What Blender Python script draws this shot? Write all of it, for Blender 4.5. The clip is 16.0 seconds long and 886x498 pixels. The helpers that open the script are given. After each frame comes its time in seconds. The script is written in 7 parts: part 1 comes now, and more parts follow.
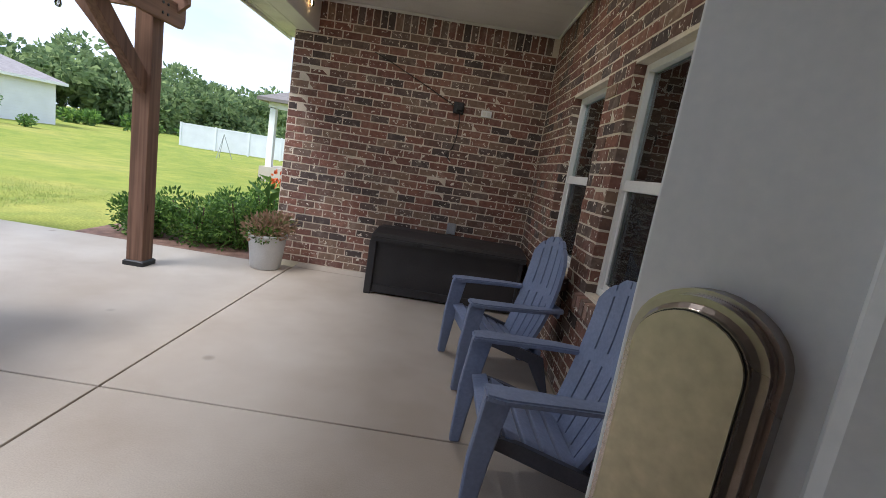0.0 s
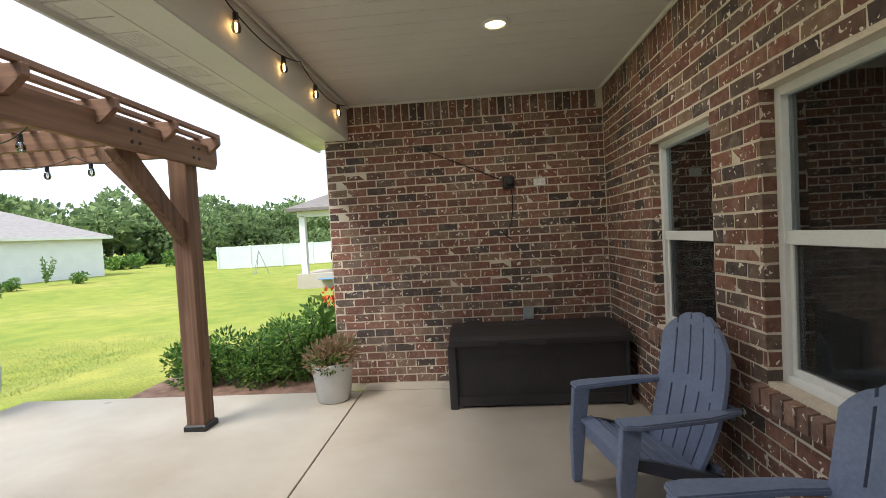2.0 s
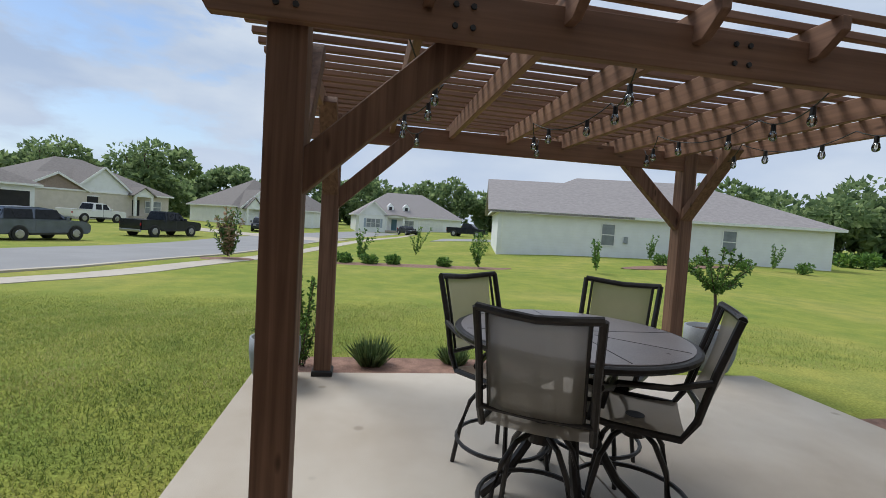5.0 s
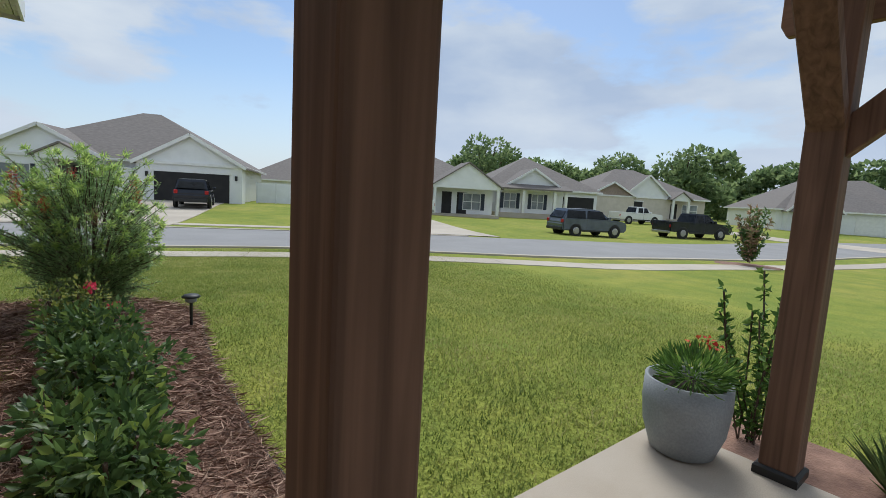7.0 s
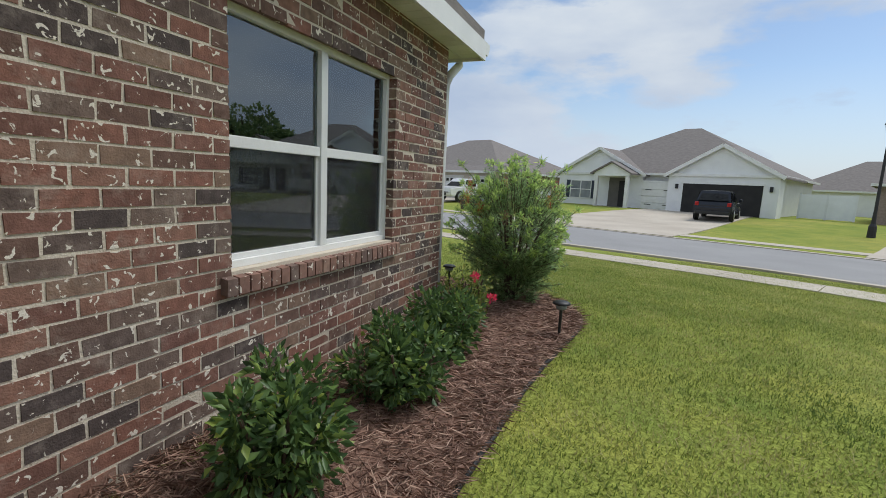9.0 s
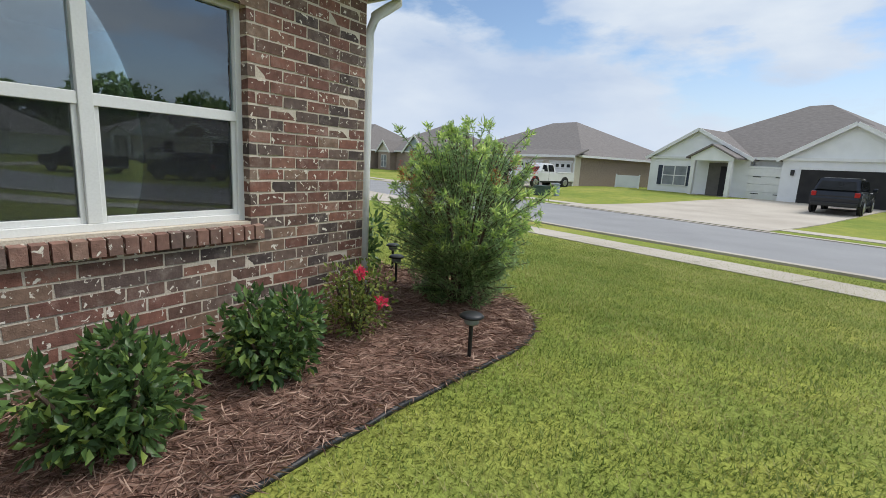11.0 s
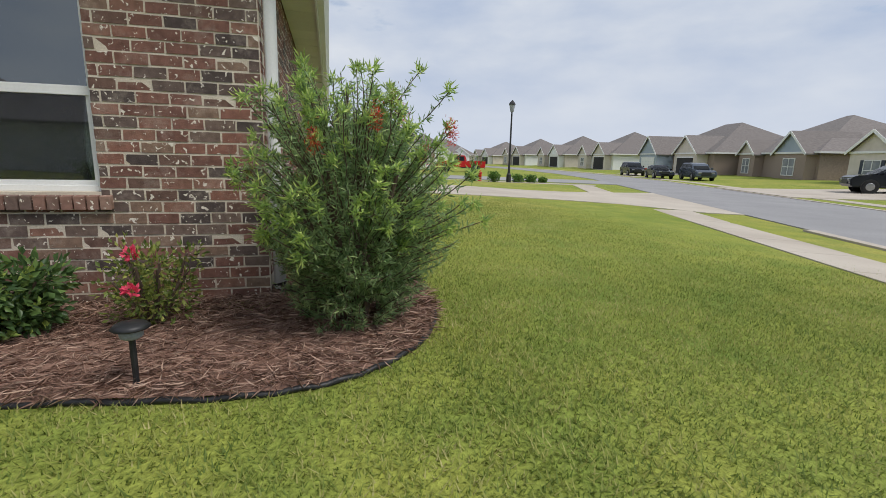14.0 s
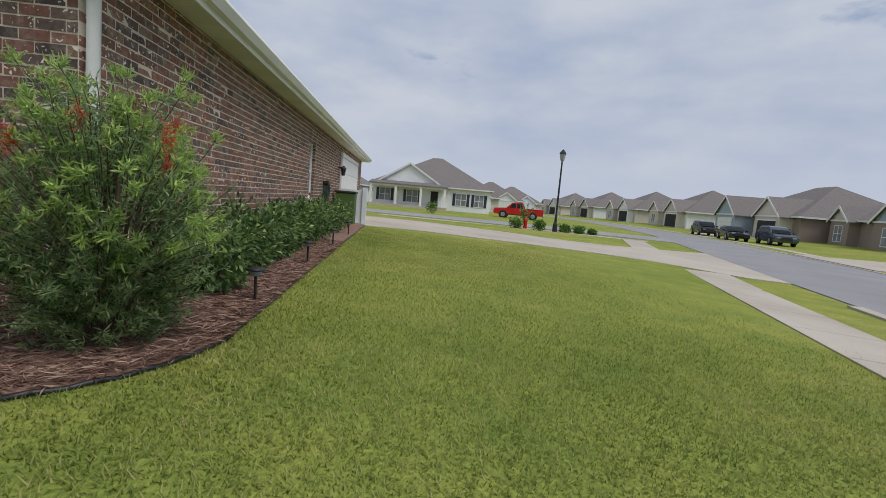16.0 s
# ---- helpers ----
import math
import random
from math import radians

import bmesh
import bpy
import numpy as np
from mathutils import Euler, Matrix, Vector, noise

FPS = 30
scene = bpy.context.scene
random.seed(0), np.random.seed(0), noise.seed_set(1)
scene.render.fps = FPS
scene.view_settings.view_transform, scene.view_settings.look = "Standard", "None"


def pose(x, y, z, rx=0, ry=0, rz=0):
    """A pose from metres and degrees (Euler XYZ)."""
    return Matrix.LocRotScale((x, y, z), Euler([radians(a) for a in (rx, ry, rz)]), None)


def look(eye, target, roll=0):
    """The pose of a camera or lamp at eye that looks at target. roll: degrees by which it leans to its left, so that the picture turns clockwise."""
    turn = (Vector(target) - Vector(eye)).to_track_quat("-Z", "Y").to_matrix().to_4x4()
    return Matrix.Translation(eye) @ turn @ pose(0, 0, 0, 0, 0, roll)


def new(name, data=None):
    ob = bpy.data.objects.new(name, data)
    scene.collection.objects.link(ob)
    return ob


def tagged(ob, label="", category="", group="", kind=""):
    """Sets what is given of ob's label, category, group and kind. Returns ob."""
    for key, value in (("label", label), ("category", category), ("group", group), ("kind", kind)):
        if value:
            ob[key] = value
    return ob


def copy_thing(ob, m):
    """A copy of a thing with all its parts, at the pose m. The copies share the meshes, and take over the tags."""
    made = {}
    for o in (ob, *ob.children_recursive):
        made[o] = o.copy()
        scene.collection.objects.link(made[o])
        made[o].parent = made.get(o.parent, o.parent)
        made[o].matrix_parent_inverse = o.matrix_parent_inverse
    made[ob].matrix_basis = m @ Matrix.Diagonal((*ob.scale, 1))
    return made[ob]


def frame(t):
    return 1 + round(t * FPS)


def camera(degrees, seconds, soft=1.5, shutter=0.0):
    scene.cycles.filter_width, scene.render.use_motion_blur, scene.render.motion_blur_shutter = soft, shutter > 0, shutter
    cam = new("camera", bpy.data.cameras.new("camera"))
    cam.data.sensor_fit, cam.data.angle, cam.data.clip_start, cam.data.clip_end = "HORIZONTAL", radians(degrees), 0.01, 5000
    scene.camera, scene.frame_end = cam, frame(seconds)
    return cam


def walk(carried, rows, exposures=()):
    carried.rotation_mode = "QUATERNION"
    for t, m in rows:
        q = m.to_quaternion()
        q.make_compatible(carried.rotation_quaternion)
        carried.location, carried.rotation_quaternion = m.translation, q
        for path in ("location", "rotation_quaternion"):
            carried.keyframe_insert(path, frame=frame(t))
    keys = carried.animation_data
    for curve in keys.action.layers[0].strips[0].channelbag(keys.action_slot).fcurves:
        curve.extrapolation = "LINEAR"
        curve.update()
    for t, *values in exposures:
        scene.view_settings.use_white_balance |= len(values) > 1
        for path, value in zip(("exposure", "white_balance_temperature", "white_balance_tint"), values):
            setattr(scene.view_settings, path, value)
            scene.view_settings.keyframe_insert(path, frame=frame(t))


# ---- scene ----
cam = camera(87.8, 16.0, soft=0.85)

PATH = [
    (0, (-0.894, -5.077, 1.321), (-0.878, -3.109, 0.97), 9.3),
    (0.5, (-0.915, -4.785, 1.345), (-0.494, -2.858, 1.015), 4.7),
    (1, (-1.008, -4.589, 1.419), (-0.591, -2.643, 1.22), 0.4),
    (1.5, (-1.11, -4.539, 1.466), (-0.9, -2.555, 1.334), -1.6),
    (2, (-1.274, -4.559, 1.475), (-1.419, -2.566, 1.409), -3.2),
    (2.5, (-1.367, -4.598, 1.503), (-1.921, -2.676, 1.532), -3.8),
    (3, (-1.394, -4.611, 1.538), (-2.342, -2.852, 1.637), -3.2),
    (3.5, (-1.365, -4.577, 1.536), (-2.687, -3.079, 1.629), -1.3),
    (4, (-1.36, -4.585, 1.514), (-2.991, -3.428, 1.546), 0.6),
    (4.2, (-1.367, -4.579, 1.503), (-3.097, -3.576, 1.508), 1.4),
    (6.5, (-2.903, -4.07, 1.263), (-4.564, -5.161, 1.033), 3.6),
    (7, (-3.285, -4.16, 1.243), (-4.529, -5.71, 1.018), 3.2),
    (7.5, (-3.64, -4.371, 1.443), (-4.257, -6.26, 1.214), 2.5),
    (8, (-3.903, -4.465, 1.346), (-3.825, -6.452, 1.137), 3.4),
    (10.3, (-5.21, -5.521, 1.197), (-4.271, -7.232, 0.761), 3.3),
    (10.5, (-5.245, -5.717, 1.223), (-4.275, -7.407, 0.773), 4.3),
    (11, (-5.38, -6.259, 1.162), (-4.3, -7.902, 0.795), 3.1),
    (11.5, (-5.518, -6.816, 1.139), (-4.308, -8.365, 0.768), 2.2),
    (12, (-5.674, -7.396, 1.084), (-4.305, -8.792, 0.663), 1.6),
    (12.5, (-5.893, -7.894, 1.066), (-4.364, -9.093, 0.593), 1.8),
    (13, (-6.018, -8.487, 1.009), (-4.329, -9.431, 0.505), 1.5),
    (13.5, (-6.173, -8.976, 1.029), (-4.364, -9.681, 0.551), 1.3),
    (14, (-6.227, -9.49, 1.002), (-4.322, -9.96, 0.616), 1.4),
    (14.5, (-6.299, -9.993, 0.989), (-4.344, -10.228, 0.637), 0.8),
    (15, (-6.215, -10.456, 0.967), (-4.239, -10.481, 0.657), 0.2),
    (15.5, (-6.158, -10.864, 0.952), (-4.176, -10.934, 0.691), 2.0),
    (16, (-6.134, -11.299, 0.958), (-4.153, -11.478, 0.748), 4.9),
]
walk(cam, [(t, look(eye, target, roll)) for t, eye, target, roll in PATH],
     [(0, 0.95, 5800, 14), (0.5, 1.2, 6000, 12), (1.0, 1.8, 6250, 10), (1.5, 1.75, 6400, 10), (2.0, 1.15, 6300, 8), (2.5, 0.72, 6000, 8), (3.0, 0.42, 5950, 8), (3.5, 0.18, 5900, 8), (4.0, 0.06, 5900, 9), (6.5, 0.0, 6350, 9),
      (7.0, 0.0, 6100, 8), (8.0, -0.1, 6150, 9), (10.5, 0.14, 6200, 9), (11.0, 0.16, 6200, 9), (12, 0.02, 6450, 10), (13, 0.02, 6450, 12), (15, 0.0, 6250, 11), (15.5, -0.05, 6150, 12), (16, -0.28, 6250, 13)])

# ---- light ----
world = bpy.data.worlds.new("sky")
scene.world = world
world.use_nodes = True
wn, wl = world.node_tree.nodes, world.node_tree.links
wn.clear()
SUN_EL, SUN_AZ = radians(56), radians(222)
w_out = wn.new("ShaderNodeOutputWorld")
w_bg = wn.new("ShaderNodeBackground")
w_sky = wn.new("ShaderNodeTexSky")
w_sky.sky_type = "NISHITA"
w_sky.sun_disc = False
w_sky.sun_elevation, w_sky.sun_rotation = SUN_EL, SUN_AZ
w_sky.air_density, w_sky.dust_density = 1.0, 0.6
w_tc = wn.new("ShaderNodeTexCoord")
w_map = wn.new("ShaderNodeMapping")
w_map.inputs["Scale"].default_value = (1.0, 1.0, 2.6)
w_noise = wn.new("ShaderNodeTexNoise")
w_noise.inputs["Scale"].default_value = 2.1
w_noise.inputs["Detail"].default_value = 9
w_noise.inputs["Roughness"].default_value = 0.56
w_ramp = wn.new("ShaderNodeValToRGB")
w_ramp.color_ramp.elements[0].position = 0.435
w_ramp.color_ramp.elements[1].position = 0.515
w_noise2 = wn.new("ShaderNodeTexNoise")
w_noise2.inputs["Scale"].default_value = 3.4
w_noise2.inputs["Detail"].default_value = 7
w_ramp2 = wn.new("ShaderNodeValToRGB")
w_ramp2.color_ramp.elements[0].position, w_ramp2.color_ramp.elements[0].color = 0.34, (3.7, 4.4, 5.6, 1)
w_ramp2.color_ramp.elements[1].position, w_ramp2.color_ramp.elements[1].color = 0.66, (5.75, 6.1, 6.5, 1)
w_mix = wn.new("ShaderNodeMixRGB")
wl.new(w_tc.outputs["Generated"], w_map.inputs["Vector"])
wl.new(w_map.outputs["Vector"], w_noise.inputs["Vector"])
wl.new(w_map.outputs["Vector"], w_noise2.inputs["Vector"])
w_dot = wn.new("ShaderNodeVectorMath")
w_dot.operation = "DOT_PRODUCT"
w_dot.inputs[1].default_value = (-0.45, -0.89, 0.0)
w_cover = wn.new("ShaderNodeMapRange")
w_cover.interpolation_type = "SMOOTHSTEP"
w_cover.inputs["From Min"].default_value, w_cover.inputs["From Max"].default_value = 0.1, 0.9
w_cover.inputs["To Min"].default_value, w_cover.inputs["To Max"].default_value = 0.13, -0.035
w_sum = wn.new("ShaderNodeMath")
w_sum.operation = "ADD"
wl.new(w_tc.outputs["Generated"], w_dot.inputs[0])
wl.new(w_dot.outputs["Value"], w_cover.inputs["Value"])
wl.new(w_noise.outputs["Fac"], w_sum.inputs[0])
wl.new(w_cover.outputs["Result"], w_sum.inputs[1])
wl.new(w_sum.outputs["Value"], w_ramp.inputs["Fac"])
wl.new(w_noise2.outputs["Fac"], w_ramp2.inputs["Fac"])
wl.new(w_ramp.outputs["Color"], w_mix.inputs["Fac"])
wl.new(w_sky.outputs["Color"], w_mix.inputs["Color1"])
wl.new(w_ramp2.outputs["Color"], w_mix.inputs["Color2"])
w_sep = wn.new("ShaderNodeSeparateXYZ")
w_low = wn.new("ShaderNodeMapRange")
w_low.inputs["From Min"].default_value, w_low.inputs["From Max"].default_value = 0.0, 0.22
w_low.inputs["To Min"].default_value, w_low.inputs["To Max"].default_value = 0.85, 0.0
w_haze = wn.new("ShaderNodeMixRGB")
w_haze.inputs["Color2"].default_value = (5.0, 5.5, 6.3, 1)
wl.new(w_tc.outputs["Generated"], w_sep.inputs["Vector"])
wl.new(w_sep.outputs["Z"], w_low.inputs["Value"])
wl.new(w_low.outputs["Result"], w_haze.inputs["Fac"])
wl.new(w_mix.outputs["Color"], w_haze.inputs["Color1"])
wl.new(w_haze.outputs["Color"], w_bg.inputs["Color"])
w_bg.inputs["Strength"].default_value = 0.12
wl.new(w_bg.outputs["Background"], w_out.inputs["Surface"])

sun = new("sun", bpy.data.lights.new("sun", "SUN"))
sun.data.energy, sun.data.angle, sun.data.color = 2.6, radians(26), (1.0, 0.95, 0.87)
sun.matrix_world = look((0, 0, 20), (0 - math.sin(SUN_AZ) * math.cos(SUN_EL), 0 - math.cos(SUN_AZ) * math.cos(SUN_EL), 20 - math.sin(SUN_EL)))

# ---- materials ----


def material(name):
    m = bpy.data.materials.new(name)
    m.use_nodes = True
    n, l = m.node_tree.nodes, m.node_tree.links
    n.clear()
    out = n.new("ShaderNodeOutputMaterial")
    b = n.new("ShaderNodeBsdfPrincipled")
    l.new(b.outputs["BSDF"], out.inputs["Surface"])
    return m, n, l, b, out


def ramp(n, stops):
    r = n.new("ShaderNodeValToRGB")
    e = r.color_ramp.elements
    while len(e) < len(stops):
        e.new(0.5)
    for k, (p, c) in enumerate(stops):
        e[k].position, e[k].color = p, (*c, 1)
    return r


def grained(name, dark, light, scale=8.0, rough=0.6, bump=0.15, metal=0.0, stretch=(1, 1, 1), fine=90.0, var=0.06, spec=0.5):
    """Two scales of variation: soft blotches between two colours and a fine grain with relief."""
    m, n, l, b, out = material(name)
    tc = n.new("ShaderNodeTexCoord")
    mp = n.new("ShaderNodeMapping")
    mp.inputs["Scale"].default_value = stretch
    l.new(tc.outputs["Object"], mp.inputs["Vector"])
    a = n.new("ShaderNodeTexNoise")
    a.inputs["Scale"].default_value, a.inputs["Detail"].default_value = scale, 6
    f = n.new("ShaderNodeTexNoise")
    f.inputs["Scale"].default_value, f.inputs["Detail"].default_value = fine, 3
    for t in (a, f):
        l.new(mp.outputs["Vector"], t.inputs["Vector"])
    r = ramp(n, ((0.3, dark), (0.7, light)))
    l.new(a.outputs["Fac"], r.inputs["Fac"])
    info = n.new("ShaderNodeObjectInfo")
    hsv = n.new("ShaderNodeHueSaturation")
    mr = n.new("ShaderNodeMapRange")
    mr.inputs["To Min"].default_value, mr.inputs["To Max"].default_value = 1 - var, 1 + var
    l.new(info.outputs["Random"], mr.inputs["Value"])
    l.new(mr.outputs["Result"], hsv.inputs["Value"])
    l.new(r.outputs["Color"], hsv.inputs["Color"])
    ov = n.new("ShaderNodeMixRGB")
    ov.blend_type, ov.inputs["Fac"].default_value = "OVERLAY", 0.25
    l.new(hsv.outputs["Color"], ov.inputs["Color1"])
    l.new(f.outputs["Fac"], ov.inputs["Color2"])
    l.new(ov.outputs["Color"], b.inputs["Base Color"])
    rr = n.new("ShaderNodeMapRange")
    rr.inputs["To Min"].default_value, rr.inputs["To Max"].default_value = max(0.02, rough - 0.1), min(1, rough + 0.1)
    l.new(a.outputs["Fac"], rr.inputs["Value"])
    l.new(rr.outputs["Result"], b.inputs["Roughness"])
    b.inputs["Metallic"].default_value = metal
    b.inputs["Specular IOR Level"].default_value = spec
    if bump:
        bp = n.new("ShaderNodeBump")
        bp.inputs["Strength"].default_value, bp.inputs["Distance"].default_value = bump, 0.01
        l.new(f.outputs["Fac"], bp.inputs["Height"])
        l.new(bp.outputs["Normal"], b.inputs["Normal"])
    return m


def brick_material(name, tones):
    m, n, l, b, out = material(name)
    geo = n.new("ShaderNodeNewGeometry")
    info = n.new("ShaderNodeObjectInfo")
    add = n.new("ShaderNodeMath")
    add.operation = "ADD"
    fr = n.new("ShaderNodeMath")
    fr.operation = "FRACT"
    l.new(geo.outputs["Random Per Island"], add.inputs[0])
    l.new(info.outputs["Random"], add.inputs[1])
    l.new(add.outputs[0], fr.inputs[0])
    r = ramp(n, tones)
    r.color_ramp.interpolation = "CONSTANT"
    l.new(fr.outputs[0], r.inputs["Fac"])
    pos = geo.outputs["Position"]
    mott = n.new("ShaderNodeTexNoise")
    mott.inputs["Scale"].default_value, mott.inputs["Detail"].default_value = 22, 6
    l.new(pos, mott.inputs["Vector"])
    mix = n.new("ShaderNodeMixRGB")
    mix.blend_type, mix.inputs["Fac"].default_value = "OVERLAY", 0.55
    l.new(r.outputs["Color"], mix.inputs["Color1"])
    l.new(mott.outputs["Fac"], mix.inputs["Color2"])
    # pale mortar smears and tumbled white flecks
    fl = n.new("ShaderNodeTexNoise")
    fl.inputs["Scale"].default_value, fl.inputs["Detail"].default_value, fl.inputs["Distortion"].default_value = 27, 3, 0.8
    l.new(pos, fl.inputs["Vector"])
    fr2 = ramp(n, ((0.632, (0, 0, 0)), (0.655, (1, 1, 1))))
    l.new(fl.outputs["Fac"], fr2.inputs["Fac"])
    wm = n.new("ShaderNodeMixRGB")
    wm.inputs["Color2"].default_value = (0.74, 0.68, 0.58, 1)
    l.new(fr2.outputs["Color"], wm.inputs["Fac"])
    # thin mortar haze rubbed over the faces
    hz = n.new("ShaderNodeTexNoise")
    hz.inputs["Scale"].default_value, hz.inputs["Detail"].default_value, hz.inputs["Roughness"].default_value = 6.5, 8, 0.72
    l.new(pos, hz.inputs["Vector"])
    hr = ramp(n, ((0.52, (0, 0, 0)), (0.74, (0.36, 0.36, 0.36))))
    l.new(hz.outputs["Fac"], hr.inputs["Fac"])
    hm = n.new("ShaderNodeMixRGB")
    hm.inputs["Color2"].default_value = (0.56, 0.47, 0.39, 1)
    l.new(hr.outputs["Color"], hm.inputs["Fac"])
    l.new(mix.outputs["Color"], hm.inputs["Color1"])
    l.new(hm.outputs["Color"], wm.inputs["Color1"])
    l.new(wm.outputs["Color"], b.inputs["Base Color"])
    b.inputs["Roughness"].default_value = 0.9
    b.inputs["Specular IOR Level"].default_value = 0.2
    g = n.new("ShaderNodeTexNoise")
    g.inputs["Scale"].default_value, g.inputs["Detail"].default_value = 120, 4
    l.new(pos, g.inputs["Vector"])
    bp = n.new("ShaderNodeBump")
    bp.inputs["Strength"].default_value, bp.inputs["Distance"].default_value = 0.5, 0.006
    l.new(g.outputs["Fac"], bp.inputs["Height"])
    l.new(bp.outputs["Normal"], b.inputs["Normal"])
    return m


def leaf_material(name, tones, rough=0.5, through_light=0.35):
    m, n, l, b, out = material(name)
    geo = n.new("ShaderNodeNewGeometry")
    r = ramp(n, tones)
    l.new(geo.outputs["Random Per Island"], r.inputs["Fac"])
    l.new(r.outputs["Color"], b.inputs["Base Color"])
    b.inputs["Roughness"].default_value = rough
    b.inputs["Specular IOR Level"].default_value = 0.35
    tr = n.new("ShaderNodeBsdfTranslucent")
    l.new(r.outputs["Color"], tr.inputs["Color"])
    mx = n.new("ShaderNodeMixShader")
    mx.inputs["Fac"].default_value = through_light
    l.new(b.outputs["BSDF"], mx.inputs[1])
    l.new(tr.outputs["BSDF"], mx.inputs[2])
    l.new(mx.outputs["Shader"], out.inputs["Surface"])
    return m


def glass_material(name, tint=(0.9, 0.95, 0.95), gloss=1.0):
    m, n, l, b, out = material(name)
    n.remove(b)
    t = n.new("ShaderNodeBsdfTransparent")
    t.inputs["Color"].default_value = (*tint, 1)
    g = n.new("ShaderNodeBsdfGlossy")
    g.inputs["Roughness"].default_value = 0.015
    g.inputs["Color"].default_value = (gloss * 0.9, gloss * 0.97, gloss, 1)
    f = n.new("ShaderNodeFresnel")
    f.inputs["IOR"].default_value = 2.5
    mx = n.new("ShaderNodeMixShader")
    l.new(f.outputs["Fac"], mx.inputs["Fac"])
    l.new(t.outputs["BSDF"], mx.inputs[1])
    l.new(g.outputs["BSDF"], mx.inputs[2])
    l.new(mx.outputs["Shader"], out.inputs["Surface"])
    return m


def screen_material(name):
    """Dark woven mesh, see-through in part."""
    m, n, l, b, out = material(name)
    b.inputs["Base Color"].default_value = (0.03, 0.031, 0.033, 1)
    b.inputs["Roughness"].default_value = 0.6
    t = n.new("ShaderNodeBsdfTransparent")
    geo = n.new("ShaderNodeNewGeometry")
    w = n.new("ShaderNodeTexNoise")
    w.inputs["Scale"].default_value = 3
    l.new(geo.outputs["Position"], w.inputs["Vector"])
    mr = n.new("ShaderNodeMapRange")
    mr.inputs["To Min"].default_value, mr.inputs["To Max"].default_value = 0.18, 0.24
    l.new(w.outputs["Fac"], mr.inputs["Value"])
    mx = n.new("ShaderNodeMixShader")
    l.new(mr.outputs["Result"], mx.inputs["Fac"])
    l.new(t.outputs["BSDF"], mx.inputs[1])
    l.new(b.outputs["BSDF"], mx.inputs[2])
    l.new(mx.outputs["Shader"], out.inputs["Surface"])
    return m


def emitter(name, color, strength):
    m, n, l, b, out = material(name)
    b.inputs["Base Color"].default_value = (*color, 1)
    b.inputs["Emission Color"].default_value = (*color, 1)
    b.inputs["Emission Strength"].default_value = strength
    return m


def wood_material(name, dark, light, axis):
    m, n, l, b, out = material(name)
    tc = n.new("ShaderNodeTexCoord")
    mp = n.new("ShaderNodeMapping")
    mp.inputs["Scale"].default_value = tuple(0.7 if k == axis else 20.0 for k in range(3))
    l.new(tc.outputs["Object"], mp.inputs["Vector"])
    a = n.new("ShaderNodeTexNoise")
    a.inputs["Scale"].default_value, a.inputs["Detail"].default_value, a.inputs["Distortion"].default_value = 1.6, 8, 0.6
    l.new(mp.outputs["Vector"], a.inputs["Vector"])
    big = n.new("ShaderNodeTexNoise")
    big.inputs["Scale"].default_value, big.inputs["Detail"].default_value = 1.8, 3
    l.new(tc.outputs["Object"], big.inputs["Vector"])
    r = ramp(n, ((0.28, dark), (0.72, light)))
    l.new(a.outputs["Fac"], r.inputs["Fac"])
    # knots
    mk = n.new("ShaderNodeMapping")
    mk.inputs["Scale"].default_value = tuple(2.2 if k == axis else 7.0 for k in range(3))
    l.new(tc.outputs["Object"], mk.inputs["Vector"])
    v = n.new("ShaderNodeTexVoronoi")
    v.inputs["Scale"].default_value = 0.95
    l.new(mk.outputs["Vector"], v.inputs["Vector"])
    kr = ramp(n, ((0.04, (0.25, 0.25, 0.25)), (0.11, (1, 1, 1))))
    l.new(v.outputs["Distance"], kr.inputs["Fac"])
    mu = n.new("ShaderNodeMixRGB")
    mu.blend_type, mu.inputs["Fac"].default_value = "MULTIPLY", 0.8
    l.new(r.outputs["Color"], mu.inputs["Color1"])
    l.new(kr.outputs["Color"], mu.inputs["Color2"])
    ov = n.new("ShaderNodeMixRGB")
    ov.blend_type, ov.inputs["Fac"].default_value = "OVERLAY", 0.35
    l.new(mu.outputs["Color"], ov.inputs["Color1"])
    l.new(big.outputs["Fac"], ov.inputs["Color2"])
    l.new(ov.outputs["Color"], b.inputs["Base Color"])
    b.inputs["Roughness"].default_value = 0.72
    b.inputs["Specular IOR Level"].default_value = 0.3
    bp = n.new("ShaderNodeBump")
    bp.inputs["Strength"].default_value, bp.inputs["Distance"].default_value = 0.35, 0.004
    l.new(a.outputs["Fac"], bp.inputs["Height"])
    l.new(bp.outputs["Normal"], b.inputs["Normal"])
    return m


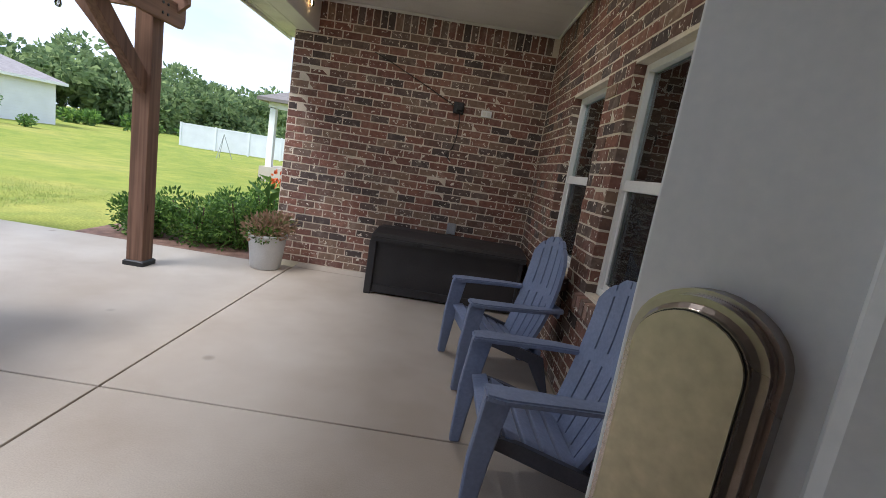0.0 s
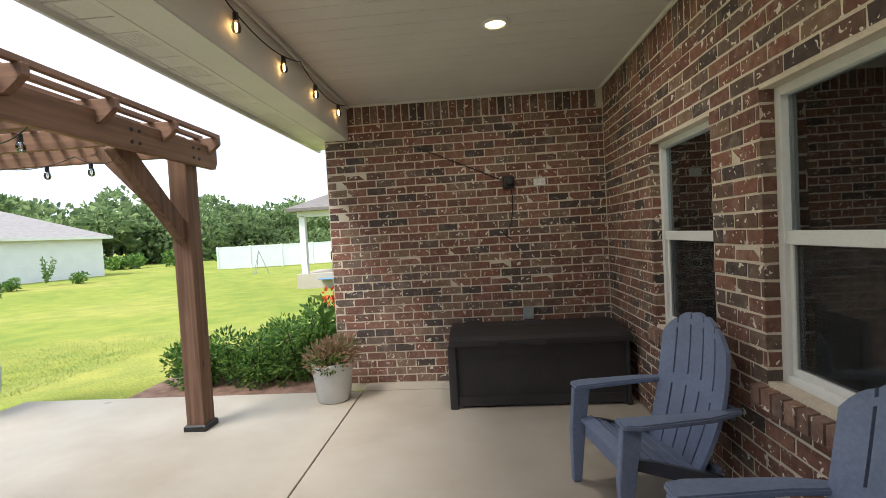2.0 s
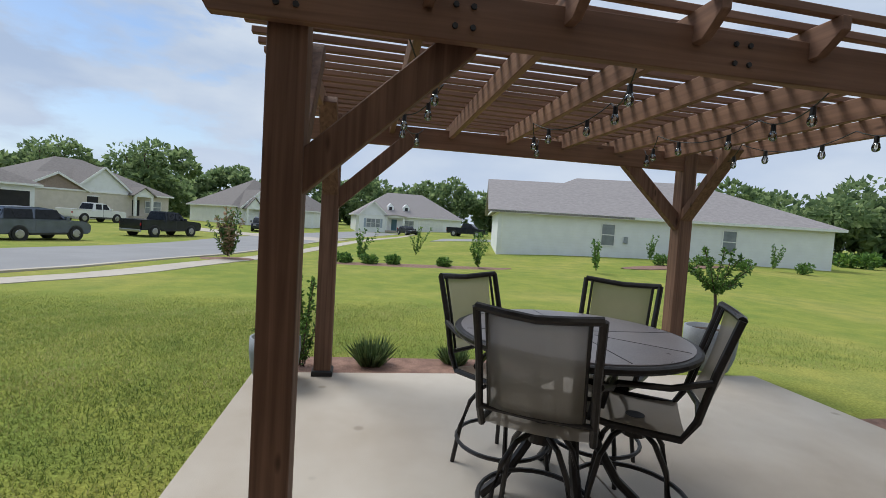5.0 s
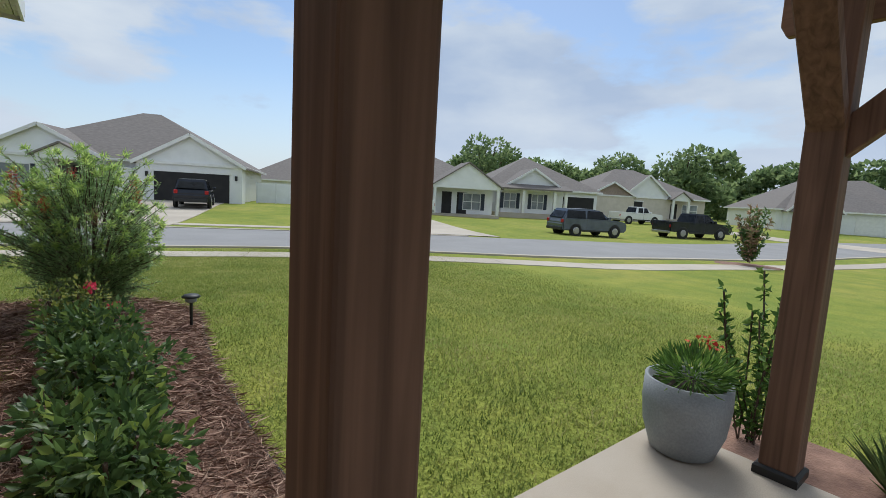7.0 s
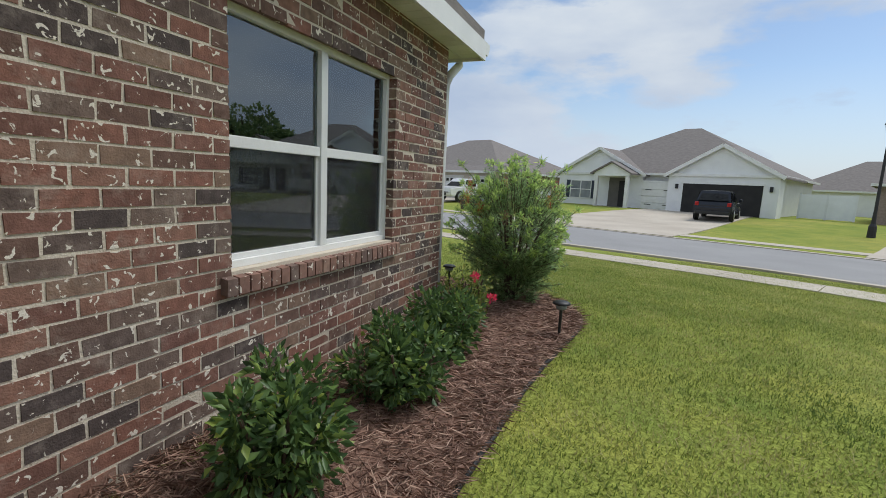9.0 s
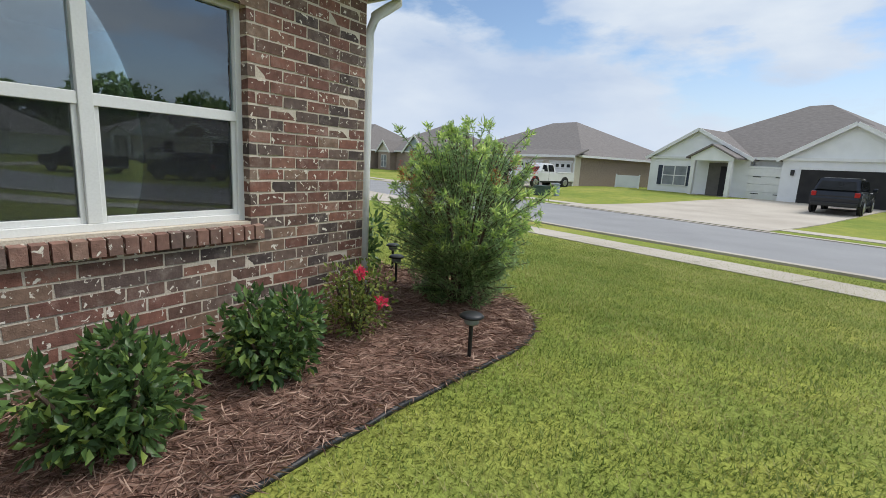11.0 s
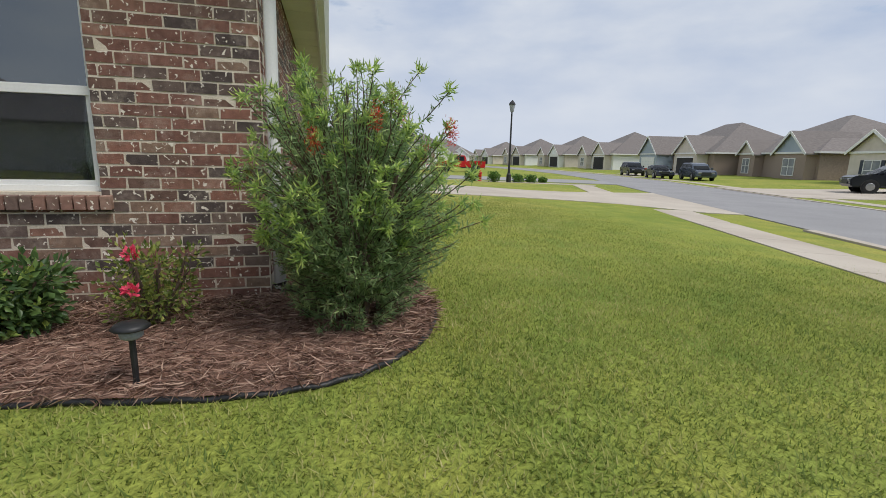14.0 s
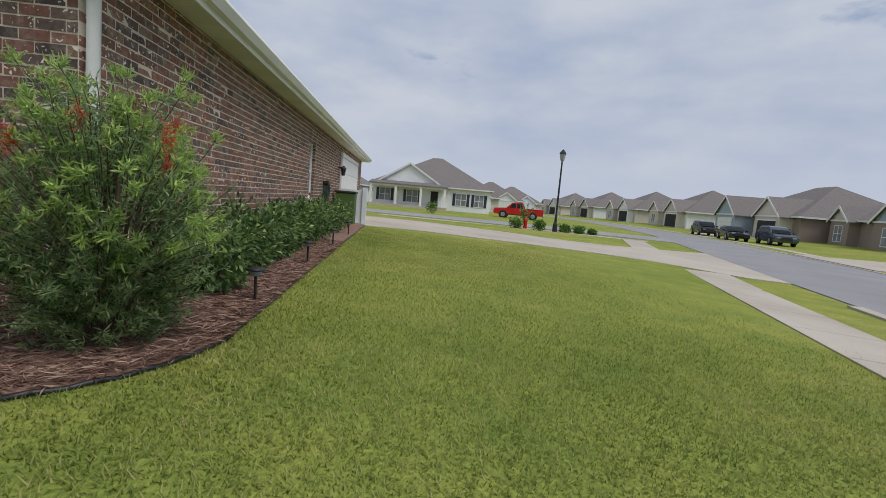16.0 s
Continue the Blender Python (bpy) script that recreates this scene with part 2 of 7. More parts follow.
def concrete_material(name, base, stain, scale=0.7):
    m, n, l, b, out = material(name)
    geo = n.new("ShaderNodeNewGeometry")
    a = n.new("ShaderNodeTexNoise")
    a.inputs["Scale"].default_value, a.inputs["Detail"].default_value, a.inputs["Roughness"].default_value = scale, 9, 0.6
    l.new(geo.outputs["Position"], a.inputs["Vector"])
    r = ramp(n, ((0.36, stain), (0.62, base)))
    l.new(a.outputs["Fac"], r.inputs["Fac"])
    s = n.new("ShaderNodeTexVoronoi")
    s.inputs["Scale"].default_value, s.inputs["Randomness"].default_value = 1.7, 1.0
    l.new(geo.outputs["Position"], s.inputs["Vector"])
    sr = ramp(n, ((0.035, (0.45, 0.42, 0.38)), (0.075, (1, 1, 1))))
    l.new(s.outputs["Distance"], sr.inputs["Fac"])
    mu = n.new("ShaderNodeMixRGB")
    mu.blend_type, mu.inputs["Fac"].default_value = "MULTIPLY", 0.5
    l.new(r.outputs["Color"], mu.inputs["Color1"])
    l.new(sr.outputs["Color"], mu.inputs["Color2"])
    f = n.new("ShaderNodeTexNoise")
    f.inputs["Scale"].default_value, f.inputs["Detail"].default_value = 160, 4
    l.new(geo.outputs["Position"], f.inputs["Vector"])
    ov = n.new("ShaderNodeMixRGB")
    ov.blend_type, ov.inputs["Fac"].default_value = "OVERLAY", 0.22
    l.new(mu.outputs["Color"], ov.inputs["Color1"])
    l.new(f.outputs["Fac"], ov.inputs["Color2"])
    l.new(ov.outputs["Color"], b.inputs["Base Color"])
    b.inputs["Roughness"].default_value = 0.82
    bp = n.new("ShaderNodeBump")
    bp.inputs["Strength"].default_value, bp.inputs["Distance"].default_value = 0.25, 0.003
    l.new(f.outputs["Fac"], bp.inputs["Height"])
    l.new(bp.outputs["Normal"], b.inputs["Normal"])
    return m


def lawn_material(name):
    m, n, l, b, out = material(name)
    geo = n.new("ShaderNodeNewGeometry")
    cols = []
    for sc, det in ((0.18, 4), (1.6, 6), (38, 5)):
        t = n.new("ShaderNodeTexNoise")
        t.inputs["Scale"].default_value, t.inputs["Detail"].default_value = sc, det
        l.new(geo.outputs["Position"], t.inputs["Vector"])
        cols.append(t)
    r = ramp(n, ((0.32, (0.20, 0.25, 0.056)), (0.5, (0.245, 0.28, 0.066)), (0.68, (0.305, 0.305, 0.09))))
    l.new(cols[0].outputs["Fac"], r.inputs["Fac"])
    r2 = ramp(n, ((0.3, (0.38, 0.43, 0.36)), (0.7, (0.63, 0.57, 0.48))))
    l.new(cols[1].outputs["Fac"], r2.inputs["Fac"])
    o1 = n.new("ShaderNodeMixRGB")
    o1.blend_type, o1.inputs["Fac"].default_value = "OVERLAY", 0.85
    l.new(r.outputs["Color"], o1.inputs["Color1"])
    l.new(r2.outputs["Color"], o1.inputs["Color2"])
    o2 = n.new("ShaderNodeMixRGB")
    o2.blend_type, o2.inputs["Fac"].default_value = "OVERLAY", 0.65
    l.new(o1.outputs["Color"], o2.inputs["Color1"])
    l.new(cols[2].outputs["Fac"], o2.inputs["Color2"])
    l.new(o2.outputs["Color"], b.inputs["Base Color"])
    b.inputs["Roughness"].default_value = 0.95
    b.inputs["Specular IOR Level"].default_value = 0.1
    bp = n.new("ShaderNodeBump")
    bp.inputs["Strength"].default_value, bp.inputs["Distance"].default_value = 0.8, 0.03
    l.new(cols[2].outputs["Fac"], bp.inputs["Height"])
    l.new(bp.outputs["Normal"], b.inputs["Normal"])
    return m


M_BRICK = brick_material("brick", (
    (0.0, (0.176, 0.090, 0.070)), (0.13, (0.232, 0.112, 0.082)), (0.26, (0.152, 0.092, 0.072)), (0.37, (0.228, 0.150, 0.108)),
    (0.48, (0.250, 0.134, 0.098)), (0.58, (0.168, 0.119, 0.096)), (0.68, (0.205, 0.104, 0.080)), (0.82, (0.088, 0.068, 0.062)), (0.92, (0.132, 0.096, 0.082))))
M_SILL = brick_material("sill_brick", (
    (0.0, (0.200, 0.125, 0.100)), (0.2, (0.260, 0.150, 0.116)), (0.45, (0.175, 0.120, 0.100)), (0.65, (0.300, 0.190, 0.145)), (0.85, (0.225, 0.130, 0.102))))
M_MORTAR = grained("mortar", (0.56, 0.485, 0.385), (0.72, 0.64, 0.52), 5, 0.95, 0.5)
M_FARBRICK = grained("weathered_brick", (0.25, 0.19, 0.155), (0.36, 0.285, 0.24), 9, 0.9, 0.3, fine=40)
# one stain: lighter as sunlit overhead, darkened for shade on posts and braces
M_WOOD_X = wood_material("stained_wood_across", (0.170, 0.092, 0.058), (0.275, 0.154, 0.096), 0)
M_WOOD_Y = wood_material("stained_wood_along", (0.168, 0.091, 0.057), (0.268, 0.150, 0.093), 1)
M_WOOD_Z_SHADED = wood_material("stained_wood_upright_shaded", (0.106, 0.059, 0.039), (0.235, 0.132, 0.086), 2)
M_WHITE = grained("white_vinyl", (0.72, 0.72, 0.70), (0.80, 0.80, 0.78), 3, 0.45, 0.04)
M_TRIM = grained("painted_trim", (0.70, 0.69, 0.63), (0.77, 0.76, 0.70), 2, 0.55, 0.05)
M_CEIL = grained("painted_ceiling_board", (0.62, 0.60, 0.56), (0.68, 0.66, 0.62), 2, 0.6, 0.06)
M_GLASS = glass_material("window_glass")
M_SCREEN = screen_material("insect_screen")
M_CONC = concrete_material("patio_concrete", (0.545, 0.49, 0.415), (0.43, 0.365, 0.29))
M_WALK = concrete_material("pavement_concrete", (0.49, 0.435, 0.36), (0.40, 0.345, 0.28), 0.4)
M_ROAD = grained("asphalt", (0.255, 0.25, 0.25), (0.31, 0.305, 0.303), 0.6, 0.9, 0.3, fine=60)
M_LAWN = lawn_material("lawn")
M_MULCH = grained("pine_straw_bed", (0.17, 0.092, 0.066), (0.32, 0.19, 0.138), 9, 0.95, 0.9, fine=60)
M_NEEDLE = leaf_material("pine_needles", ((0.0, (0.16, 0.085, 0.060)), (0.5, (0.32, 0.19, 0.14)), (1.0, (0.52, 0.36, 0.27))), 0.8, 0.1)
M_BLACK = grained("black_plastic", (0.012, 0.012, 0.013), (0.022, 0.022, 0.023), 12, 0.5, 0.1)
M_BOX = grained("dark_resin", (0.026, 0.024, 0.025), (0.036, 0.033, 0.034), 6, 0.6, 0.12, fine=60)
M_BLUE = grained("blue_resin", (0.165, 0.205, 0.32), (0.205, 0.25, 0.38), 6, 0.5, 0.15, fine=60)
# the same blue resin, darkened to hold the shade under the chair
M_BLUE_SHADED = grained("shaded_blue_resin", (0.055, 0.062, 0.085), (0.075, 0.085, 0.115), 6, 0.5, 0.15, fine=60)
M_FRAME = grained("bronze_powder_coat", (0.020, 0.018, 0.017), (0.034, 0.030, 0.028), 20, 0.4, 0.1, metal=0.3)
M_SLING = grained("woven_sling", (0.36, 0.33, 0.285), (0.45, 0.415, 0.365), 4, 0.8, 0.6, fine=400)
sn, sl = M_SLING.node_tree.nodes, M_SLING.node_tree.links
s_out = [k for k in sn if k.type == "OUTPUT_MATERIAL"][0]
s_from = s_out.inputs["Surface"].links[0].from_socket
s_tr, s_tl = sn.new("ShaderNodeBsdfTransparent"), sn.new("ShaderNodeBsdfTranslucent")
s_tl.inputs["Color"].default_value = (0.55, 0.50, 0.42, 1)
s_m1, s_m2 = sn.new("ShaderNodeMixShader"), sn.new("ShaderNodeMixShader")
s_m1.inputs["Fac"].default_value, s_m2.inputs["Fac"].default_value = 0.45, 0.16
sl.new(s_from, s_m1.inputs[1])
sl.new(s_tl.outputs["BSDF"], s_m1.inputs[2])
sl.new(s_m1.outputs["Shader"], s_m2.inputs[1])
sl.new(s_tr.outputs["BSDF"], s_m2.inputs[2])
sl.new(s_m2.outputs["Shader"], s_out.inputs["Surface"])
M_TABLE = grained("slate_tabletop", (0.18, 0.16, 0.16), (0.26, 0.235, 0.232), 5, 0.32, 0.1)
M_POTW = grained("white_glazed_pot", (0.56, 0.56, 0.55), (0.66, 0.66, 0.65), 5, 0.4, 0.05)
M_POTG = grained("grey_fibre_pot", (0.25, 0.27, 0.29), (0.33, 0.35, 0.37), 6, 0.7, 0.2)
M_SOIL = grained("potting_soil", (0.03, 0.02, 0.014), (0.07, 0.045, 0.03), 25, 0.95, 0.8)
M_LEAF = leaf_material("hedge_leaves", ((0.0, (0.055, 0.12, 0.028)), (0.5, (0.11, 0.215, 0.045)), (0.82, (0.19, 0.33, 0.065)), (1.0, (0.30, 0.44, 0.10))))
M_LEAFD = leaf_material("dark_shrub_leaves", ((0.0, (0.055, 0.105, 0.038)), (0.6, (0.11, 0.19, 0.058)), (0.88, (0.18, 0.28, 0.075)), (1.0, (0.36, 0.45, 0.09))), 0.38)
M_BOTTLE = leaf_material("bottlebrush_leaves", ((0.0, (0.20, 0.31, 0.15)), (0.5, (0.33, 0.46, 0.22)), (0.85, (0.48, 0.62, 0.30)), (1.0, (0.62, 0.74, 0.36))), 0.5, 0.8)
M_ROSELEAF = leaf_material("olive_rose_leaves", ((0.0, (0.09, 0.14, 0.035)), (0.5, (0.20, 0.26, 0.06)), (0.85, (0.34, 0.38, 0.09)), (1.0, (0.46, 0.42, 0.14))), 0.5, 0.4)
M_SHOOT = leaf_material("young_bottlebrush_shoots", ((0.0, (0.30, 0.44, 0.14)), (0.5, (0.46, 0.62, 0.19)), (0.85, (0.68, 0.82, 0.26)), (1.0, (0.82, 0.90, 0.34))), 0.5, 0.75)
M_LEAFM = leaf_material("side_shrub_leaves", ((0.0, (0.055, 0.105, 0.036)), (0.5, (0.115, 0.20, 0.06)), (0.85, (0.21, 0.32, 0.10)), (1.0, (0.34, 0.44, 0.14))), 0.34)
M_SPENT = leaf_material("spent_blossom", ((0.0, (0.26, 0.12, 0.08)), (1.0, (0.42, 0.24, 0.16))), 0.7, 0.3)
M_RUST = leaf_material("rust_leaves", ((0.0, (0.20, 0.25, 0.09)), (0.4, (0.36, 0.22, 0.14)), (1.0, (0.48, 0.33, 0.22))))
M_TREE = leaf_material("oak_leaves", ((0.0, (0.12, 0.185, 0.085)), (0.5, (0.20, 0.28, 0.12)), (1.0, (0.33, 0.41, 0.18))), 0.8, 0.6)
M_PINK = leaf_material("pink_petals", ((0.0, (0.75, 0.05, 0.13)), (1.0, (0.85, 0.14, 0.22))), 0.5, 0.3)
M_RED = leaf_material("red_petals", ((0.0, (0.55, 0.03, 0.03)), (1.0, (0.75, 0.13, 0.06))), 0.5, 0.3)
M_BARK = grained("bark", (0.07, 0.045, 0.03), (0.15, 0.105, 0.075), 15, 0.9, 0.8, stretch=(1, 1, 0.3))
M_BULB = emitter("lit_filament", (1.0, 0.55, 0.2), 7.0)
M_LED = emitter("lit_lens", (1.0, 0.70, 0.30), 3.2)
M_BULBGLASS = glass_material("bulb_glass", (0.95, 0.92, 0.86))
M_SHINGLE = grained("roof_shingles", (0.145, 0.128, 0.118), (0.215, 0.193, 0.18), 3.5, 0.9, 0.5, stretch=(1, 1, 4), fine=30)
M_PALEROOF = grained("pale_roof_shingles", (0.25, 0.225, 0.22), (0.33, 0.30, 0.29), 3.5, 0.9, 0.5, stretch=(1, 1, 4), fine=30)
M_SIDING = grained("white_siding", (0.76, 0.77, 0.77), (0.83, 0.84, 0.84), 1.5, 0.6, 0.05)
M_GREYSID = grained("blue_grey_siding", (0.30, 0.36, 0.43), (0.36, 0.42, 0.49), 1.5, 0.6, 0.05)
M_TAN = grained("tan_stucco", (0.54, 0.49, 0.42), (0.62, 0.56, 0.49), 2, 0.8, 0.15)
M_FENCE = grained("vinyl_fence", (0.70, 0.72, 0.75), (0.78, 0.80, 0.83), 1.5, 0.45, 0.03)
# near-black for dark doors and for the shade painted over open garages
M_DARKIN = grained("dark_door_and_inner_shade", (0.012, 0.012, 0.013), (0.03, 0.028, 0.028), 2, 0.8, 0.0)
# dark paint that holds the dimness of rooms and the shade of an entry
M_DIMPAINT = grained("shade_dark_paint", (0.12, 0.112, 0.10), (0.16, 0.148, 0.132), 2, 0.8, 0.05)
M_NICKEL = grained("satin_nickel", (0.30, 0.265, 0.25), (0.36, 0.32, 0.30), 1, 0.26, 0.0, metal=0.9)
M_BRASSY = grained("champagne_metal", (0.40, 0.36, 0.26), (0.46, 0.415, 0.31), 0.6, 0.42, 0.0, metal=0.8)
M_DOORP = grained("white_door_paint", (0.68, 0.71, 0.745), (0.73, 0.76, 0.80), 3, 0.4, 0.02)
M_CARB = grained("black_car_paint", (0.016, 0.019, 0.027), (0.026, 0.030, 0.041), 2, 0.15, 0.0, metal=0.3)
M_CARW = grained("white_car_paint", (0.72, 0.72, 0.72), (0.78, 0.78, 0.78), 2, 0.2, 0.0)
M_CARG = grained("grey_car_paint", (0.10, 0.12, 0.15), (0.14, 0.16, 0.20), 2, 0.18, 0.0, metal=0.5)
M_CARR = grained("red_car_paint", (0.50, 0.012, 0.015), (0.60, 0.02, 0.02), 2, 0.2, 0.0)
M_CARGLASS = grained("tinted_glass", (0.012, 0.014, 0.016), (0.02, 0.023, 0.026), 2, 0.06, 0.0)
# blue-grey holds pale blinds and a painted-in reflection of the sky
M_FARPANE = grained("window_with_pale_blind", (0.16, 0.18, 0.20), (0.30, 0.32, 0.34), 1.2, 0.12, 0.0)
M_TYRE = grained("tyre_rubber", (0.014, 0.014, 0.014), (0.025, 0.025, 0.025), 20, 0.85, 0.3)
M_RIM = grained("alloy_rim", (0.35, 0.35, 0.36), (0.45, 0.45, 0.46), 5, 0.3, 0.0, metal=0.9)
M_LAMPRED = grained("red_lens", (0.35, 0.01, 0.01), (0.45, 0.02, 0.02), 8, 0.2, 0.0)
M_TEALG = grained("green_utility_metal", (0.03, 0.06, 0.045), (0.045, 0.08, 0.06), 5, 0.5, 0.1)
M_TEAL = grained("teal_door", (0.06, 0.14, 0.18), (0.08, 0.17, 0.21), 3, 0.5, 0.0)
M_CORD = grained("black_cord", (0.012, 0.012, 0.012), (0.02, 0.02, 0.02), 30, 0.6, 0.0)

# ---- building helpers ----


def mesh_of(name, bm, mats, smooth=False):
    me = bpy.data.meshes.new(name)
    bm.normal_update()
    bm.to_mesh(me)
    bm.free()
    for m in (mats if isinstance(mats, (list, tuple)) else [mats]):
        me.materials.append(m)
    if smooth:
        for p in me.polygons:
            p.use_smooth = True
    return me


def part(name, bm, mat, parent, label="", smooth=False):
    ob = new(name, mesh_of(name, bm, mat, smooth))
    ob.parent = parent
    if label:
        tagged(ob, label)
    return ob


def thing(name, label, category, x=0, y=0, z=0, rz=0, group="", kind=""):
    ob = new(name)
    ob.matrix_world = pose(x, y, z, 0, 0, rz)
    ob.empty_display_size = 0.1
    return tagged(ob, label, category, group, kind)


def solid(name, bm, mat, label, category, group="", kind="", smooth=False):
    return tagged(new(name, mesh_of(name, bm, mat, smooth)), label, category, group, kind)


def box(bm, x0, x1, y0, y1, z0, z1, bev=0.0):
    m = Matrix.Translation(((x0 + x1) / 2, (y0 + y1) / 2, (z0 + z1) / 2)) @ Matrix.Diagonal((abs(x1 - x0), abs(y1 - y0), abs(z1 - z0), 1))
    r = bmesh.ops.create_cube(bm, size=1, matrix=m)
    if bev:
        es = {e for v in r["verts"] for e in v.link_edges}
        bmesh.ops.bevel(bm, geom=list(es), offset=bev, segments=2, affect="EDGES", profile=0.5)
    return bm


def boxed(*a, bev=0.0):
    return box(bmesh.new(), *a, bev=bev)


def beam_between(bm, p, q, w, h, bev=0.0):
    """A square timber from p to q, w wide and h deep."""
    p, q = Vector(p), Vector(q)
    d = q - p
    rot = d.to_track_quat("Z", "Y").to_matrix().to_4x4()
    m = Matrix.Translation((p + q) / 2) @ rot @ Matrix.Diagonal((w, h, d.length, 1))
    r = bmesh.ops.create_cube(bm, size=1, matrix=m)
    if bev:
        es = {e for v in r["verts"] for e in v.link_edges}
        bmesh.ops.bevel(bm, geom=list(es), offset=bev, segments=1, affect="EDGES")
    return bm


def cone(bm, p, q, r0, r1, seg=12):
    p, q = Vector(p), Vector(q)
    d = q - p
    m = Matrix.Translation((p + q) / 2) @ d.to_track_quat("Z", "Y").to_matrix().to_4x4()
    bmesh.ops.create_cone(bm, cap_ends=True, segments=seg, radius1=r0, radius2=r1, depth=d.length, matrix=m)
    return bm


def tube(bm, pts, r, seg=8, closed=False):
    """A round bar along a line of points."""
    pts = [Vector(p) for p in pts]
    n = len(pts)
    rings = []
    for k, p in enumerate(pts):
        a = pts[(k - 1) % n] if (closed or k > 0) else p
        b = pts[(k + 1) % n] if (closed or k < n - 1) else p
        d = (b - a).normalized()
        up = Vector((0, 0, 1)) if abs(d.z) < 0.95 else Vector((1, 0, 0))
        s = d.cross(up).normalized()
        u = s.cross(d)
        rings.append([bm.verts.new(p + (s * math.cos(t) + u * math.sin(t)) * r) for t in (2 * math.pi * i / seg for i in range(seg))])
    for k in range(n if closed else n - 1):
        a, b = rings[k], rings[(k + 1) % n]
        for i in range(seg):
            bm.faces.new((a[i], a[(i + 1) % seg], b[(i + 1) % seg], b[i]))
    if not closed:
        bm.faces.new(rings[0][::-1])
        bm.faces.new(rings[-1])
    return bm


def lathe(bm, prof, seg=28, cx=0, cy=0, caps=True):
    """A turned body from a profile of (radius, height)."""
    rings = [[bm.verts.new((cx + r * math.cos(2 * math.pi * i / seg), cy + r * math.sin(2 * math.pi * i / seg), z)) for i in range(seg)] for r, z in prof]
    for a, b in zip(rings, rings[1:]):
        for i in range(seg):
            bm.faces.new((a[i], a[(i + 1) % seg], b[(i + 1) % seg], b[i]))
    if caps:
        bm.faces.new(rings[0][::-1])
        bm.faces.new(rings[-1])
    bmesh.ops.recalc_face_normals(bm, faces=bm.faces[:])
    return bm


def prism(bm, outline, axis, a, b):
    """An outline in the plane across an axis, drawn out from a to b."""
    def at(p, v):
        return {0: (v, p[0], p[1]), 1: (p[0], v, p[1]), 2: (p[0], p[1], v)}[axis]
    va = [bm.verts.new(at(p, a)) for p in outline]
    vb = [bm.verts.new(at(p, b)) for p in outline]
    n = len(outline)
    bm.faces.new(va[::-1])
    bm.faces.new(vb)
    for i in range(n):
        bm.faces.new((va[i], va[(i + 1) % n], vb[(i + 1) % n], vb[i]))
    bmesh.ops.recalc_face_normals(bm, faces=bm.faces[:])
    return bm


def leaf_mesh(name, pos, dirs, length, width, mat, fold=0.25, rng=None):
    """Many small leaves: each two folded triangles pairs round a midrib."""
    rng = rng or np.random.default_rng(1)
    n = len(pos)
    dirs = dirs / np.maximum(np.linalg.norm(dirs, axis=1, keepdims=True), 1e-6)
    side = np.cross(dirs, rng.normal(size=(n, 3)))
    side /= np.maximum(np.linalg.norm(side, axis=1, keepdims=True), 1e-6)
    up = np.cross(side, dirs)
    ln = (length * rng.uniform(0.65, 1.25, n))[:, None]
    wd = (width * rng.uniform(0.7, 1.2, n))[:, None]
    base, tip = pos, pos + dirs * ln - up * ln * 0.12
    mid = pos + dirs * ln * 0.5
    a, b = mid + side * wd / 2 + up * wd * fold, mid - side * wd / 2 + up * wd * fold
    verts = np.stack([base, a, tip, b], 1).reshape(-1, 3)
    i = np.arange(n) * 4
    faces = np.stack([np.stack([i, i + 1, i + 2], 1), np.stack([i, i + 2, i + 3], 1)], 1).reshape(-1, 3)
    me = bpy.data.meshes.new(name)
    me.vertices.add(len(verts))
    me.vertices.foreach_set("co", verts.ravel())
    me.loops.add(faces.size)
    me.loops.foreach_set("vertex_index", faces.ravel())
    me.polygons.add(len(faces))
    me.polygons.foreach_set("loop_start", np.arange(len(faces)) * 3)
    me.update(calc_edges=True)
    me.materials.append(mat)
    return me


def cloud(rng, n, centers, radii, shell=0.55):
    """Points in a crowd of overlapping ellipsoids, more of them near the outside, and the way outwards."""
    k = rng.integers(0, len(centers), n)
    d = rng.normal(size=(n, 3))
    d /= np.linalg.norm(d, axis=1, keepdims=True)
    r = shell + (1 - shell) * rng.random(n) ** 0.6
    c, ra = np.asarray(centers)[k], np.asarray(radii)[k]
    return c + d * ra * r[:, None], d


def street_shift(u):
    """How far the street swings away from its straight line, by metres along it."""
    knots = ((-75, 12), (-45, 9), (-30, 5.5), (-18, 1.5), (-10, 0), (42, 0), (58, -2), (76, -6.5), (98, -15), (130, -31))
    if u <= knots[0][0]:
        return knots[0][1]
    for (a, p), (b, q) in zip(knots, knots[1:]):
        if u <= b:
            return p + (q - p) * (u - a) / (b - a)
    return knots[-1][1]


def gz(x, y):
    """Height of the ground: level with the patio at the house, falling a little to the street."""
    dx = max(-5.95 - x, 0, x - 16)
    dy = max(-10.2 - y, 0, y - 0.5)
    d = math.hypot(dx, dy) if x < 16 else max(dx, dy)
    w = min(1, max(0, (-14 - x) / 24))
    f = min(1, max(0, (-20 - y) / 15))
    base = -0.07 - 0.37 * min(1, d / 9.0) ** 0.9 - 0.45 * w * w * (3 - 2 * w) * min(1, max(0, (14 - y) / 14)) - 0.12 * f
    u, n = 0.922 * x - 0.388 * y, -0.388 * x - 0.922 * y
    a = min(1, max(0, (n - street_shift(u) - 27) / 15))
    b = min(1, max(0, (-17 - x) / 11)) * min(1, max(0, (y + 1) / 9))
    return base + 0.42 * a * a * (3 - 2 * a) + 0.3 * b * b * (3 - 2 * b)


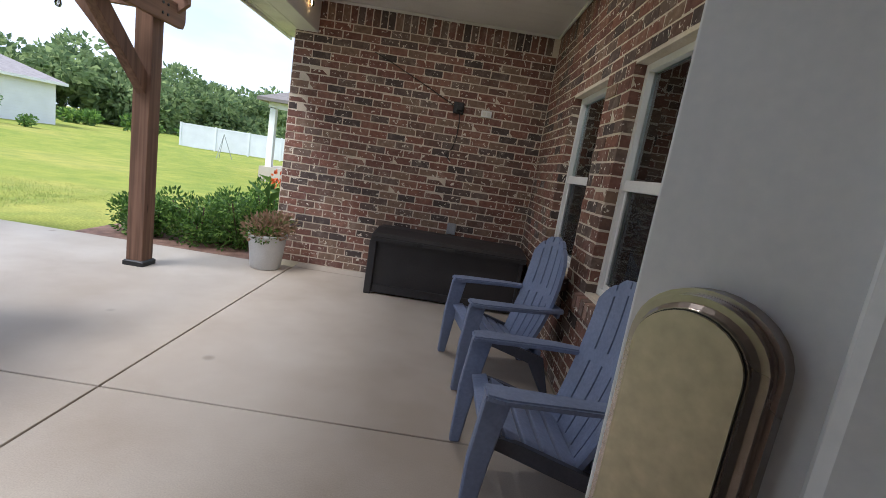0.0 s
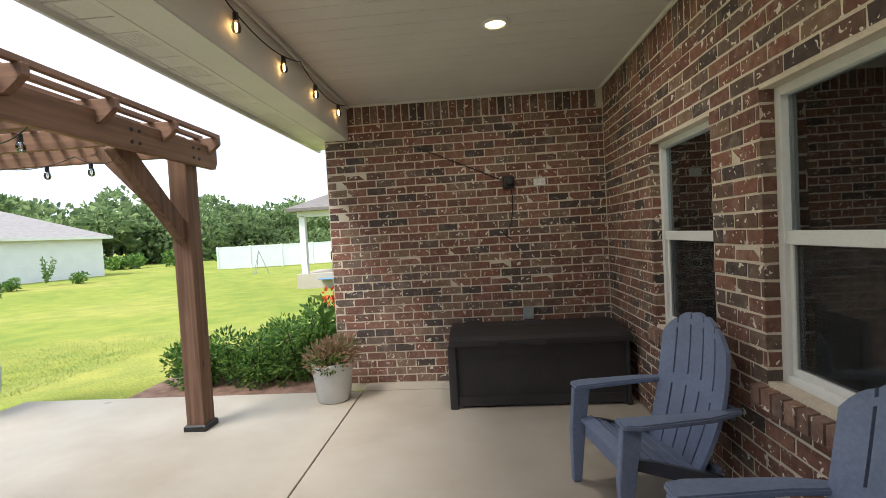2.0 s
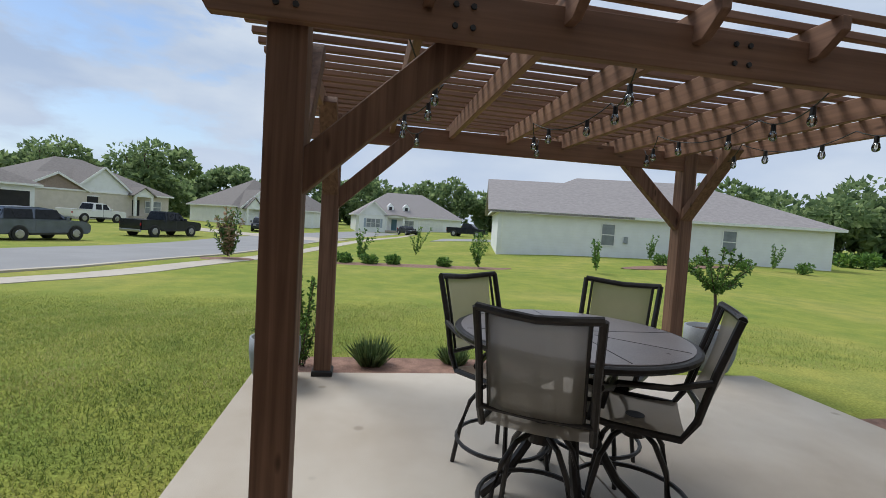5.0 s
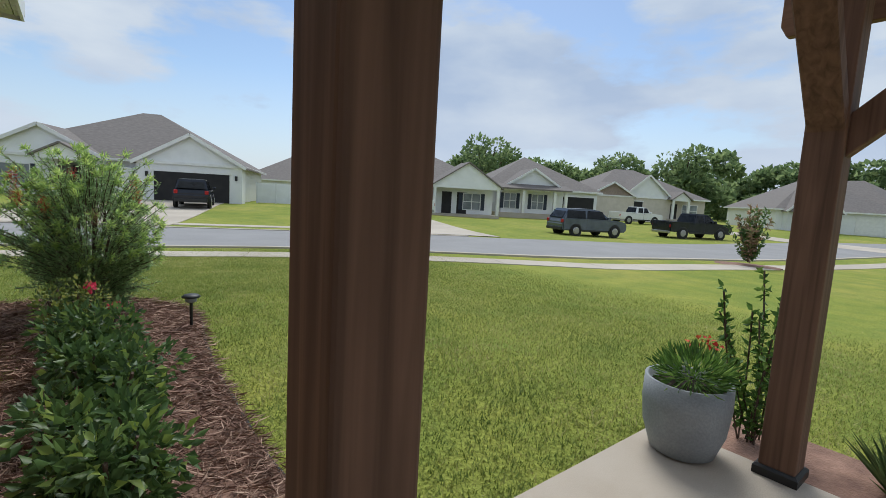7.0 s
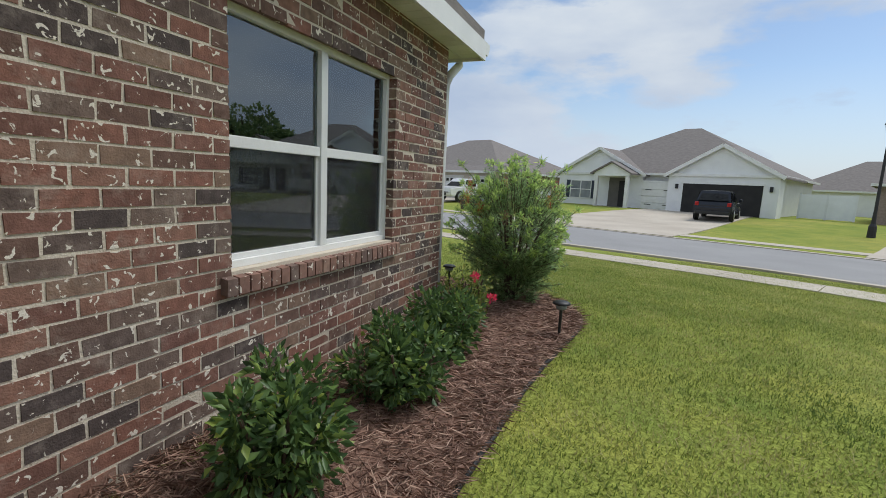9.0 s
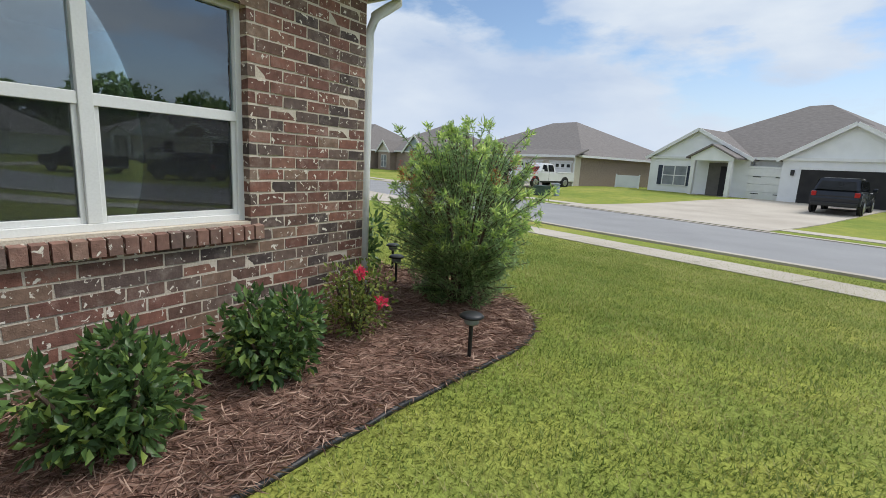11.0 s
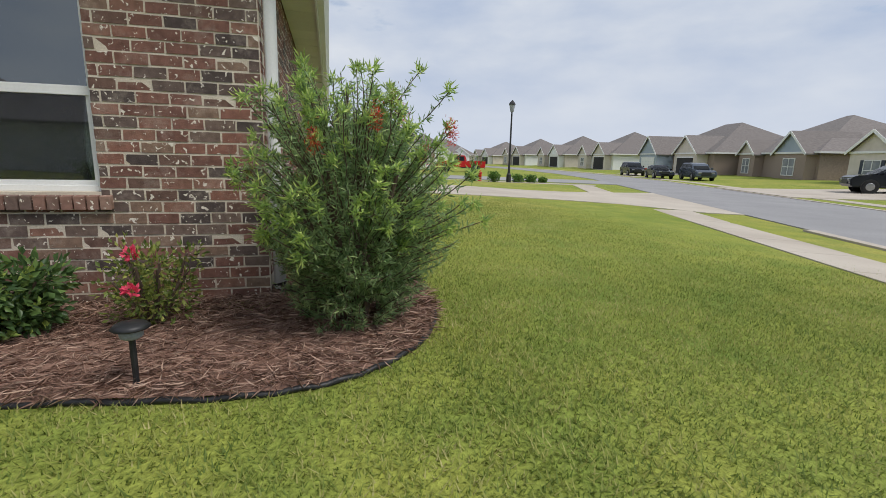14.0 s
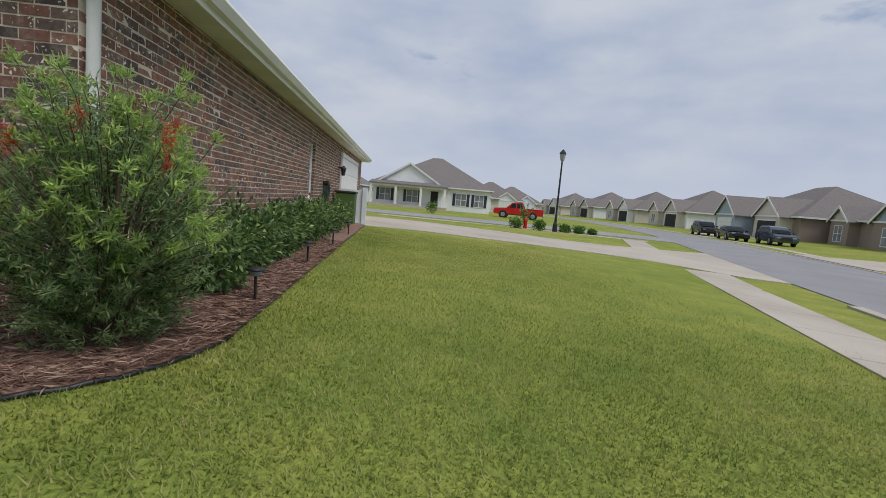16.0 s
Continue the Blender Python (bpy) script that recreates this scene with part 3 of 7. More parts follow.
# ---- street grid ----
SD, SN = Vector((0.922, -0.388)), Vector((-0.388, -0.922))


def st(u, n):
    """A place by metres along the street and away from the house."""
    return (SD.x * u + SN.x * n, SD.y * u + SN.y * n)

# ---- ground ----
bm = bmesh.new()
xs = [-400, -200, -140, -110, -95] + [-86 + 3 * k for k in range(20)] + [-28 + 2 * k for k in range(9)] + [-10 + k for k in range(28)] + [20 + 3 * k for k in range(25)] + [100, 120, 150, 300, 500]
ys = [-400, -200, -120, -100, -90] + [-84 + 3 * k for k in range(17)] + [-34 + 1.5 * k for k in range(10)] + [-18 + k for k in range(20)] + [3, 5, 8, 11, 14, 17, 22, 30, 45, 70, 120, 200, 400]
vs = [[bm.verts.new((x, y, gz(x, y))) for y in ys] for x in xs]
for i in range(len(xs) - 1):
    for j in range(len(ys) - 1):
        bm.faces.new((vs[i][j], vs[i + 1][j], vs[i + 1][j + 1], vs[i][j + 1]))
solid("ground", bm, M_LAWN, "mown green lawn reaching away from the house", "lawn", kind="structure", smooth=True)


def strip(name, line_a, line_b, lift, mat, label, category, thick=0.1):
    """A band between two lines, lying on the ground, with a thickness."""
    def fine(line):
        out = []
        for p, q in zip(line, line[1:]):
            n = max(1, int(math.hypot(q[0] - p[0], q[1] - p[1]) / 3))
            out += [(p[0] + (q[0] - p[0]) * k / n, p[1] + (q[1] - p[1]) * k / n) for k in range(n)]
        return out + [line[-1]]
    pa, pb = fine(line_a), fine(line_b)
    m = max(len(pa), len(pb))
    pa = [pa[round(k * (len(pa) - 1) / (m - 1))] for k in range(m)]
    pb = [pb[round(k * (len(pb) - 1) / (m - 1))] for k in range(m)]
    bm = bmesh.new()
    cols = []
    for a, b in zip(pa, pb):
        row = []
        for t in (0, 0.25, 0.5, 0.75, 1):
            x, y = a[0] + (b[0] - a[0]) * t, a[1] + (b[1] - a[1]) * t
            row.append((x, y, gz(x, y) + lift))
        cols.append([bm.verts.new((row[0][0], row[0][1], row[0][2] - thick))] + [bm.verts.new(p) for p in row] + [bm.verts.new((row[-1][0], row[-1][1], row[-1][2] - thick))])
    for c, d in zip(cols, cols[1:]):
        for k in range(6):
            bm.faces.new((c[k], c[k + 1], d[k + 1], d[k]))
    bmesh.ops.recalc_face_normals(bm, faces=bm.faces[:])
    return solid(name, bm, mat, label, category, kind="structure")


U0, U1 = -75, 150
def far_bend(n):
    return [st(42, n), st(58, n - 2.0), st(76, n - 6.5), st(98, n - 15), st(130, n - 31)]


def bend(n):
    return [st(U0, n + 12), st(-45, n + 9), st(-30, n + 5.5), st(-18, n + 1.5), st(-10, n)] + far_bend(n)


strip("road", bend(17.9), [st(U0, 38), st(-45, 34.5), st(-30, 30.5), st(-18, 26), st(-10, 24.2)] + far_bend(24.2), 0.025, M_ROAD, "grey asphalt street with worn surface", "road")
strip("kerb", [st(-70, 29.3), st(-45, 26.6), st(-30, 23.1), st(-18, 19.1), st(-10, 17.62), st(9.5, 17.62)], [st(-70, 29.55), st(-45, 26.85), st(-30, 23.35), st(-18, 19.35), st(-10, 17.88), st(9.5, 17.88)], 0.05, M_WALK, "pale concrete kerb along the street", "kerb")
strip("kerb", [st(-8, 24.2)] + far_bend(24.2), [st(-8, 24.45)] + far_bend(24.45), 0.05, M_WALK, "pale concrete kerb along the street", "kerb")
strip("pavement", [st(-8, 25.9)] + far_bend(25.9), [st(-8, 26.9)] + far_bend(26.9), 0.02, M_WALK, "pale concrete pavement across the street", "pavement")
# cross streets
strip("road", [st(31.5, 18.1), st(31.5, -60)], [st(38, 18.1), st(38, -60)], 0.03, M_ROAD, "grey asphalt side street", "road")
strip("road", [st(-50, 18.1), st(-62, -60)], [st(-56, 18.1), st(-68, -60)], 0.03, M_ROAD, "grey asphalt side street", "road")
# front pavement in cast panels
pave = thing("pavement", "pale concrete pavement cast in square panels", "pavement", kind="structure")


def paving(c, mat=None):
    """One cast panel that follows the fall of the ground."""
    bm = bmesh.new()
    prism(bm, c, 2, -0.08, 0.018)
    for v in bm.verts:
        v.co.z += gz(v.co.x, v.co.y)
    part("panel", bm, mat or M_WALK, pave)


for k in range(58):
    u = -72 + 1.5 * k
    if u > 12.5:
        break
    sa, sb = street_shift(u) * 0.9, street_shift(u + 1.485) * 0.9
    paving([st(u, 15.45 + sa), st(u + 1.485, 15.45 + sb), st(u + 1.485, 16.55 + sb), st(u, 16.55 + sa)])
for k in range(12):
    n = 14.6 - 1.5 * k
    paving([st(28.6, n), st(29.8, n), st(29.8, n + 1.485), st(28.6, n + 1.485)])
for k in range(9):
    u = 20.2 + 1.5 * k
    if u < 29:
        paving([st(u, 14.6), st(u + 1.485, 14.6), st(u + 1.485, 15.8), st(u, 15.8)])
strip("driveway", [(8.9, -9.4), (9.5, -12.0), (9.4, -15.5), (8.9, -17.8), (7.9, -19.4), (5.4, -20.6), (4.6, -22.2)], [(15.4, -9.4), (16.2, -12.5), (15.6, -16.5), (14.6, -19.0), (13.9, -20.4), (13.8, -22.5), (14.2, -26.0)], 0.022, M_WALK, "pale concrete driveway of the house running to the street", "driveway")

# patio slabs, each cast panel its own piece
patio = thing("patio", "tan concrete patio slab with saw-cut joints and stains", "patio", kind="structure")
GX = [-5.95, -2.44, 0.0]
GY = [-5.36, -3.0, -0.22]
for i in range(2):
    for j in range(2):
        e = 0.006
        part("slab", boxed(GX[i] + e, GX[i + 1] - e, GY[j] + e, GY[j + 1] - e, -0.12, 0.0, bev=0.004), M_CONC, patio)
part("slab", boxed(-2.434, 0, -0.214, 0.0, -0.12, -0.001), M_CONC, patio)
part("joint_bed", boxed(-5.94, 0, -5.35, -0.23, -0.14, -0.02), M_SOIL, patio, "dark dirt in the joints")

# ---- house ----
CE, CB, HW = 0.0788, 0.1985, -2.735
ZC = 2.80
rng = np.random.default_rng(7)


def wall_with_openings(name, o, u, nrm, length, z0, z1, thick, holes, label):
    """A masonry wall along u from o, with openings cut through; the mortar face stands 8 mm behind the bricks."""
    bm = bmesh.new()
    ux, uy = u
    nx, ny = nrm
    cuts = sorted({0.0, length, *[h[0] for h in holes], *[h[1] for h in holes]})
    for a, b in zip(cuts, cuts[1:]):
        zs = [(z0, z1)]
        for h in holes:
            if h[0] <= a + 1e-6 and h[1] >= b - 1e-6:
                zs = [(z0, h[2]), (h[3], z1)]
        for za, zb in zs:
            if zb - za < 0.001:
                continue
            p = [(o[0] + ux * t - nx * d, o[1] + uy * t - ny * d) for t, d in ((a, 0.003), (b, 0.003), (b, thick), (a, thick))]
            prism(bm, p, 2, za, zb)
    return solid(name, bm, M_MORTAR, label, "brick wall", kind="structure")


BR = []
for k in range(4):
    bm = boxed(-0.0928, 0.0928, -0.03, 0.0, -0.0328, 0.0328)
    rr = random.Random(k)
    for v in bm.verts:
        v.co.x += rr.uniform(-0.003, 0.003)
        v.co.z += rr.uniform(-0.003, 0.003)
        v.co.y += rr.uniform(-0.002, 0.002) if v.co.y > -0.01 else 0
    BR.append(mesh_of("brick", bm, M_BRICK))


def lay_bricks(wall, o, u, nrm, length, z0, rows, holes, near, soldier=0.0, cut_end=0.0):
    """Running bond: those inside the near stretch are single bricks under the wall, the rest one joined part."""
    ux, uy = u
    nx, ny = nrm
    ang = math.atan2(uy, ux)
    flip = 1 if (-uy * 1.0) * nx + ux * ny > 0 else -1
    spots = []
    for r in range(rows):
        z = z0 + CE * (r + 0.5)
        s = -CB / 2 if r % 2 else 0.0
        while s < length - 0.02:
            a, b = max(s, 0.0), min(s + CB, length)
            segs = [(a, b)]
            for h in holes:
                if h[2] - 0.02 < z < h[3] + 0.02:
                    segs = [q for c, d in segs for q in ((c, min(d, h[0])), (max(c, h[1]), d)) if q[1] - q[0] > 0.016]
            for c, d in segs:
                spots.append(((c + d) / 2, z, d - c, 2 if any(abs(d - h[0]) < 1e-4 or abs(c - h[1]) < 1e-4 for h in holes) else 0))
            s += CB
    if soldier:
        k = 0
        while (k + 1) * CE < length:
            spots.append(((k + 0.5) * CE, z0 + CE * rows + 0.1, 0.2, 1))
            k += 1
    verts, faces, count = [], [], 0
    for c, z, w, up in spots:
        full = w > CB - 0.01
        if full and not up and near(c, z) and count < 290:
            ob = new("brick", BR[int(rng.integers(4))])
            ob.parent = wall
            out = 0.0 + float(rng.uniform(-0.002, 0.002))
            ob.matrix_world = Matrix.Translation((o[0] + ux * c + nx * out, o[1] + uy * c + ny * out, z)) @ Matrix.Rotation(ang, 4, "Z") @ Matrix.Diagonal((1, flip, 1, 1))
            count += 1
            continue
        hw, hh = (w - 0.0125) / 2, CE / 2 - 0.0065
        if up == 2:
            side = -1 if any(abs(c - w / 2 - h[1]) < 1e-4 for h in holes) else 1
            hw += 0.0042
            c += side * 0.0042
        if up == 1:
            hw, hh = CE / 2 - 0.0062, 0.094
        j = rng.uniform(-0.003, 0.003, (8, 3))
        out = rng.uniform(-0.002, 0.002)
        b = len(verts)
        for m, (sa, sz, dp) in enumerate(((-1, -1, 0), (1, -1, 0), (1, 1, 0), (-1, 1, 0), (-1, -1, 1), (1, -1, 1), (1, 1, 1), (-1, 1, 1))):
            t = c + sa * hw + j[m, 0]
            d = out if not dp else (-0.072 if up == 2 else -0.02)
            verts.append((o[0] + ux * t + nx * d, o[1] + uy * t + ny * d, z + sz * hh + j[m, 1]))
        faces += [(b, b + 1, b + 2, b + 3), (b, b + 4, b + 5, b + 1), (b + 1, b + 5, b + 6, b + 2), (b + 2, b + 6, b + 7, b + 3), (b + 3, b + 7, b + 4, b)]
    me = bpy.data.meshes.new("brickwork")
    me.from_pydata(verts, [], faces)
    me.materials.append(M_BRICK)
    bm = bmesh.new()
    bm.from_mesh(me)
    bmesh.ops.recalc_face_normals(bm, faces=bm.faces[:])
    bm.to_mesh(me)
    bm.free()
    ob = tagged(new("brickwork", me), kind="stuff")
    ob.parent = wall


WZ0, WZ1, WMID = 0.73, 2.03, 1.375
PW = [(1.13, 1.98), (2.41, 3.29), (3.557, 4.44)]
pholes = [(a, b, WZ0, WZ1) for a, b in PW]
wall_n = wall_with_openings("wall_north", (HW, 0), (1, 0), (0, -1), -HW + 0.2, -0.12, ZC, 0.2, [], "red-brown tumbled brick wall closing the porch")
wall_e = wall_with_openings("wall_east", (0, 0), (0, -1), (-1, 0), 5.4, -0.12, ZC, 0.2, pholes, "red-brown tumbled brick wall with three windows")
SH = [(0.985, 2.625, WZ0, WZ1)]
wall_w = wall_with_openings("wall_west", (HW, -5.4), (0, -1), (-1, 0), 3.65, -0.2, 2.615, 0.2, SH, "red-brown tumbled brick wall with a twin window")
S_HOLES = [(7.55, 8.15, 0.73, 2.03)]
wall_s = wall_with_openings("wall_south", (HW + 0.012, -9.05), (1, 0), (0, -1), 19.6, -0.3, 2.615, 0.2, S_HOLES, "long red-brown tumbled brick side wall of the house")
DOORX = (-1.07, -0.24)
wall_p = wall_with_openings("wall_porch_south", (HW + 0.012, -5.4), (1, 0), (0, 1), -HW - 0.012, -0.12, ZC, 0.2, [(DOORX[0] - HW - 0.012, DOORX[1] - HW - 0.012, -0.12, 2.06)], "red-brown tumbled brick wall with the porch door")
# outer end of the porch wall, and plain walls that close the house
solid("wall_outer_north", prism(bmesh.new(), [(HW + 0.003, 0.002), (HW + 0.003, 0.2), (16.8, 0.2), (16.8, 0.19), (HW + 0.2, 0.19), (HW + 0.2, 0.002)], 2, -0.3, 2.5), M_MORTAR, "brick outer wall of the house", "wall", kind="structure")
solid("wall_front", boxed(16.65, 16.85, -8.84, 0.18, -0.3, 2.5), M_FARBRICK, "brick front wall of the house", "wall", kind="structure")
# closed rooms behind the windows, with indoor dimness put into their dark colour
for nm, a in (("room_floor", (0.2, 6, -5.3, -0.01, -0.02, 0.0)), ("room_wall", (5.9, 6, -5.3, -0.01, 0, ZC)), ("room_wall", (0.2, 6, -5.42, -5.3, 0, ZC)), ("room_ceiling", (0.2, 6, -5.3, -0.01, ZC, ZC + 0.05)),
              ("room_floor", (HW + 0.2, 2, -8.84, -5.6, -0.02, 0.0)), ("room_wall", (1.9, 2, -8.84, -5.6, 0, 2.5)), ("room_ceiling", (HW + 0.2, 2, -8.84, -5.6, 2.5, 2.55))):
    solid(nm, boxed(*a), M_DIMPAINT, "plain room surface behind the window coloured dark for indoor dimness", "room", kind="structure")

# porch ceiling boards, header beam, soffit, fascia
bm = boxed(-2.62, 0, -5.4, 0, ZC + 0.004, ZC + 0.05)
for k in range(36):
    box(bm, -2.48, -0.005, -5.4 + 0.15 * k + 0.0015, -5.4 + 0.15 * k + 0.1485, ZC, ZC + 0.0035)
solid("ceiling", bm, M_CEIL, "cream painted boarded ceiling over the porch", "ceiling", kind="structure")
bm = boxed(-2.735, -2.49, -5.4, -0.002, 2.466, ZC + 0.05, bev=0.004)
hb = solid("header_beam", bm, M_TRIM, "cream boxed header beam along the porch edge", "beam", kind="structure")
for ba, bb_ in ((-2.732, -2.70), (-2.696, -2.493)):
    part("board", boxed(ba, bb_, -5.4, -0.002, 2.458, 2.4655, bev=0.002), M_TRIM, hb)
for nm, a in (("trim", (-2.485, -2.462, -5.4, -0.01, 2.765, 2.798)), ("trim", (-2.46, -0.012, -0.03, -0.009, 2.772, 2.798)), ("trim", (-0.03, -0.009, -5.4, -0.032, 2.772, 2.798))):
    solid(nm, boxed(*a, bev=0.004), M_TRIM, "cream ceiling trim strip", "trim", kind="structure")
EX, EY, EZ = -2.98, -9.38, 2.495
soffit = thing("soffit", "cream vinyl soffit with perforated vent panels under the eave", "soffit", kind="structure")
y = EY
k = 0
while y < 0.6:
    for qa, qb in ((0.0, 0.038), (0.042, 0.24)):
        part("panel", boxed(EX + qa, EX + qb, y, min(y + 0.144, 0.6), EZ, EZ + 0.015, bev=0.003), M_TRIM, soffit)
    if k % 3 == 1:
        bm = bmesh.new()
        for a in range(7):
            for b in range(7):
                box(bm, EX + 0.06 + a * 0.024, EX + 0.071 + a * 0.024, y + 0.02 + b * 0.016, y + 0.028 + b * 0.016, EZ - 0.002, EZ + 0.001)
        part("vent_holes", bm, M_TRIM, soffit)
    y += 0.15
    k += 1
x = -2.735
while x < 17.1:
    part("panel", boxed(x + 0.002, x + 0.398, EY, -9.06, EZ, EZ + 0.015), M_TRIM, soffit)
    x += 0.4
bm = boxed(EX - 0.02, EX, EY - 0.02, 0.6, EZ - 0.03, EZ + 0.15)
box(bm, EX, 17.2, EY - 0.02, EY, EZ - 0.03, EZ + 0.15)
solid("fascia", bm, M_WHITE, "white painted fascia board along the eaves", "fascia", kind="structure")
# gutter along the south eave, with the downspout at the corner
gut = thing("gutter", "white aluminium gutter with a downspout at the house corner", "gutter")
part("trough", prism(bmesh.new(), [(EY - 0.022, 2.525), (EY - 0.022, 2.645), (EY - 0.13, 2.645), (EY - 0.14, 2.605), (EY - 0.09, 2.525)], 0, EX - 0.02, 17.2), M_WHITE, gut)
ds = tube(bmesh.new(), [(-2.69, EY - 0.08, 2.545), (-2.69, EY - 0.08, 2.45), (-2.69, EY + 0.06, 2.36), (-2.69, -9.2, 2.28), (-2.69, -9.12, 2.1), (-2.69, -9.11, 1.0), (-2.69, -9.11, 0.02)], 0.043, 8)
part("downspout", ds, M_WHITE, gut, "white downspout pipe", smooth=True)
part("outlet", tube(bmesh.new(), [(-2.69, -9.11, 0.06), (-2.70, -9.13, -0.02), (-2.75, -9.25, -0.05), (-2.84, -9.4, -0.06)], 0.055, 10), M_BLACK, gut, "black corrugated outlet elbow")


def hip_roof(bm, x0, x1, y0, y1, z, rise, over=0.4, soffit=True):
    """A hipped roof over a rectangle, ridge along the longer side."""
    x0, x1, y0, y1 = x0 - over, x1 + over, y0 - over, y1 + over
    w, d = x1 - x0, y1 - y0
    t = 0.12
    base = [(x0, y0), (x1, y0), (x1, y1), (x0, y1)]
    lo = [bm.verts.new((*p, z)) for p in base]
    hi = [bm.verts.new((*p, z + t)) for p in base]
    if w >= d:
        r = [(x0 + d / 2, (y0 + y1) / 2), (x1 - d / 2, (y0 + y1) / 2)]
        rv = [bm.verts.new((*p, z + t + rise)) for p in r]
        bm.faces.new((hi[0], hi[1], rv[1], rv[0]))
        bm.faces.new((hi[1], hi[2], rv[1]))
        bm.faces.new((hi[2], hi[3], rv[0], rv[1]))
        bm.faces.new((hi[3], hi[0], rv[0]))
    else:
        r = [((x0 + x1) / 2, y0 + w / 2), ((x0 + x1) / 2, y1 - w / 2)]
        rv = [bm.verts.new((*p, z + t + rise)) for p in r]
        bm.faces.new((hi[0], hi[1], rv[0]))
        bm.faces.new((hi[1], hi[2], rv[1], rv[0]))
        bm.faces.new((hi[2], hi[3], rv[1]))
        bm.faces.new((hi[3], hi[0], rv[0], rv[1]))
    for i in range(4):
        bm.faces.new((lo[i], lo[(i + 1) % 4], hi[(i + 1) % 4], hi[i]))
    if soffit:
        bm.faces.new(lo[::-1])
    return bm


solid("roof", hip_roof(bmesh.new(), EX + 0.06, 17.1, EY + 0.06, 0.5, 2.635, 3.4, over=0.06, soffit=False), M_SHINGLE, "brown-grey shingle hip roof of the house", "roof", kind="structure")


def window(name, o, u, nrm, width, z0, z1, mid, twin=False, label="white vinyl single-hung window with dark screen"):
    """A framed sash window set in its opening; o is the opening's first lower corner on the brick face."""
    ang = math.degrees(math.atan2(u[1], u[0]))
    fl = 1 if -u[1] * nrm[0] + u[0] * nrm[1] > 0 else -1
    w = thing(name, label, "window", o[0], o[1], 0, ang, kind="structure")
    dp = -0.085 * fl

    def b(x0, x1, za, zb, d0, d1, bev=0.003):
        ya, yb = sorted((dp - d0 * fl, dp - d1 * fl))
        return boxed(x0, x1, ya, yb, za, zb, bev=bev)
    part("window_frame", b(0, 0.04, z0, z1, -0.02, 0.05), M_WHITE, w)
    part("window_frame", b(width - 0.04, width, z0, z1, -0.02, 0.05), M_WHITE, w)
    part("window_frame", b(0.04, width - 0.04, z1 - 0.04, z1, -0.02, 0.05), M_WHITE, w)
    part("window_frame", b(0.04, width - 0.04, z0, z0 + 0.04, -0.02, 0.05), M_WHITE, w)
    bays = [(0.04, width - 0.04)]
    if twin:
        c = width / 2
        part("mullion", b(c - 0.032, c + 0.032, z0 + 0.04, z1 - 0.04, -0.02, 0.05), M_WHITE, w)
        bays = [(0.04, c - 0.032), (c + 0.032, width - 0.04)]
    for a, e in bays:
        part("meeting_rail", b(a, e, mid - 0.03, mid + 0.03, -0.012, 0.04), M_WHITE, w)
        p = part("pane", b(a, e, mid + 0.03, z1 - 0.04, 0.015, 0.019, 0), M_GLASS, w)
        q = part("pane", b(a, e, z0 + 0.04, mid - 0.03, 0.02, 0.024, 0), M_GLASS, w)
        p.visible_shadow = q.visible_shadow = False
        s = part("sash", b(a, a + 0.025, z0 + 0.04, mid - 0.03, 0.0, 0.018), M_WHITE, w)
        part("sash", b(e - 0.025, e, z0 + 0.04, mid - 0.03, 0.0, 0.018), M_WHITE, w)
        part("sash", b(a + 0.025, e - 0.025, z0 + 0.04, z0 + 0.072, 0.0, 0.018), M_WHITE, w)
        part("screen", b(a + 0.025, e - 0.025, z0 + 0.072, mid - 0.03, 0.006, 0.008, 0), M_SCREEN, w, "fine dark screen over the lower glass")
    return w


def rowlock_sill(name, o, u, nrm, width, z):
    """A sloped course of bricks on edge under a window."""
    s = thing(name, "brick rowlock window sill", "window sill", kind="structure")
    n = int(width / 0.0725)
    for k in range(n):
        t = (k + 0.5) * width / n
        bm = bmesh.new()
        box(bm, -0.031, 0.031, -0.05, 0.105, -0.055, 0.03)
        for v in bm.verts:
            v.co.z -= max(0, v.co.y) * 0.2
        ob = part("brick", bm, M_SILL, s)
        ang = math.atan2(nrm[1], nrm[0]) - math.pi / 2
        ob.matrix_world = Matrix.Translation((o[0] + u[0] * t - nrm[0] * 0.06, o[1] + u[1] * t - nrm[1] * 0.06, z - 0.035)) @ Matrix.Rotation(ang, 4, "Z")
    return s


for k, (a, b) in enumerate(PW):
    window("window_%d" % (k + 1), (0, -a), (0, -1), (-1, 0), b - a, WZ0, WZ1, WMID)
    rowlock_sill("window_sill", (0, -a + 0.06), (0, -1), (-1, 0), b - a + 0.12, WZ0)
window("window_4", (HW, -6.385), (0, -1), (-1, 0), 1.64, WZ0, WZ1, WMID, twin=True, label="white vinyl twin window with dark screens")
rowlock_sill("window_sill", (HW, -6.315), (0, -1), (-1, 0), 1.78, WZ0)
window("window_5", (HW + 7.55, -9.05), (1, 0), (0, -1), 0.6, WZ0, WZ1, WMID, label="narrow white window in the side wall")

# porch door, swung open
door = thing("door_1", "white panelled porch door standing open with a metal keypad lock", "door", DOORX[1] - 0.01, -5.36, 0, 0)
L_D = 0.80
dang = math.atan2(0.646, -0.472)
door.matrix_world = Matrix.Translation((DOORX[1] - 0.01, -5.36, 0.0)) @ Matrix.Rotation(dang, 4, "Z")
LA, LB, LZ0, LZ1 = 0.155, 0.622, 0.32, 1.90
bm = boxed(0, LA, -0.022, 0.022, 0.012, 2.045)
box(bm, LB, L_D, -0.022, 0.022, 0.012, 2.045, bev=0.003)
box(bm, LA, LB, -0.022, 0.022, 0.012, LZ0)
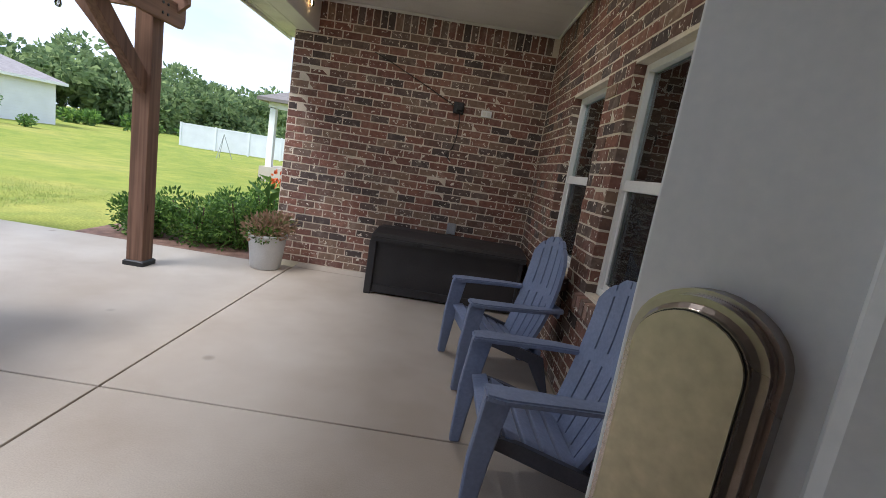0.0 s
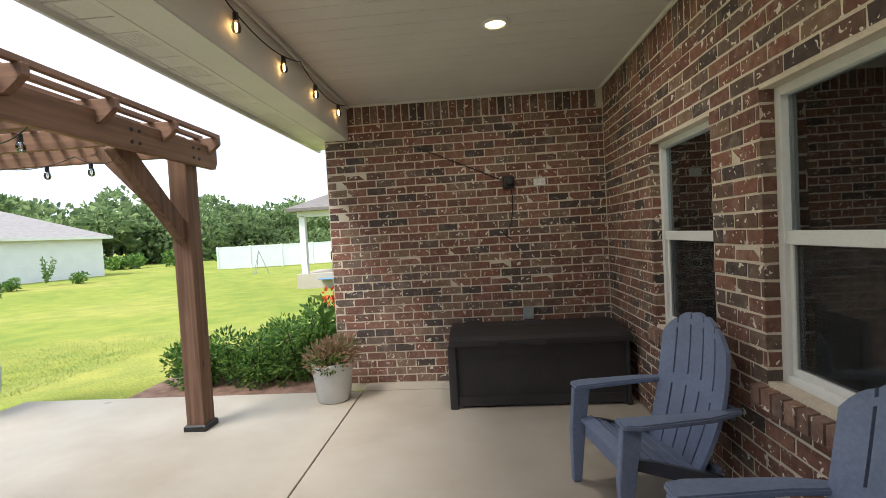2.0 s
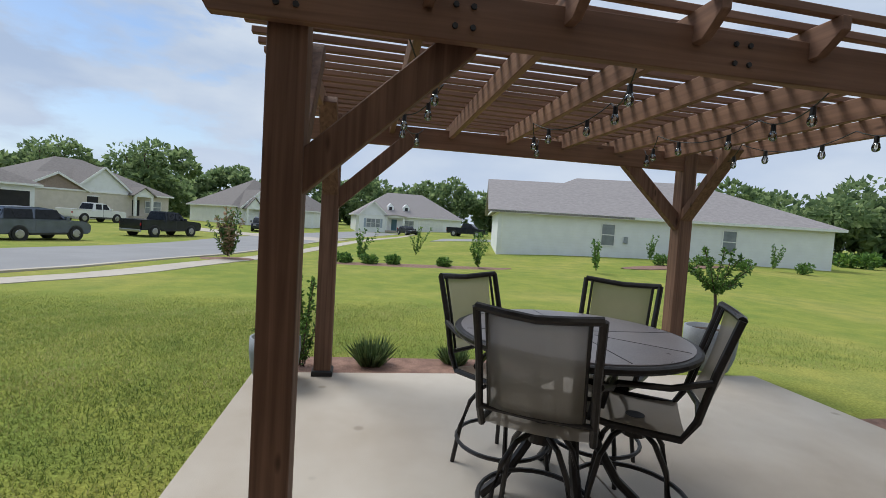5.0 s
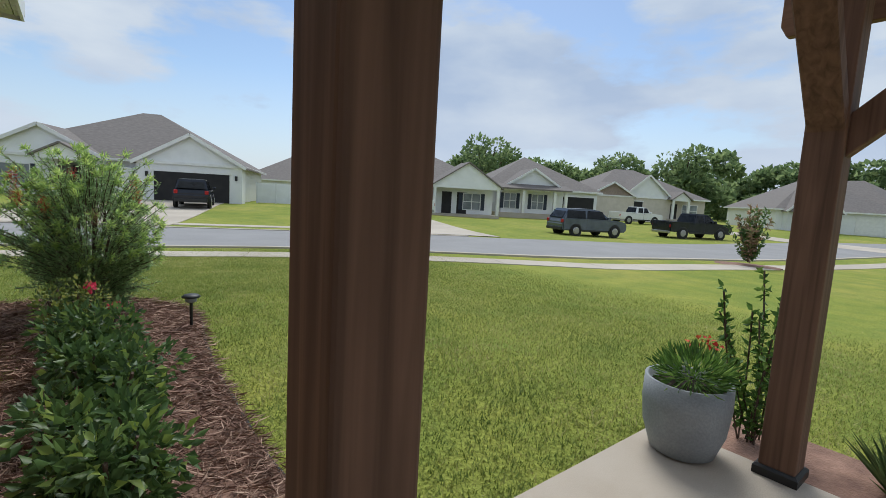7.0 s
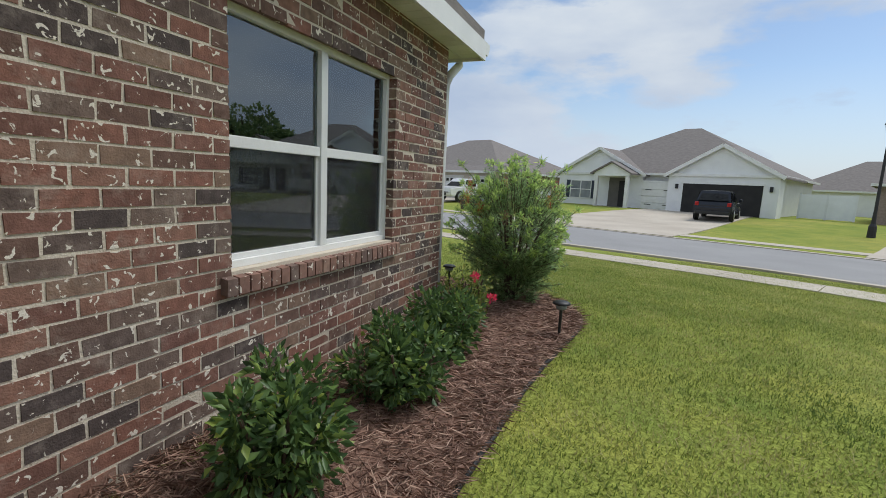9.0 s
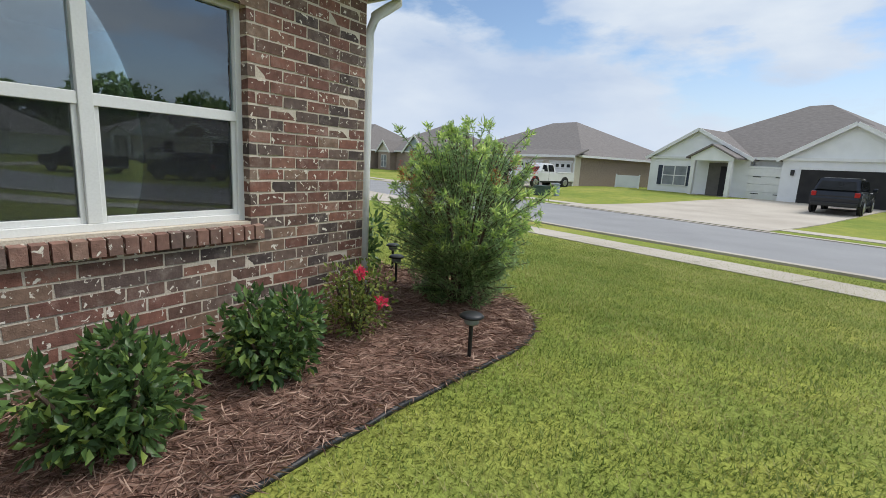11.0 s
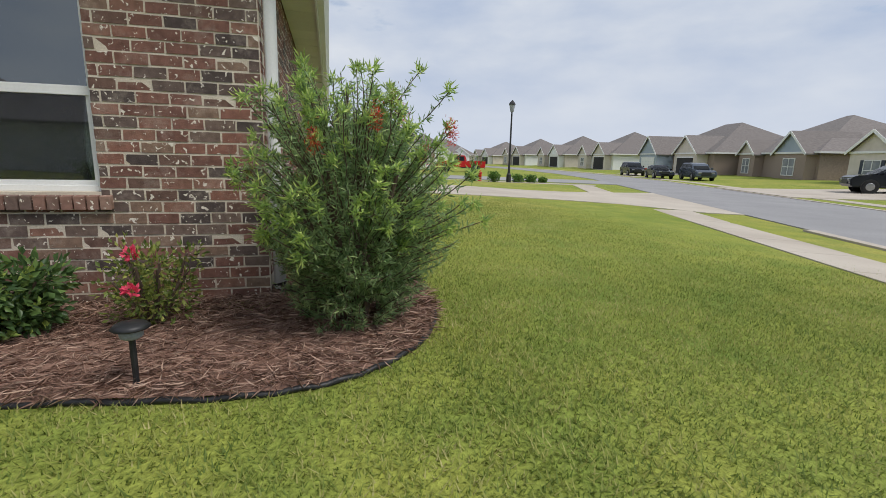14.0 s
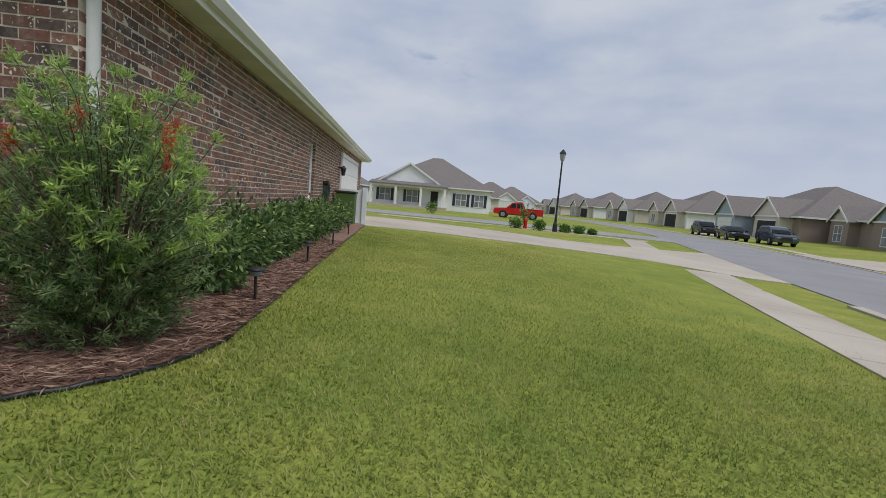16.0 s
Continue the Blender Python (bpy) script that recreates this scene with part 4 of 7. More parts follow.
box(bm, LA, LB, -0.022, 0.022, LZ1, 2.045)
part("leaf", bm, M_DOORP, door)
pane = part("pane", boxed(LA, LB, -0.004, 0.004, LZ0, LZ1), M_GLASS, door)
for s_ in (-1, 1):
    bm = bmesh.new()
    for a in ((LA - 0.045, LA + 0.012, LZ0 - 0.045, LZ1 + 0.045), (LB - 0.012, LB + 0.045, LZ0 - 0.045, LZ1 + 0.045), (LA, LB, LZ0 - 0.045, LZ0 + 0.012), (LA, LB, LZ1 - 0.012, LZ1 + 0.045)):
        ya, yb = sorted((s_ * 0.0215, s_ * 0.046))
        box(bm, a[0], a[1], ya, yb, a[2], a[3], bev=0.011)
    part("lite_frame", bm, M_DOORP, door, "raised white frame round the glass")
part("screw_plug", cone(bmesh.new(), (LB + 0.016, 0.0455, 1.255), (LB + 0.016, 0.0475, 1.255), 0.006, 0.005, 14), M_DOORP, door)
LC = 0.737


def lock_outline(hw, top, bot, rise):
    return [(LC - hw, bot)] + [(LC + hw * math.cos(t), top - rise + rise * math.sin(t)) for t in (math.pi - math.pi * k / 16 for k in range(17))] + [(LC + hw, bot)]


lk = prism(bmesh.new(), lock_outline(0.049, 1.270, 1.02, 0.042), 1, 0.022, 0.040)
bmesh.ops.bevel(lk, geom=[e for e in lk.edges if all(v.co.y > 0.039 for v in e.verts)], offset=0.003, segments=2, affect="EDGES")
lock = part("lock_cover", lk, M_NICKEL, door, "brushed nickel arched keypad lock cover")
lk = prism(bmesh.new(), lock_outline(0.045, 1.266, 1.022, 0.040), 1, 0.040, 0.054)
bmesh.ops.bevel(lk, geom=[e for e in lk.edges if all(v.co.y > 0.053 for v in e.verts)], offset=0.008, segments=3, affect="EDGES")
part("bezel", lk, M_NICKEL, lock)
part("face_joint", prism(bmesh.new(), lock_outline(0.0365, 1.2575, 1.028, 0.033), 1, 0.0535, 0.0545), M_BLACK, lock)
part("lock_face", prism(bmesh.new(), lock_outline(0.0355, 1.2565, 1.029, 0.032), 1, 0.0545, 0.057), M_BRASSY, lock, "satin champagne face plate")
part("thumb_arc", tube(bmesh.new(), [(LC - 0.034 + 0.068 * k / 10, 0.0575, 1.075 + 0.014 * math.sin(math.pi * k / 10)) for k in range(11)], 0.0012, 6), M_RIM, lock, "bright curved edge of the thumb lever")
part("thumb_turn", boxed(LC + 0.004, LC + 0.016, 0.0575, 0.062, 1.079, 1.084, bev=0.002), M_RIM, lock)
knob = cone(bmesh.new(), (L_D - 0.075, 0.02, 0.93), (L_D - 0.075, 0.06, 0.93), 0.012, 0.012)
bmesh.ops.create_uvsphere(knob, u_segments=16, v_segments=10, radius=0.028, matrix=Matrix.Translation((L_D - 0.075, 0.075, 0.93)))
part("knob", knob, M_NICKEL, door, "brushed nickel knob", smooth=True)
bm = boxed(DOORX[0] - 0.05, DOORX[0], -5.42, -5.36, 0, 2.1)
box(bm, DOORX[1], DOORX[1] + 0.05, -5.42, -5.39, 0, 2.1)
box(bm, DOORX[0], DOORX[1], -5.42, -5.36, 2.05, 2.1)
solid("door_frame", bm, M_WHITE, "white painted door frame", "door frame", kind="structure")
solid("hall_floor", boxed(-2.5, 0, -5.58, -5.41, -0.02, 0.0), M_DIMPAINT, "plain floor inside the door", "floor", kind="structure")
solid("hall_wall", boxed(-2.5, 0, -5.66, -5.6, 0, 2.5), M_DIMPAINT, "plain wall inside the door", "wall", kind="structure")

# ---- porch things ----
lamp = thing("recessed_light", "round recessed ceiling light switched on", "ceiling light", -1.08, -1.56, ZC)
part("trim_ring", lathe(bmesh.new(), [(0.062, 0.0), (0.095, 0.0), (0.09, -0.012), (0.066, -0.018), (0.062, -0.004)], 28, caps=False), M_WHITE, lamp, smooth=True)
part("lens", lathe(bmesh.new(), [(0.0605, -0.006), (0.06, -0.012), (0.02, -0.014)], 24), M_LED, lamp, "glowing warm lens")
sp = new("recessed_lamp", bpy.data.lights.new("recessed_lamp", "AREA"))
sp.data.shape, sp.data.size, sp.data.energy, sp.data.color = "DISK", 0.11, 5.0, (1.0, 0.92, 0.82)
sp.matrix_world = look((-1.08, -1.56, ZC - 0.03), (-1.08, -1.56, 0))
lamp2 = copy_thing(lamp, pose(-1.08, -4.05, ZC))
sp2 = new("recessed_lamp", sp.data)
sp2.matrix_world = look((-1.08, -4.05, ZC - 0.03), (-1.08, -4.05, 0))

outl = thing("outlet", "white electrical outlet plate on the brick wall", "outlet", -0.63, 0, 1.925)
part("plate", boxed(-0.057, 0.057, -0.02, 0.0, -0.035, 0.035, bev=0.006), M_WHITE, outl)
part("socket", boxed(-0.04, -0.008, -0.024, -0.019, -0.018, 0.018, bev=0.004), M_TRIM, outl)
part("socket", boxed(0.008, 0.04, -0.024, -0.019, -0.018, 0.018, bev=0.004), M_TRIM, outl)
plug = thing("cable_box", "black outlet cover with a hanging cord on the brick wall", "electrical box", -0.93, 0, 1.94)
part("cover", boxed(-0.055, 0.055, -0.05, 0.0, -0.06, 0.06, bev=0.012), M_BLACK, plug)
part("plug", boxed(-0.02, 0.04, -0.09, -0.05, -0.03, 0.02, bev=0.01), M_BLACK, plug)
part("cord", tube(bmesh.new(), [(0.01, -0.08, -0.03), (0.03, -0.06, -0.15), (0.025, -0.02, -0.3), (0.0, -0.015, -0.42), (-0.06, -0.012, -0.5), (0.0, -0.012, -0.56)], 0.006, 6), M_CORD, plug)
part("cord", tube(bmesh.new(), [(-0.05, -0.012, 0.02), (-0.35, -0.012, 0.16), (-0.75, -0.012, 0.34), (-0.95, -0.012, 0.42)], 0.004, 6), M_CORD, plug)
oc = thing("outlet", "grey weatherproof outlet low on the brick wall", "outlet", -0.8, 0, 0.66)
part("cover", boxed(-0.05, 0.05, -0.06, 0.0, -0.06, 0.06, bev=0.008), M_POTG, oc)

dbox = thing("deck_box", "dark brown resin deck storage box with a closed lid", "storage box", -0.80, -0.43, 0)
part("body", boxed(-0.70, 0.70, -0.30, 0.30, 0.02, 0.53, bev=0.012), M_BOX, dbox)
lid = prism(bmesh.new(), [(-0.355, 0.525), (0.345, 0.525), (0.345, 0.575), (0.30, 0.605), (0.0, 0.622), (-0.30, 0.600), (-0.355, 0.57)], 0, -0.745, 0.745)
bmesh.ops.bevel(lid, geom=lid.edges[:], offset=0.008, segments=2, affect="EDGES")
part("lid", lid, M_BOX, dbox)
for sx in (-1, 1):
    for sy in (-1, 1):
        part("corner_post", boxed(sx * 0.725 - 0.035, sx * 0.725 + 0.035 if sx < 0 else sx * 0.725 + 0.0, sy * 0.31 - 0.03, sy * 0.31 + 0.03, 0.0, 0.53, bev=0.01), M_BOX, dbox)
part("base_rail", boxed(-0.69, 0.69, -0.32, -0.30, 0.02, 0.1, bev=0.006), M_BOX, dbox)
for x in (-0.3, 0.1):
    part("latch", boxed(x - 0.05, x + 0.05, -0.37, -0.355, 0.54, 0.57, bev=0.004), M_BLACK, dbox)


def adirondack(label):
    c = thing("adirondack_chair", label, "chair", group="porch chairs")
    # fan back with five slats under one rounded top
    nb = 5

    def half_width(t):
        return 0.19 + 0.082 * math.sin(math.pi * min(1.0, 0.08 + t * 0.70))

    # one moulded shell with slots between the slats, bridged half way up and near the top
    cols = []
    for i in range(nb):
        fa, fb = -1 + 2 * i / nb, -1 + 2 * (i + 1) / nb
        e = 0.022
        cols += [fa + (e if i else 0), fa + 0.1, (fa + fb) / 2, fb - 0.1, fb - (e if i < nb - 1 else 0)]
    bm = bmesh.new()
    rows = []
    for k in range(27):
        t = k / 26
        row = []
        for q, f in enumerate(cols):
            own = cols[q - q % 5 + 2]
            ztop = 0.985 - 0.135 * abs(f) ** 2.4 - 0.012 * abs((f - own) / 0.2) ** 2
            z = 0.19 + t * (ztop - 0.19)
            tt = (z - 0.19) / 0.795
            xx = -0.375 - 0.165 * tt - 0.04 * math.sin(math.pi * tt) + 0.035 * f * f
            row.append(bm.verts.new((xx, f * half_width(tt), z)))
        rows.append(row)
    for k in range(26):
        for q in range(len(cols) - 1):
            slot = q % 5 == 4
            if slot and not (k in (0, 1, 13, 14) or k == 24):
                continue
            bm.faces.new((rows[k][q], rows[k][q + 1], rows[k + 1][q + 1], rows[k + 1][q]))
    bmesh.ops.recalc_face_normals(bm, faces=bm.faces[:])
    bmesh.ops.solidify(bm, geom=bm.faces[:], thickness=0.02)
    part("backrest", bm, M_BLUE, c)
    part("back_rail", boxed(-0.535, -0.512, -0.24, 0.24, 0.50, 0.57, bev=0.008), M_BLUE, c)
    part("back_rail", boxed(-0.47, -0.44, -0.22, 0.22, 0.20, 0.27, bev=0.008), M_BLUE, c)
    for i in range(6):
        t = i / 5
        bm = boxed(-0.036, 0.036, -0.25 + 0.02 * t, 0.25 - 0.02 * t, -0.012, 0.012, bev=0.006)
        bmesh.ops.transform(bm, matrix=pose(0.01 - 0.42 * t, 0, 0.385 - 0.16 * t + (0.0 if i else -0.012), 0, -22 + (35 if i == 0 else 0), 0), verts=bm.verts[:])
        part("seat_slat", bm, M_BLUE, c)
    part("front_apron", boxed(0.0, 0.022, -0.25, 0.25, 0.27, 0.375, bev=0.006), M_BLUE, c)
    for s in (-1, 1):
        bm = prism(bmesh.new(), [(0.07, s * 0.225), (0.07, s * 0.325), (0.0, s * 0.345), (-0.35, s * 0.335), (-0.53, s * 0.29), (-0.545, s * 0.245), (-0.3, s * 0.25)], 2, 0.545, 0.572)
        bmesh.ops.bevel(bm, geom=bm.edges[:], offset=0.007, segments=2, affect="EDGES")
        part("armrest", bm, M_BLUE, c)
        bm = prism(bmesh.new(), [(0.045, 0.0), (0.095, 0.0), (0.095, 0.30), (0.07, 0.55), (-0.03, 0.55), (0.01, 0.30)], 1, s * 0.285 - 0.02, s * 0.285 + 0.02)
        bmesh.ops.bevel(bm, geom=bm.edges[:], offset=0.006, segments=1, affect="EDGES")
        part("leg", bm, M_BLUE, c)
        # rear leg and rail have their shade put into the colour
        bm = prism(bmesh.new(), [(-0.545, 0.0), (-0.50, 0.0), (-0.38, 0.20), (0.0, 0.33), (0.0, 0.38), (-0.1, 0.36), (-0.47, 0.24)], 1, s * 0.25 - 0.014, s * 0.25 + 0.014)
        part("leg", bm, M_BLUE_SHADED, c, "rear leg and side rail darkened as if in shade")
    return c


ch = adirondack("blue resin adirondack chair beside the brick wall")
ch.matrix_world = pose(-0.645, -2.15, 0, 0, 0, 190)
ch2 = copy_thing(ch, pose(-0.59, -3.26, 0, 0, 0, 182))

pot = thing("flower_pot", "white glazed pot with rust and green succulents at the patio edge", "potted plant", -2.66, -0.42, 0)
part("pot", lathe(bmesh.new(), [(0.135, 0.0), (0.15, 0.01), (0.185, 0.31), (0.195, 0.335), (0.195, 0.36), (0.175, 0.36), (0.17, 0.32)], 32), M_POTW, pot, smooth=True)
part("soil", lathe(bmesh.new(), [(0.17, 0.31), (0.168, 0.325), (0.05, 0.335)], 20), M_SOIL, pot)
rg = np.random.default_rng(3)
p, d = cloud(rg, 1100, [(0, 0, 0.42), (0.08, 0.05, 0.46), (-0.08, -0.04, 0.40), (0.05, -0.09, 0.44)], [(0.17, 0.17, 0.13)] * 4, 0.3)
ob = new("foliage", leaf_mesh("foliage", p, d + (0, 0, 0.5), 0.055, 0.024, M_RUST, rng=rg))
ob.parent = pot
p, d = cloud(rg, 350, [(-0.1, -0.05, 0.36), (0.02, -0.12, 0.36)], [(0.12, 0.1, 0.08)] * 2, 0.3)
ob = new("foliage", leaf_mesh("foliage", p, d + (0, 0, 0.4), 0.05, 0.025, M_LEAF, rng=rg))
ob.parent = pot

# ---- pergola ----
PX0, PX1, PY0, PY1, PH = -6.03, -3.60, -4.745, -0.985, 0.075
perg = thing("pergola", "brown stained timber pergola with open slatted roof on four posts", "pergola")
for x0 in (PX0, PX1):
    for y in (PY0, PY1):
        x = x0 if x0 == PX1 else (-5.92 if y == PY0 else -6.16)
        y = y if x > -6.1 else y - 0.1
        ps = part("post", boxed(x - PH, x + PH, y - PH, y + PH, 0.0, 2.33, bev=0.008), M_WOOD_Z_SHADED, perg)
        bm = prism(bmesh.new(), [(x - 0.092, y - 0.092), (x + 0.092, y - 0.092), (x + 0.092, y + 0.092), (x - 0.092, y + 0.092)], 2, 0.0, 0.05)
        bmesh.ops.bevel(bm, geom=[e for e in bm.edges if e.verts[0].co.z > 0.04 and e.verts[1].co.z > 0.04], offset=0.012, segments=1, affect="EDGES")
        part("base_skirt", bm, M_BLACK, ps, "black post base skirt")
        sx, sy = (1 if x0 == PX0 else -1), (1 if y < -3 else -1)
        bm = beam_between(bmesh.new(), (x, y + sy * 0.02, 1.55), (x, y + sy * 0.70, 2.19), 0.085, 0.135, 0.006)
        part("brace", bm, M_WOOD_Z_SHADED, perg)
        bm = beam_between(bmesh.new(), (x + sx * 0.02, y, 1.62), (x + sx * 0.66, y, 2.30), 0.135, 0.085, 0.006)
        part("brace", bm, M_WOOD_Z_SHADED, perg)
for xb in (PX1 + PH, PX0 - PH - 0.05):
    oy = [(PY0 - 0.27, 2.135), (PY1 + 0.27, 2.135), (PY1 + 0.30, 2.19), (PY1 + 0.30, 2.325), (PY0 - 0.30, 2.325), (PY0 - 0.30, 2.19)]
    bm = prism(bmesh.new(), oy, 0, xb, xb + 0.05)
    bmesh.ops.bevel(bm, geom=bm.edges[:], offset=0.004, segments=1, affect="EDGES")
    bmo = part("beam", bm, M_WOOD_Y, perg)
    sgn = 1 if xb > -4 else -1
    for y in (PY0, PY1, PY0 + 0.66, PY1 - 0.66, (PY0 + PY1) / 2):
        for dy in (-0.035, 0.035):
            for dz in (-0.04, 0.04):
                f = xb + 0.05 if sgn > 0 else xb
                bm = cone(bmesh.new(), (f - 0.002 * sgn, y + dy, 2.23 + dz), (f + 0.008 * sgn, y + dy, 2.23 + dz), 0.013, 0.011, 8)
                part("bolt", bm, M_BLACK, bmo)
for k in range(8):
    y = -4.80 + 4.0 * k / 7
    skew = -0.028 * (y - PY0)
    prof = [(x + skew, z) for x, z in ((PX1 + 0.27, 2.275), (PX1 + 0.33, 2.325), (PX1 + 0.33, 2.385), (PX0 - 0.33, 2.385), (PX0 - 0.33, 2.325), (PX0 - 0.27, 2.245), (PX1 + 0.23, 2.245))]
    bm = prism(bmesh.new(), prof, 1, y - 0.022, y + 0.022)
    bmesh.ops.bevel(bm, geom=bm.edges[:], offset=0.004, segments=1, affect="EDGES")
    part("rafter", bm, M_WOOD_X, perg)
for k in range(21):
    x = PX0 - 0.29 + (PX1 - PX0 + 0.58) * k / 20
    ya, yb = PY0 - 0.33, PY1 + 0.24
    bm = beam_between(bmesh.new(), (x - 0.028 * (ya - PY0), ya, 2.402), (x - 0.028 * (yb - PY0), yb, 2.402), 0.038, 0.035, 0.003)
    part("slat", bm, M_WOOD_Y, perg)


def string_lights(label, pts, sag, n, lit, name="string_lights"):
    s = thing(name, label, "string lights")
    for (a, b) in zip(pts, pts[1:]):
        a, b = Vector(a), Vector(b)
        line = [a.lerp(b, t / 10) - Vector((0, 0, sag * 4 * (t / 10) * (1 - t / 10))) for t in range(11)]
        part("cord", tube(bmesh.new(), line, 0.004, 6), M_CORD, s)
        for i in range(n):
            t = (i + 0.5) / n
            p = a.lerp(b, t) - Vector((0, 0, sag * 4 * t * (1 - t)))
            bm = cone(bmesh.new(), p, p - Vector((0, 0, 0.045)), 0.014, 0.016, 10)
            so = part("socket", bm, M_BLACK, s)
            bm = lathe(bmesh.new(), [(0.013, -0.042), (0.022, -0.06), (0.026, -0.08), (0.02, -0.10), (0.008, -0.108)], 12)
            bmesh.ops.transform(bm, matrix=Matrix.Translation(p), verts=bm.verts[:])
            gl = part("bulb", bm, M_BULBGLASS, so, smooth=True)
            gl.visible_shadow = False
            if lit:
                bm = cone(bmesh.new(), p - Vector((0, 0, 0.05)), p - Vector((0, 0, 0.085)), 0.006, 0.008, 8)
                part("filament", bm, M_BULB, so, "glowing warm filament")
            else:
                bm = cone(bmesh.new(), p - Vector((0, 0, 0.045)), p - Vector((0, 0, 0.08)), 0.004, 0.004, 6)
                part("filament", bm, M_POTW, so)
    return s


string_lights("warm glowing string lights hung along the porch beam", [(-2.46, -4.9, 2.78), (-2.46, -3.7, 2.76), (-2.46, -2.5, 2.76), (-2.46, -1.3, 2.76), (-2.46, -0.10, 2.78)], 0.10, 2, True)
for k, ya in enumerate((-4.3, -3.2, -2.1, -1.3)):
    string_lights("unlit clear string lights slung under the pergola", [(-3.7, ya, 2.27), (-4.5, ya + 0.3, 2.27), (-5.25, ya + 0.05, 2.27), (-5.9, ya + 0.35, 2.27)], 0.10, 2, False)

# ---- patio set ----
TX, TY = -3.92, -3.33
tab = thing("bar_table", "round bar-height table with slate-look top and bronze metal legs", "table", TX, TY, 0)
top = lathe(bmesh.new(), [(0.575, 0.868), (0.60, 0.872), (0.612, 0.885), (0.612, 0.90), (0.60, 0.906), (0.575, 0.907)], 56)
part("rim", top, M_FRAME, tab, "bronze metal table rim", smooth=False)
tt = part("tabletop", lathe(bmesh.new(), [(0.578, 0.895), (0.578, 0.910), (0.57, 0.9115)], 56), M_TABLE, tab)
for k in range(8):
    a = math.pi * k / 4
    part("inlay_joint", beam_between(bmesh.new(), (0.12 * math.cos(a), 0.12 * math.sin(a), 0.9118), (0.56 * math.cos(a), 0.56 * math.sin(a), 0.9118), 0.005, 0.002), M_FRAME, tt)
for k in range(4):
    a = math.radians(-8 + 90 * k)
    pts = [(0.16, 0.87), (0.17, 0.7), (0.15, 0.5), (0.19, 0.3), (0.30, 0.12), (0.42, 0.01)]
    part("leg", tube(bmesh.new(), [(r * math.cos(a), r * math.sin(a), z) for r, z in pts], 0.026, 8), M_FRAME, tab)
part("stretcher_ring", tube(bmesh.new(), [(0.16 * math.cos(t), 0.16 * math.sin(t), 0.45) for t in (2 * math.pi * i / 20 for i in range(20))], 0.011, 6, True), M_FRAME, tab)


def bar_chair(label):
    """Swivel stool with a sling seat and back; the sitter looks along +x."""
    c = thing("bar_chair", label, "chair", group="chairs round the bar table")
    part("foot_ring", tube(bmesh.new(), [(0.27 * math.cos(t), 0.27 * math.sin(t), 0.17) for t in (2 * math.pi * i / 28 for i in range(28))], 0.012, 6, True), M_FRAME, c)
    for k in range(4):
        a = math.pi / 4 + k * math.pi / 2
        part("leg", tube(bmesh.new(), [(r * math.cos(a), r * math.sin(a), z) for r, z in ((0.06, 0.50), (0.13, 0.47), (0.20, 0.38), (0.25, 0.22), (0.285, 0.0))], 0.0135, 8), M_FRAME, c)
    part("swivel", cone(bmesh.new(), (0, 0, 0.46), (0, 0, 0.56), 0.055, 0.045, 16), M_FRAME, c)
    for s in (-1, 1):
        y = s * 0.235
        part("side_rail", tube(bmesh.new(), [(0.26, y, 0.60), (0.1, y, 0.575), (-0.18, y, 0.57), (-0.235, y, 0.66), (-0.29, y, 0.88), (-0.36, y * 1.03, 1.11)], 0.017, 8), M_FRAME, c)
        part("back_bar", tube(bmesh.new(), [(-0.245, y * 0.82, 0.68), (-0.30, y * 0.82, 0.88), (-0.362, y * 0.84, 1.10)], 0.009, 6), M_FRAME, c)
        part("armrest", tube(bmesh.new(), [(-0.275, y * 1.05, 0.84), (-0.12, y * 1.22, 0.80), (0.08, y * 1.28, 0.79), (0.17, y * 1.2, 0.74), (0.19, y * 1.08, 0.60)], 0.015, 8), M_FRAME, c)
    part("front_rail", tube(bmesh.new(), [(0.26, -0.235, 0.60), (0.27, 0, 0.595), (0.26, 0.235, 0.60)], 0.015, 8), M_FRAME, c)
    part("top_rail", tube(bmesh.new(), [(-0.36, -0.242, 1.11), (-0.385, -0.12, 1.10), (-0.395, 0, 1.092), (-0.385, 0.12, 1.10), (-0.36, 0.242, 1.11)], 0.018, 8), M_FRAME, c)
    part("lower_rail", tube(bmesh.new(), [(-0.24, -0.23, 0.665), (-0.262, 0, 0.665), (-0.24, 0.23, 0.665)], 0.013, 8), M_FRAME, c)
    bm = bmesh.new()
    rows = []
    for k in range(9):
        t = k / 8
        rows.append([bm.verts.new((-0.25 - 0.115 * t - 0.02 * math.sin(math.pi * t) - 0.025 * (1 - (2 * j / 6 - 1) ** 2), 0.19 * (2 * j / 6 - 1), 0.67 + 0.425 * t)) for j in range(7)])
    for a, b in zip(rows, rows[1:]):
        for j in range(6):
            bm.faces.new((a[j], a[j + 1], b[j + 1], b[j]))
    bmesh.ops.solidify(bm, geom=bm.faces[:], thickness=0.006)
    part("back_sling", bm, M_SLING, c, "taupe woven sling back", smooth=True)
    bm = bmesh.new()
    rows = []
    for k in range(7):
        t = k / 6
        rows.append([bm.verts.new((-0.2 + 0.45 * t, 0.225 * (2 * j / 6 - 1), 0.585 + 0.015 * t - 0.02 * math.sin(math.pi * t) - 0.015 * (1 - (2 * j / 6 - 1) ** 2))) for j in range(7)])
    for a, b in zip(rows, rows[1:]):
        for j in range(6):
            bm.faces.new((a[j], a[j + 1], b[j + 1], b[j]))
    bmesh.ops.solidify(bm, geom=bm.faces[:], thickness=0.006)
    part("seat_sling", bm, M_SLING, c, "taupe woven sling seat", smooth=True)
    return c


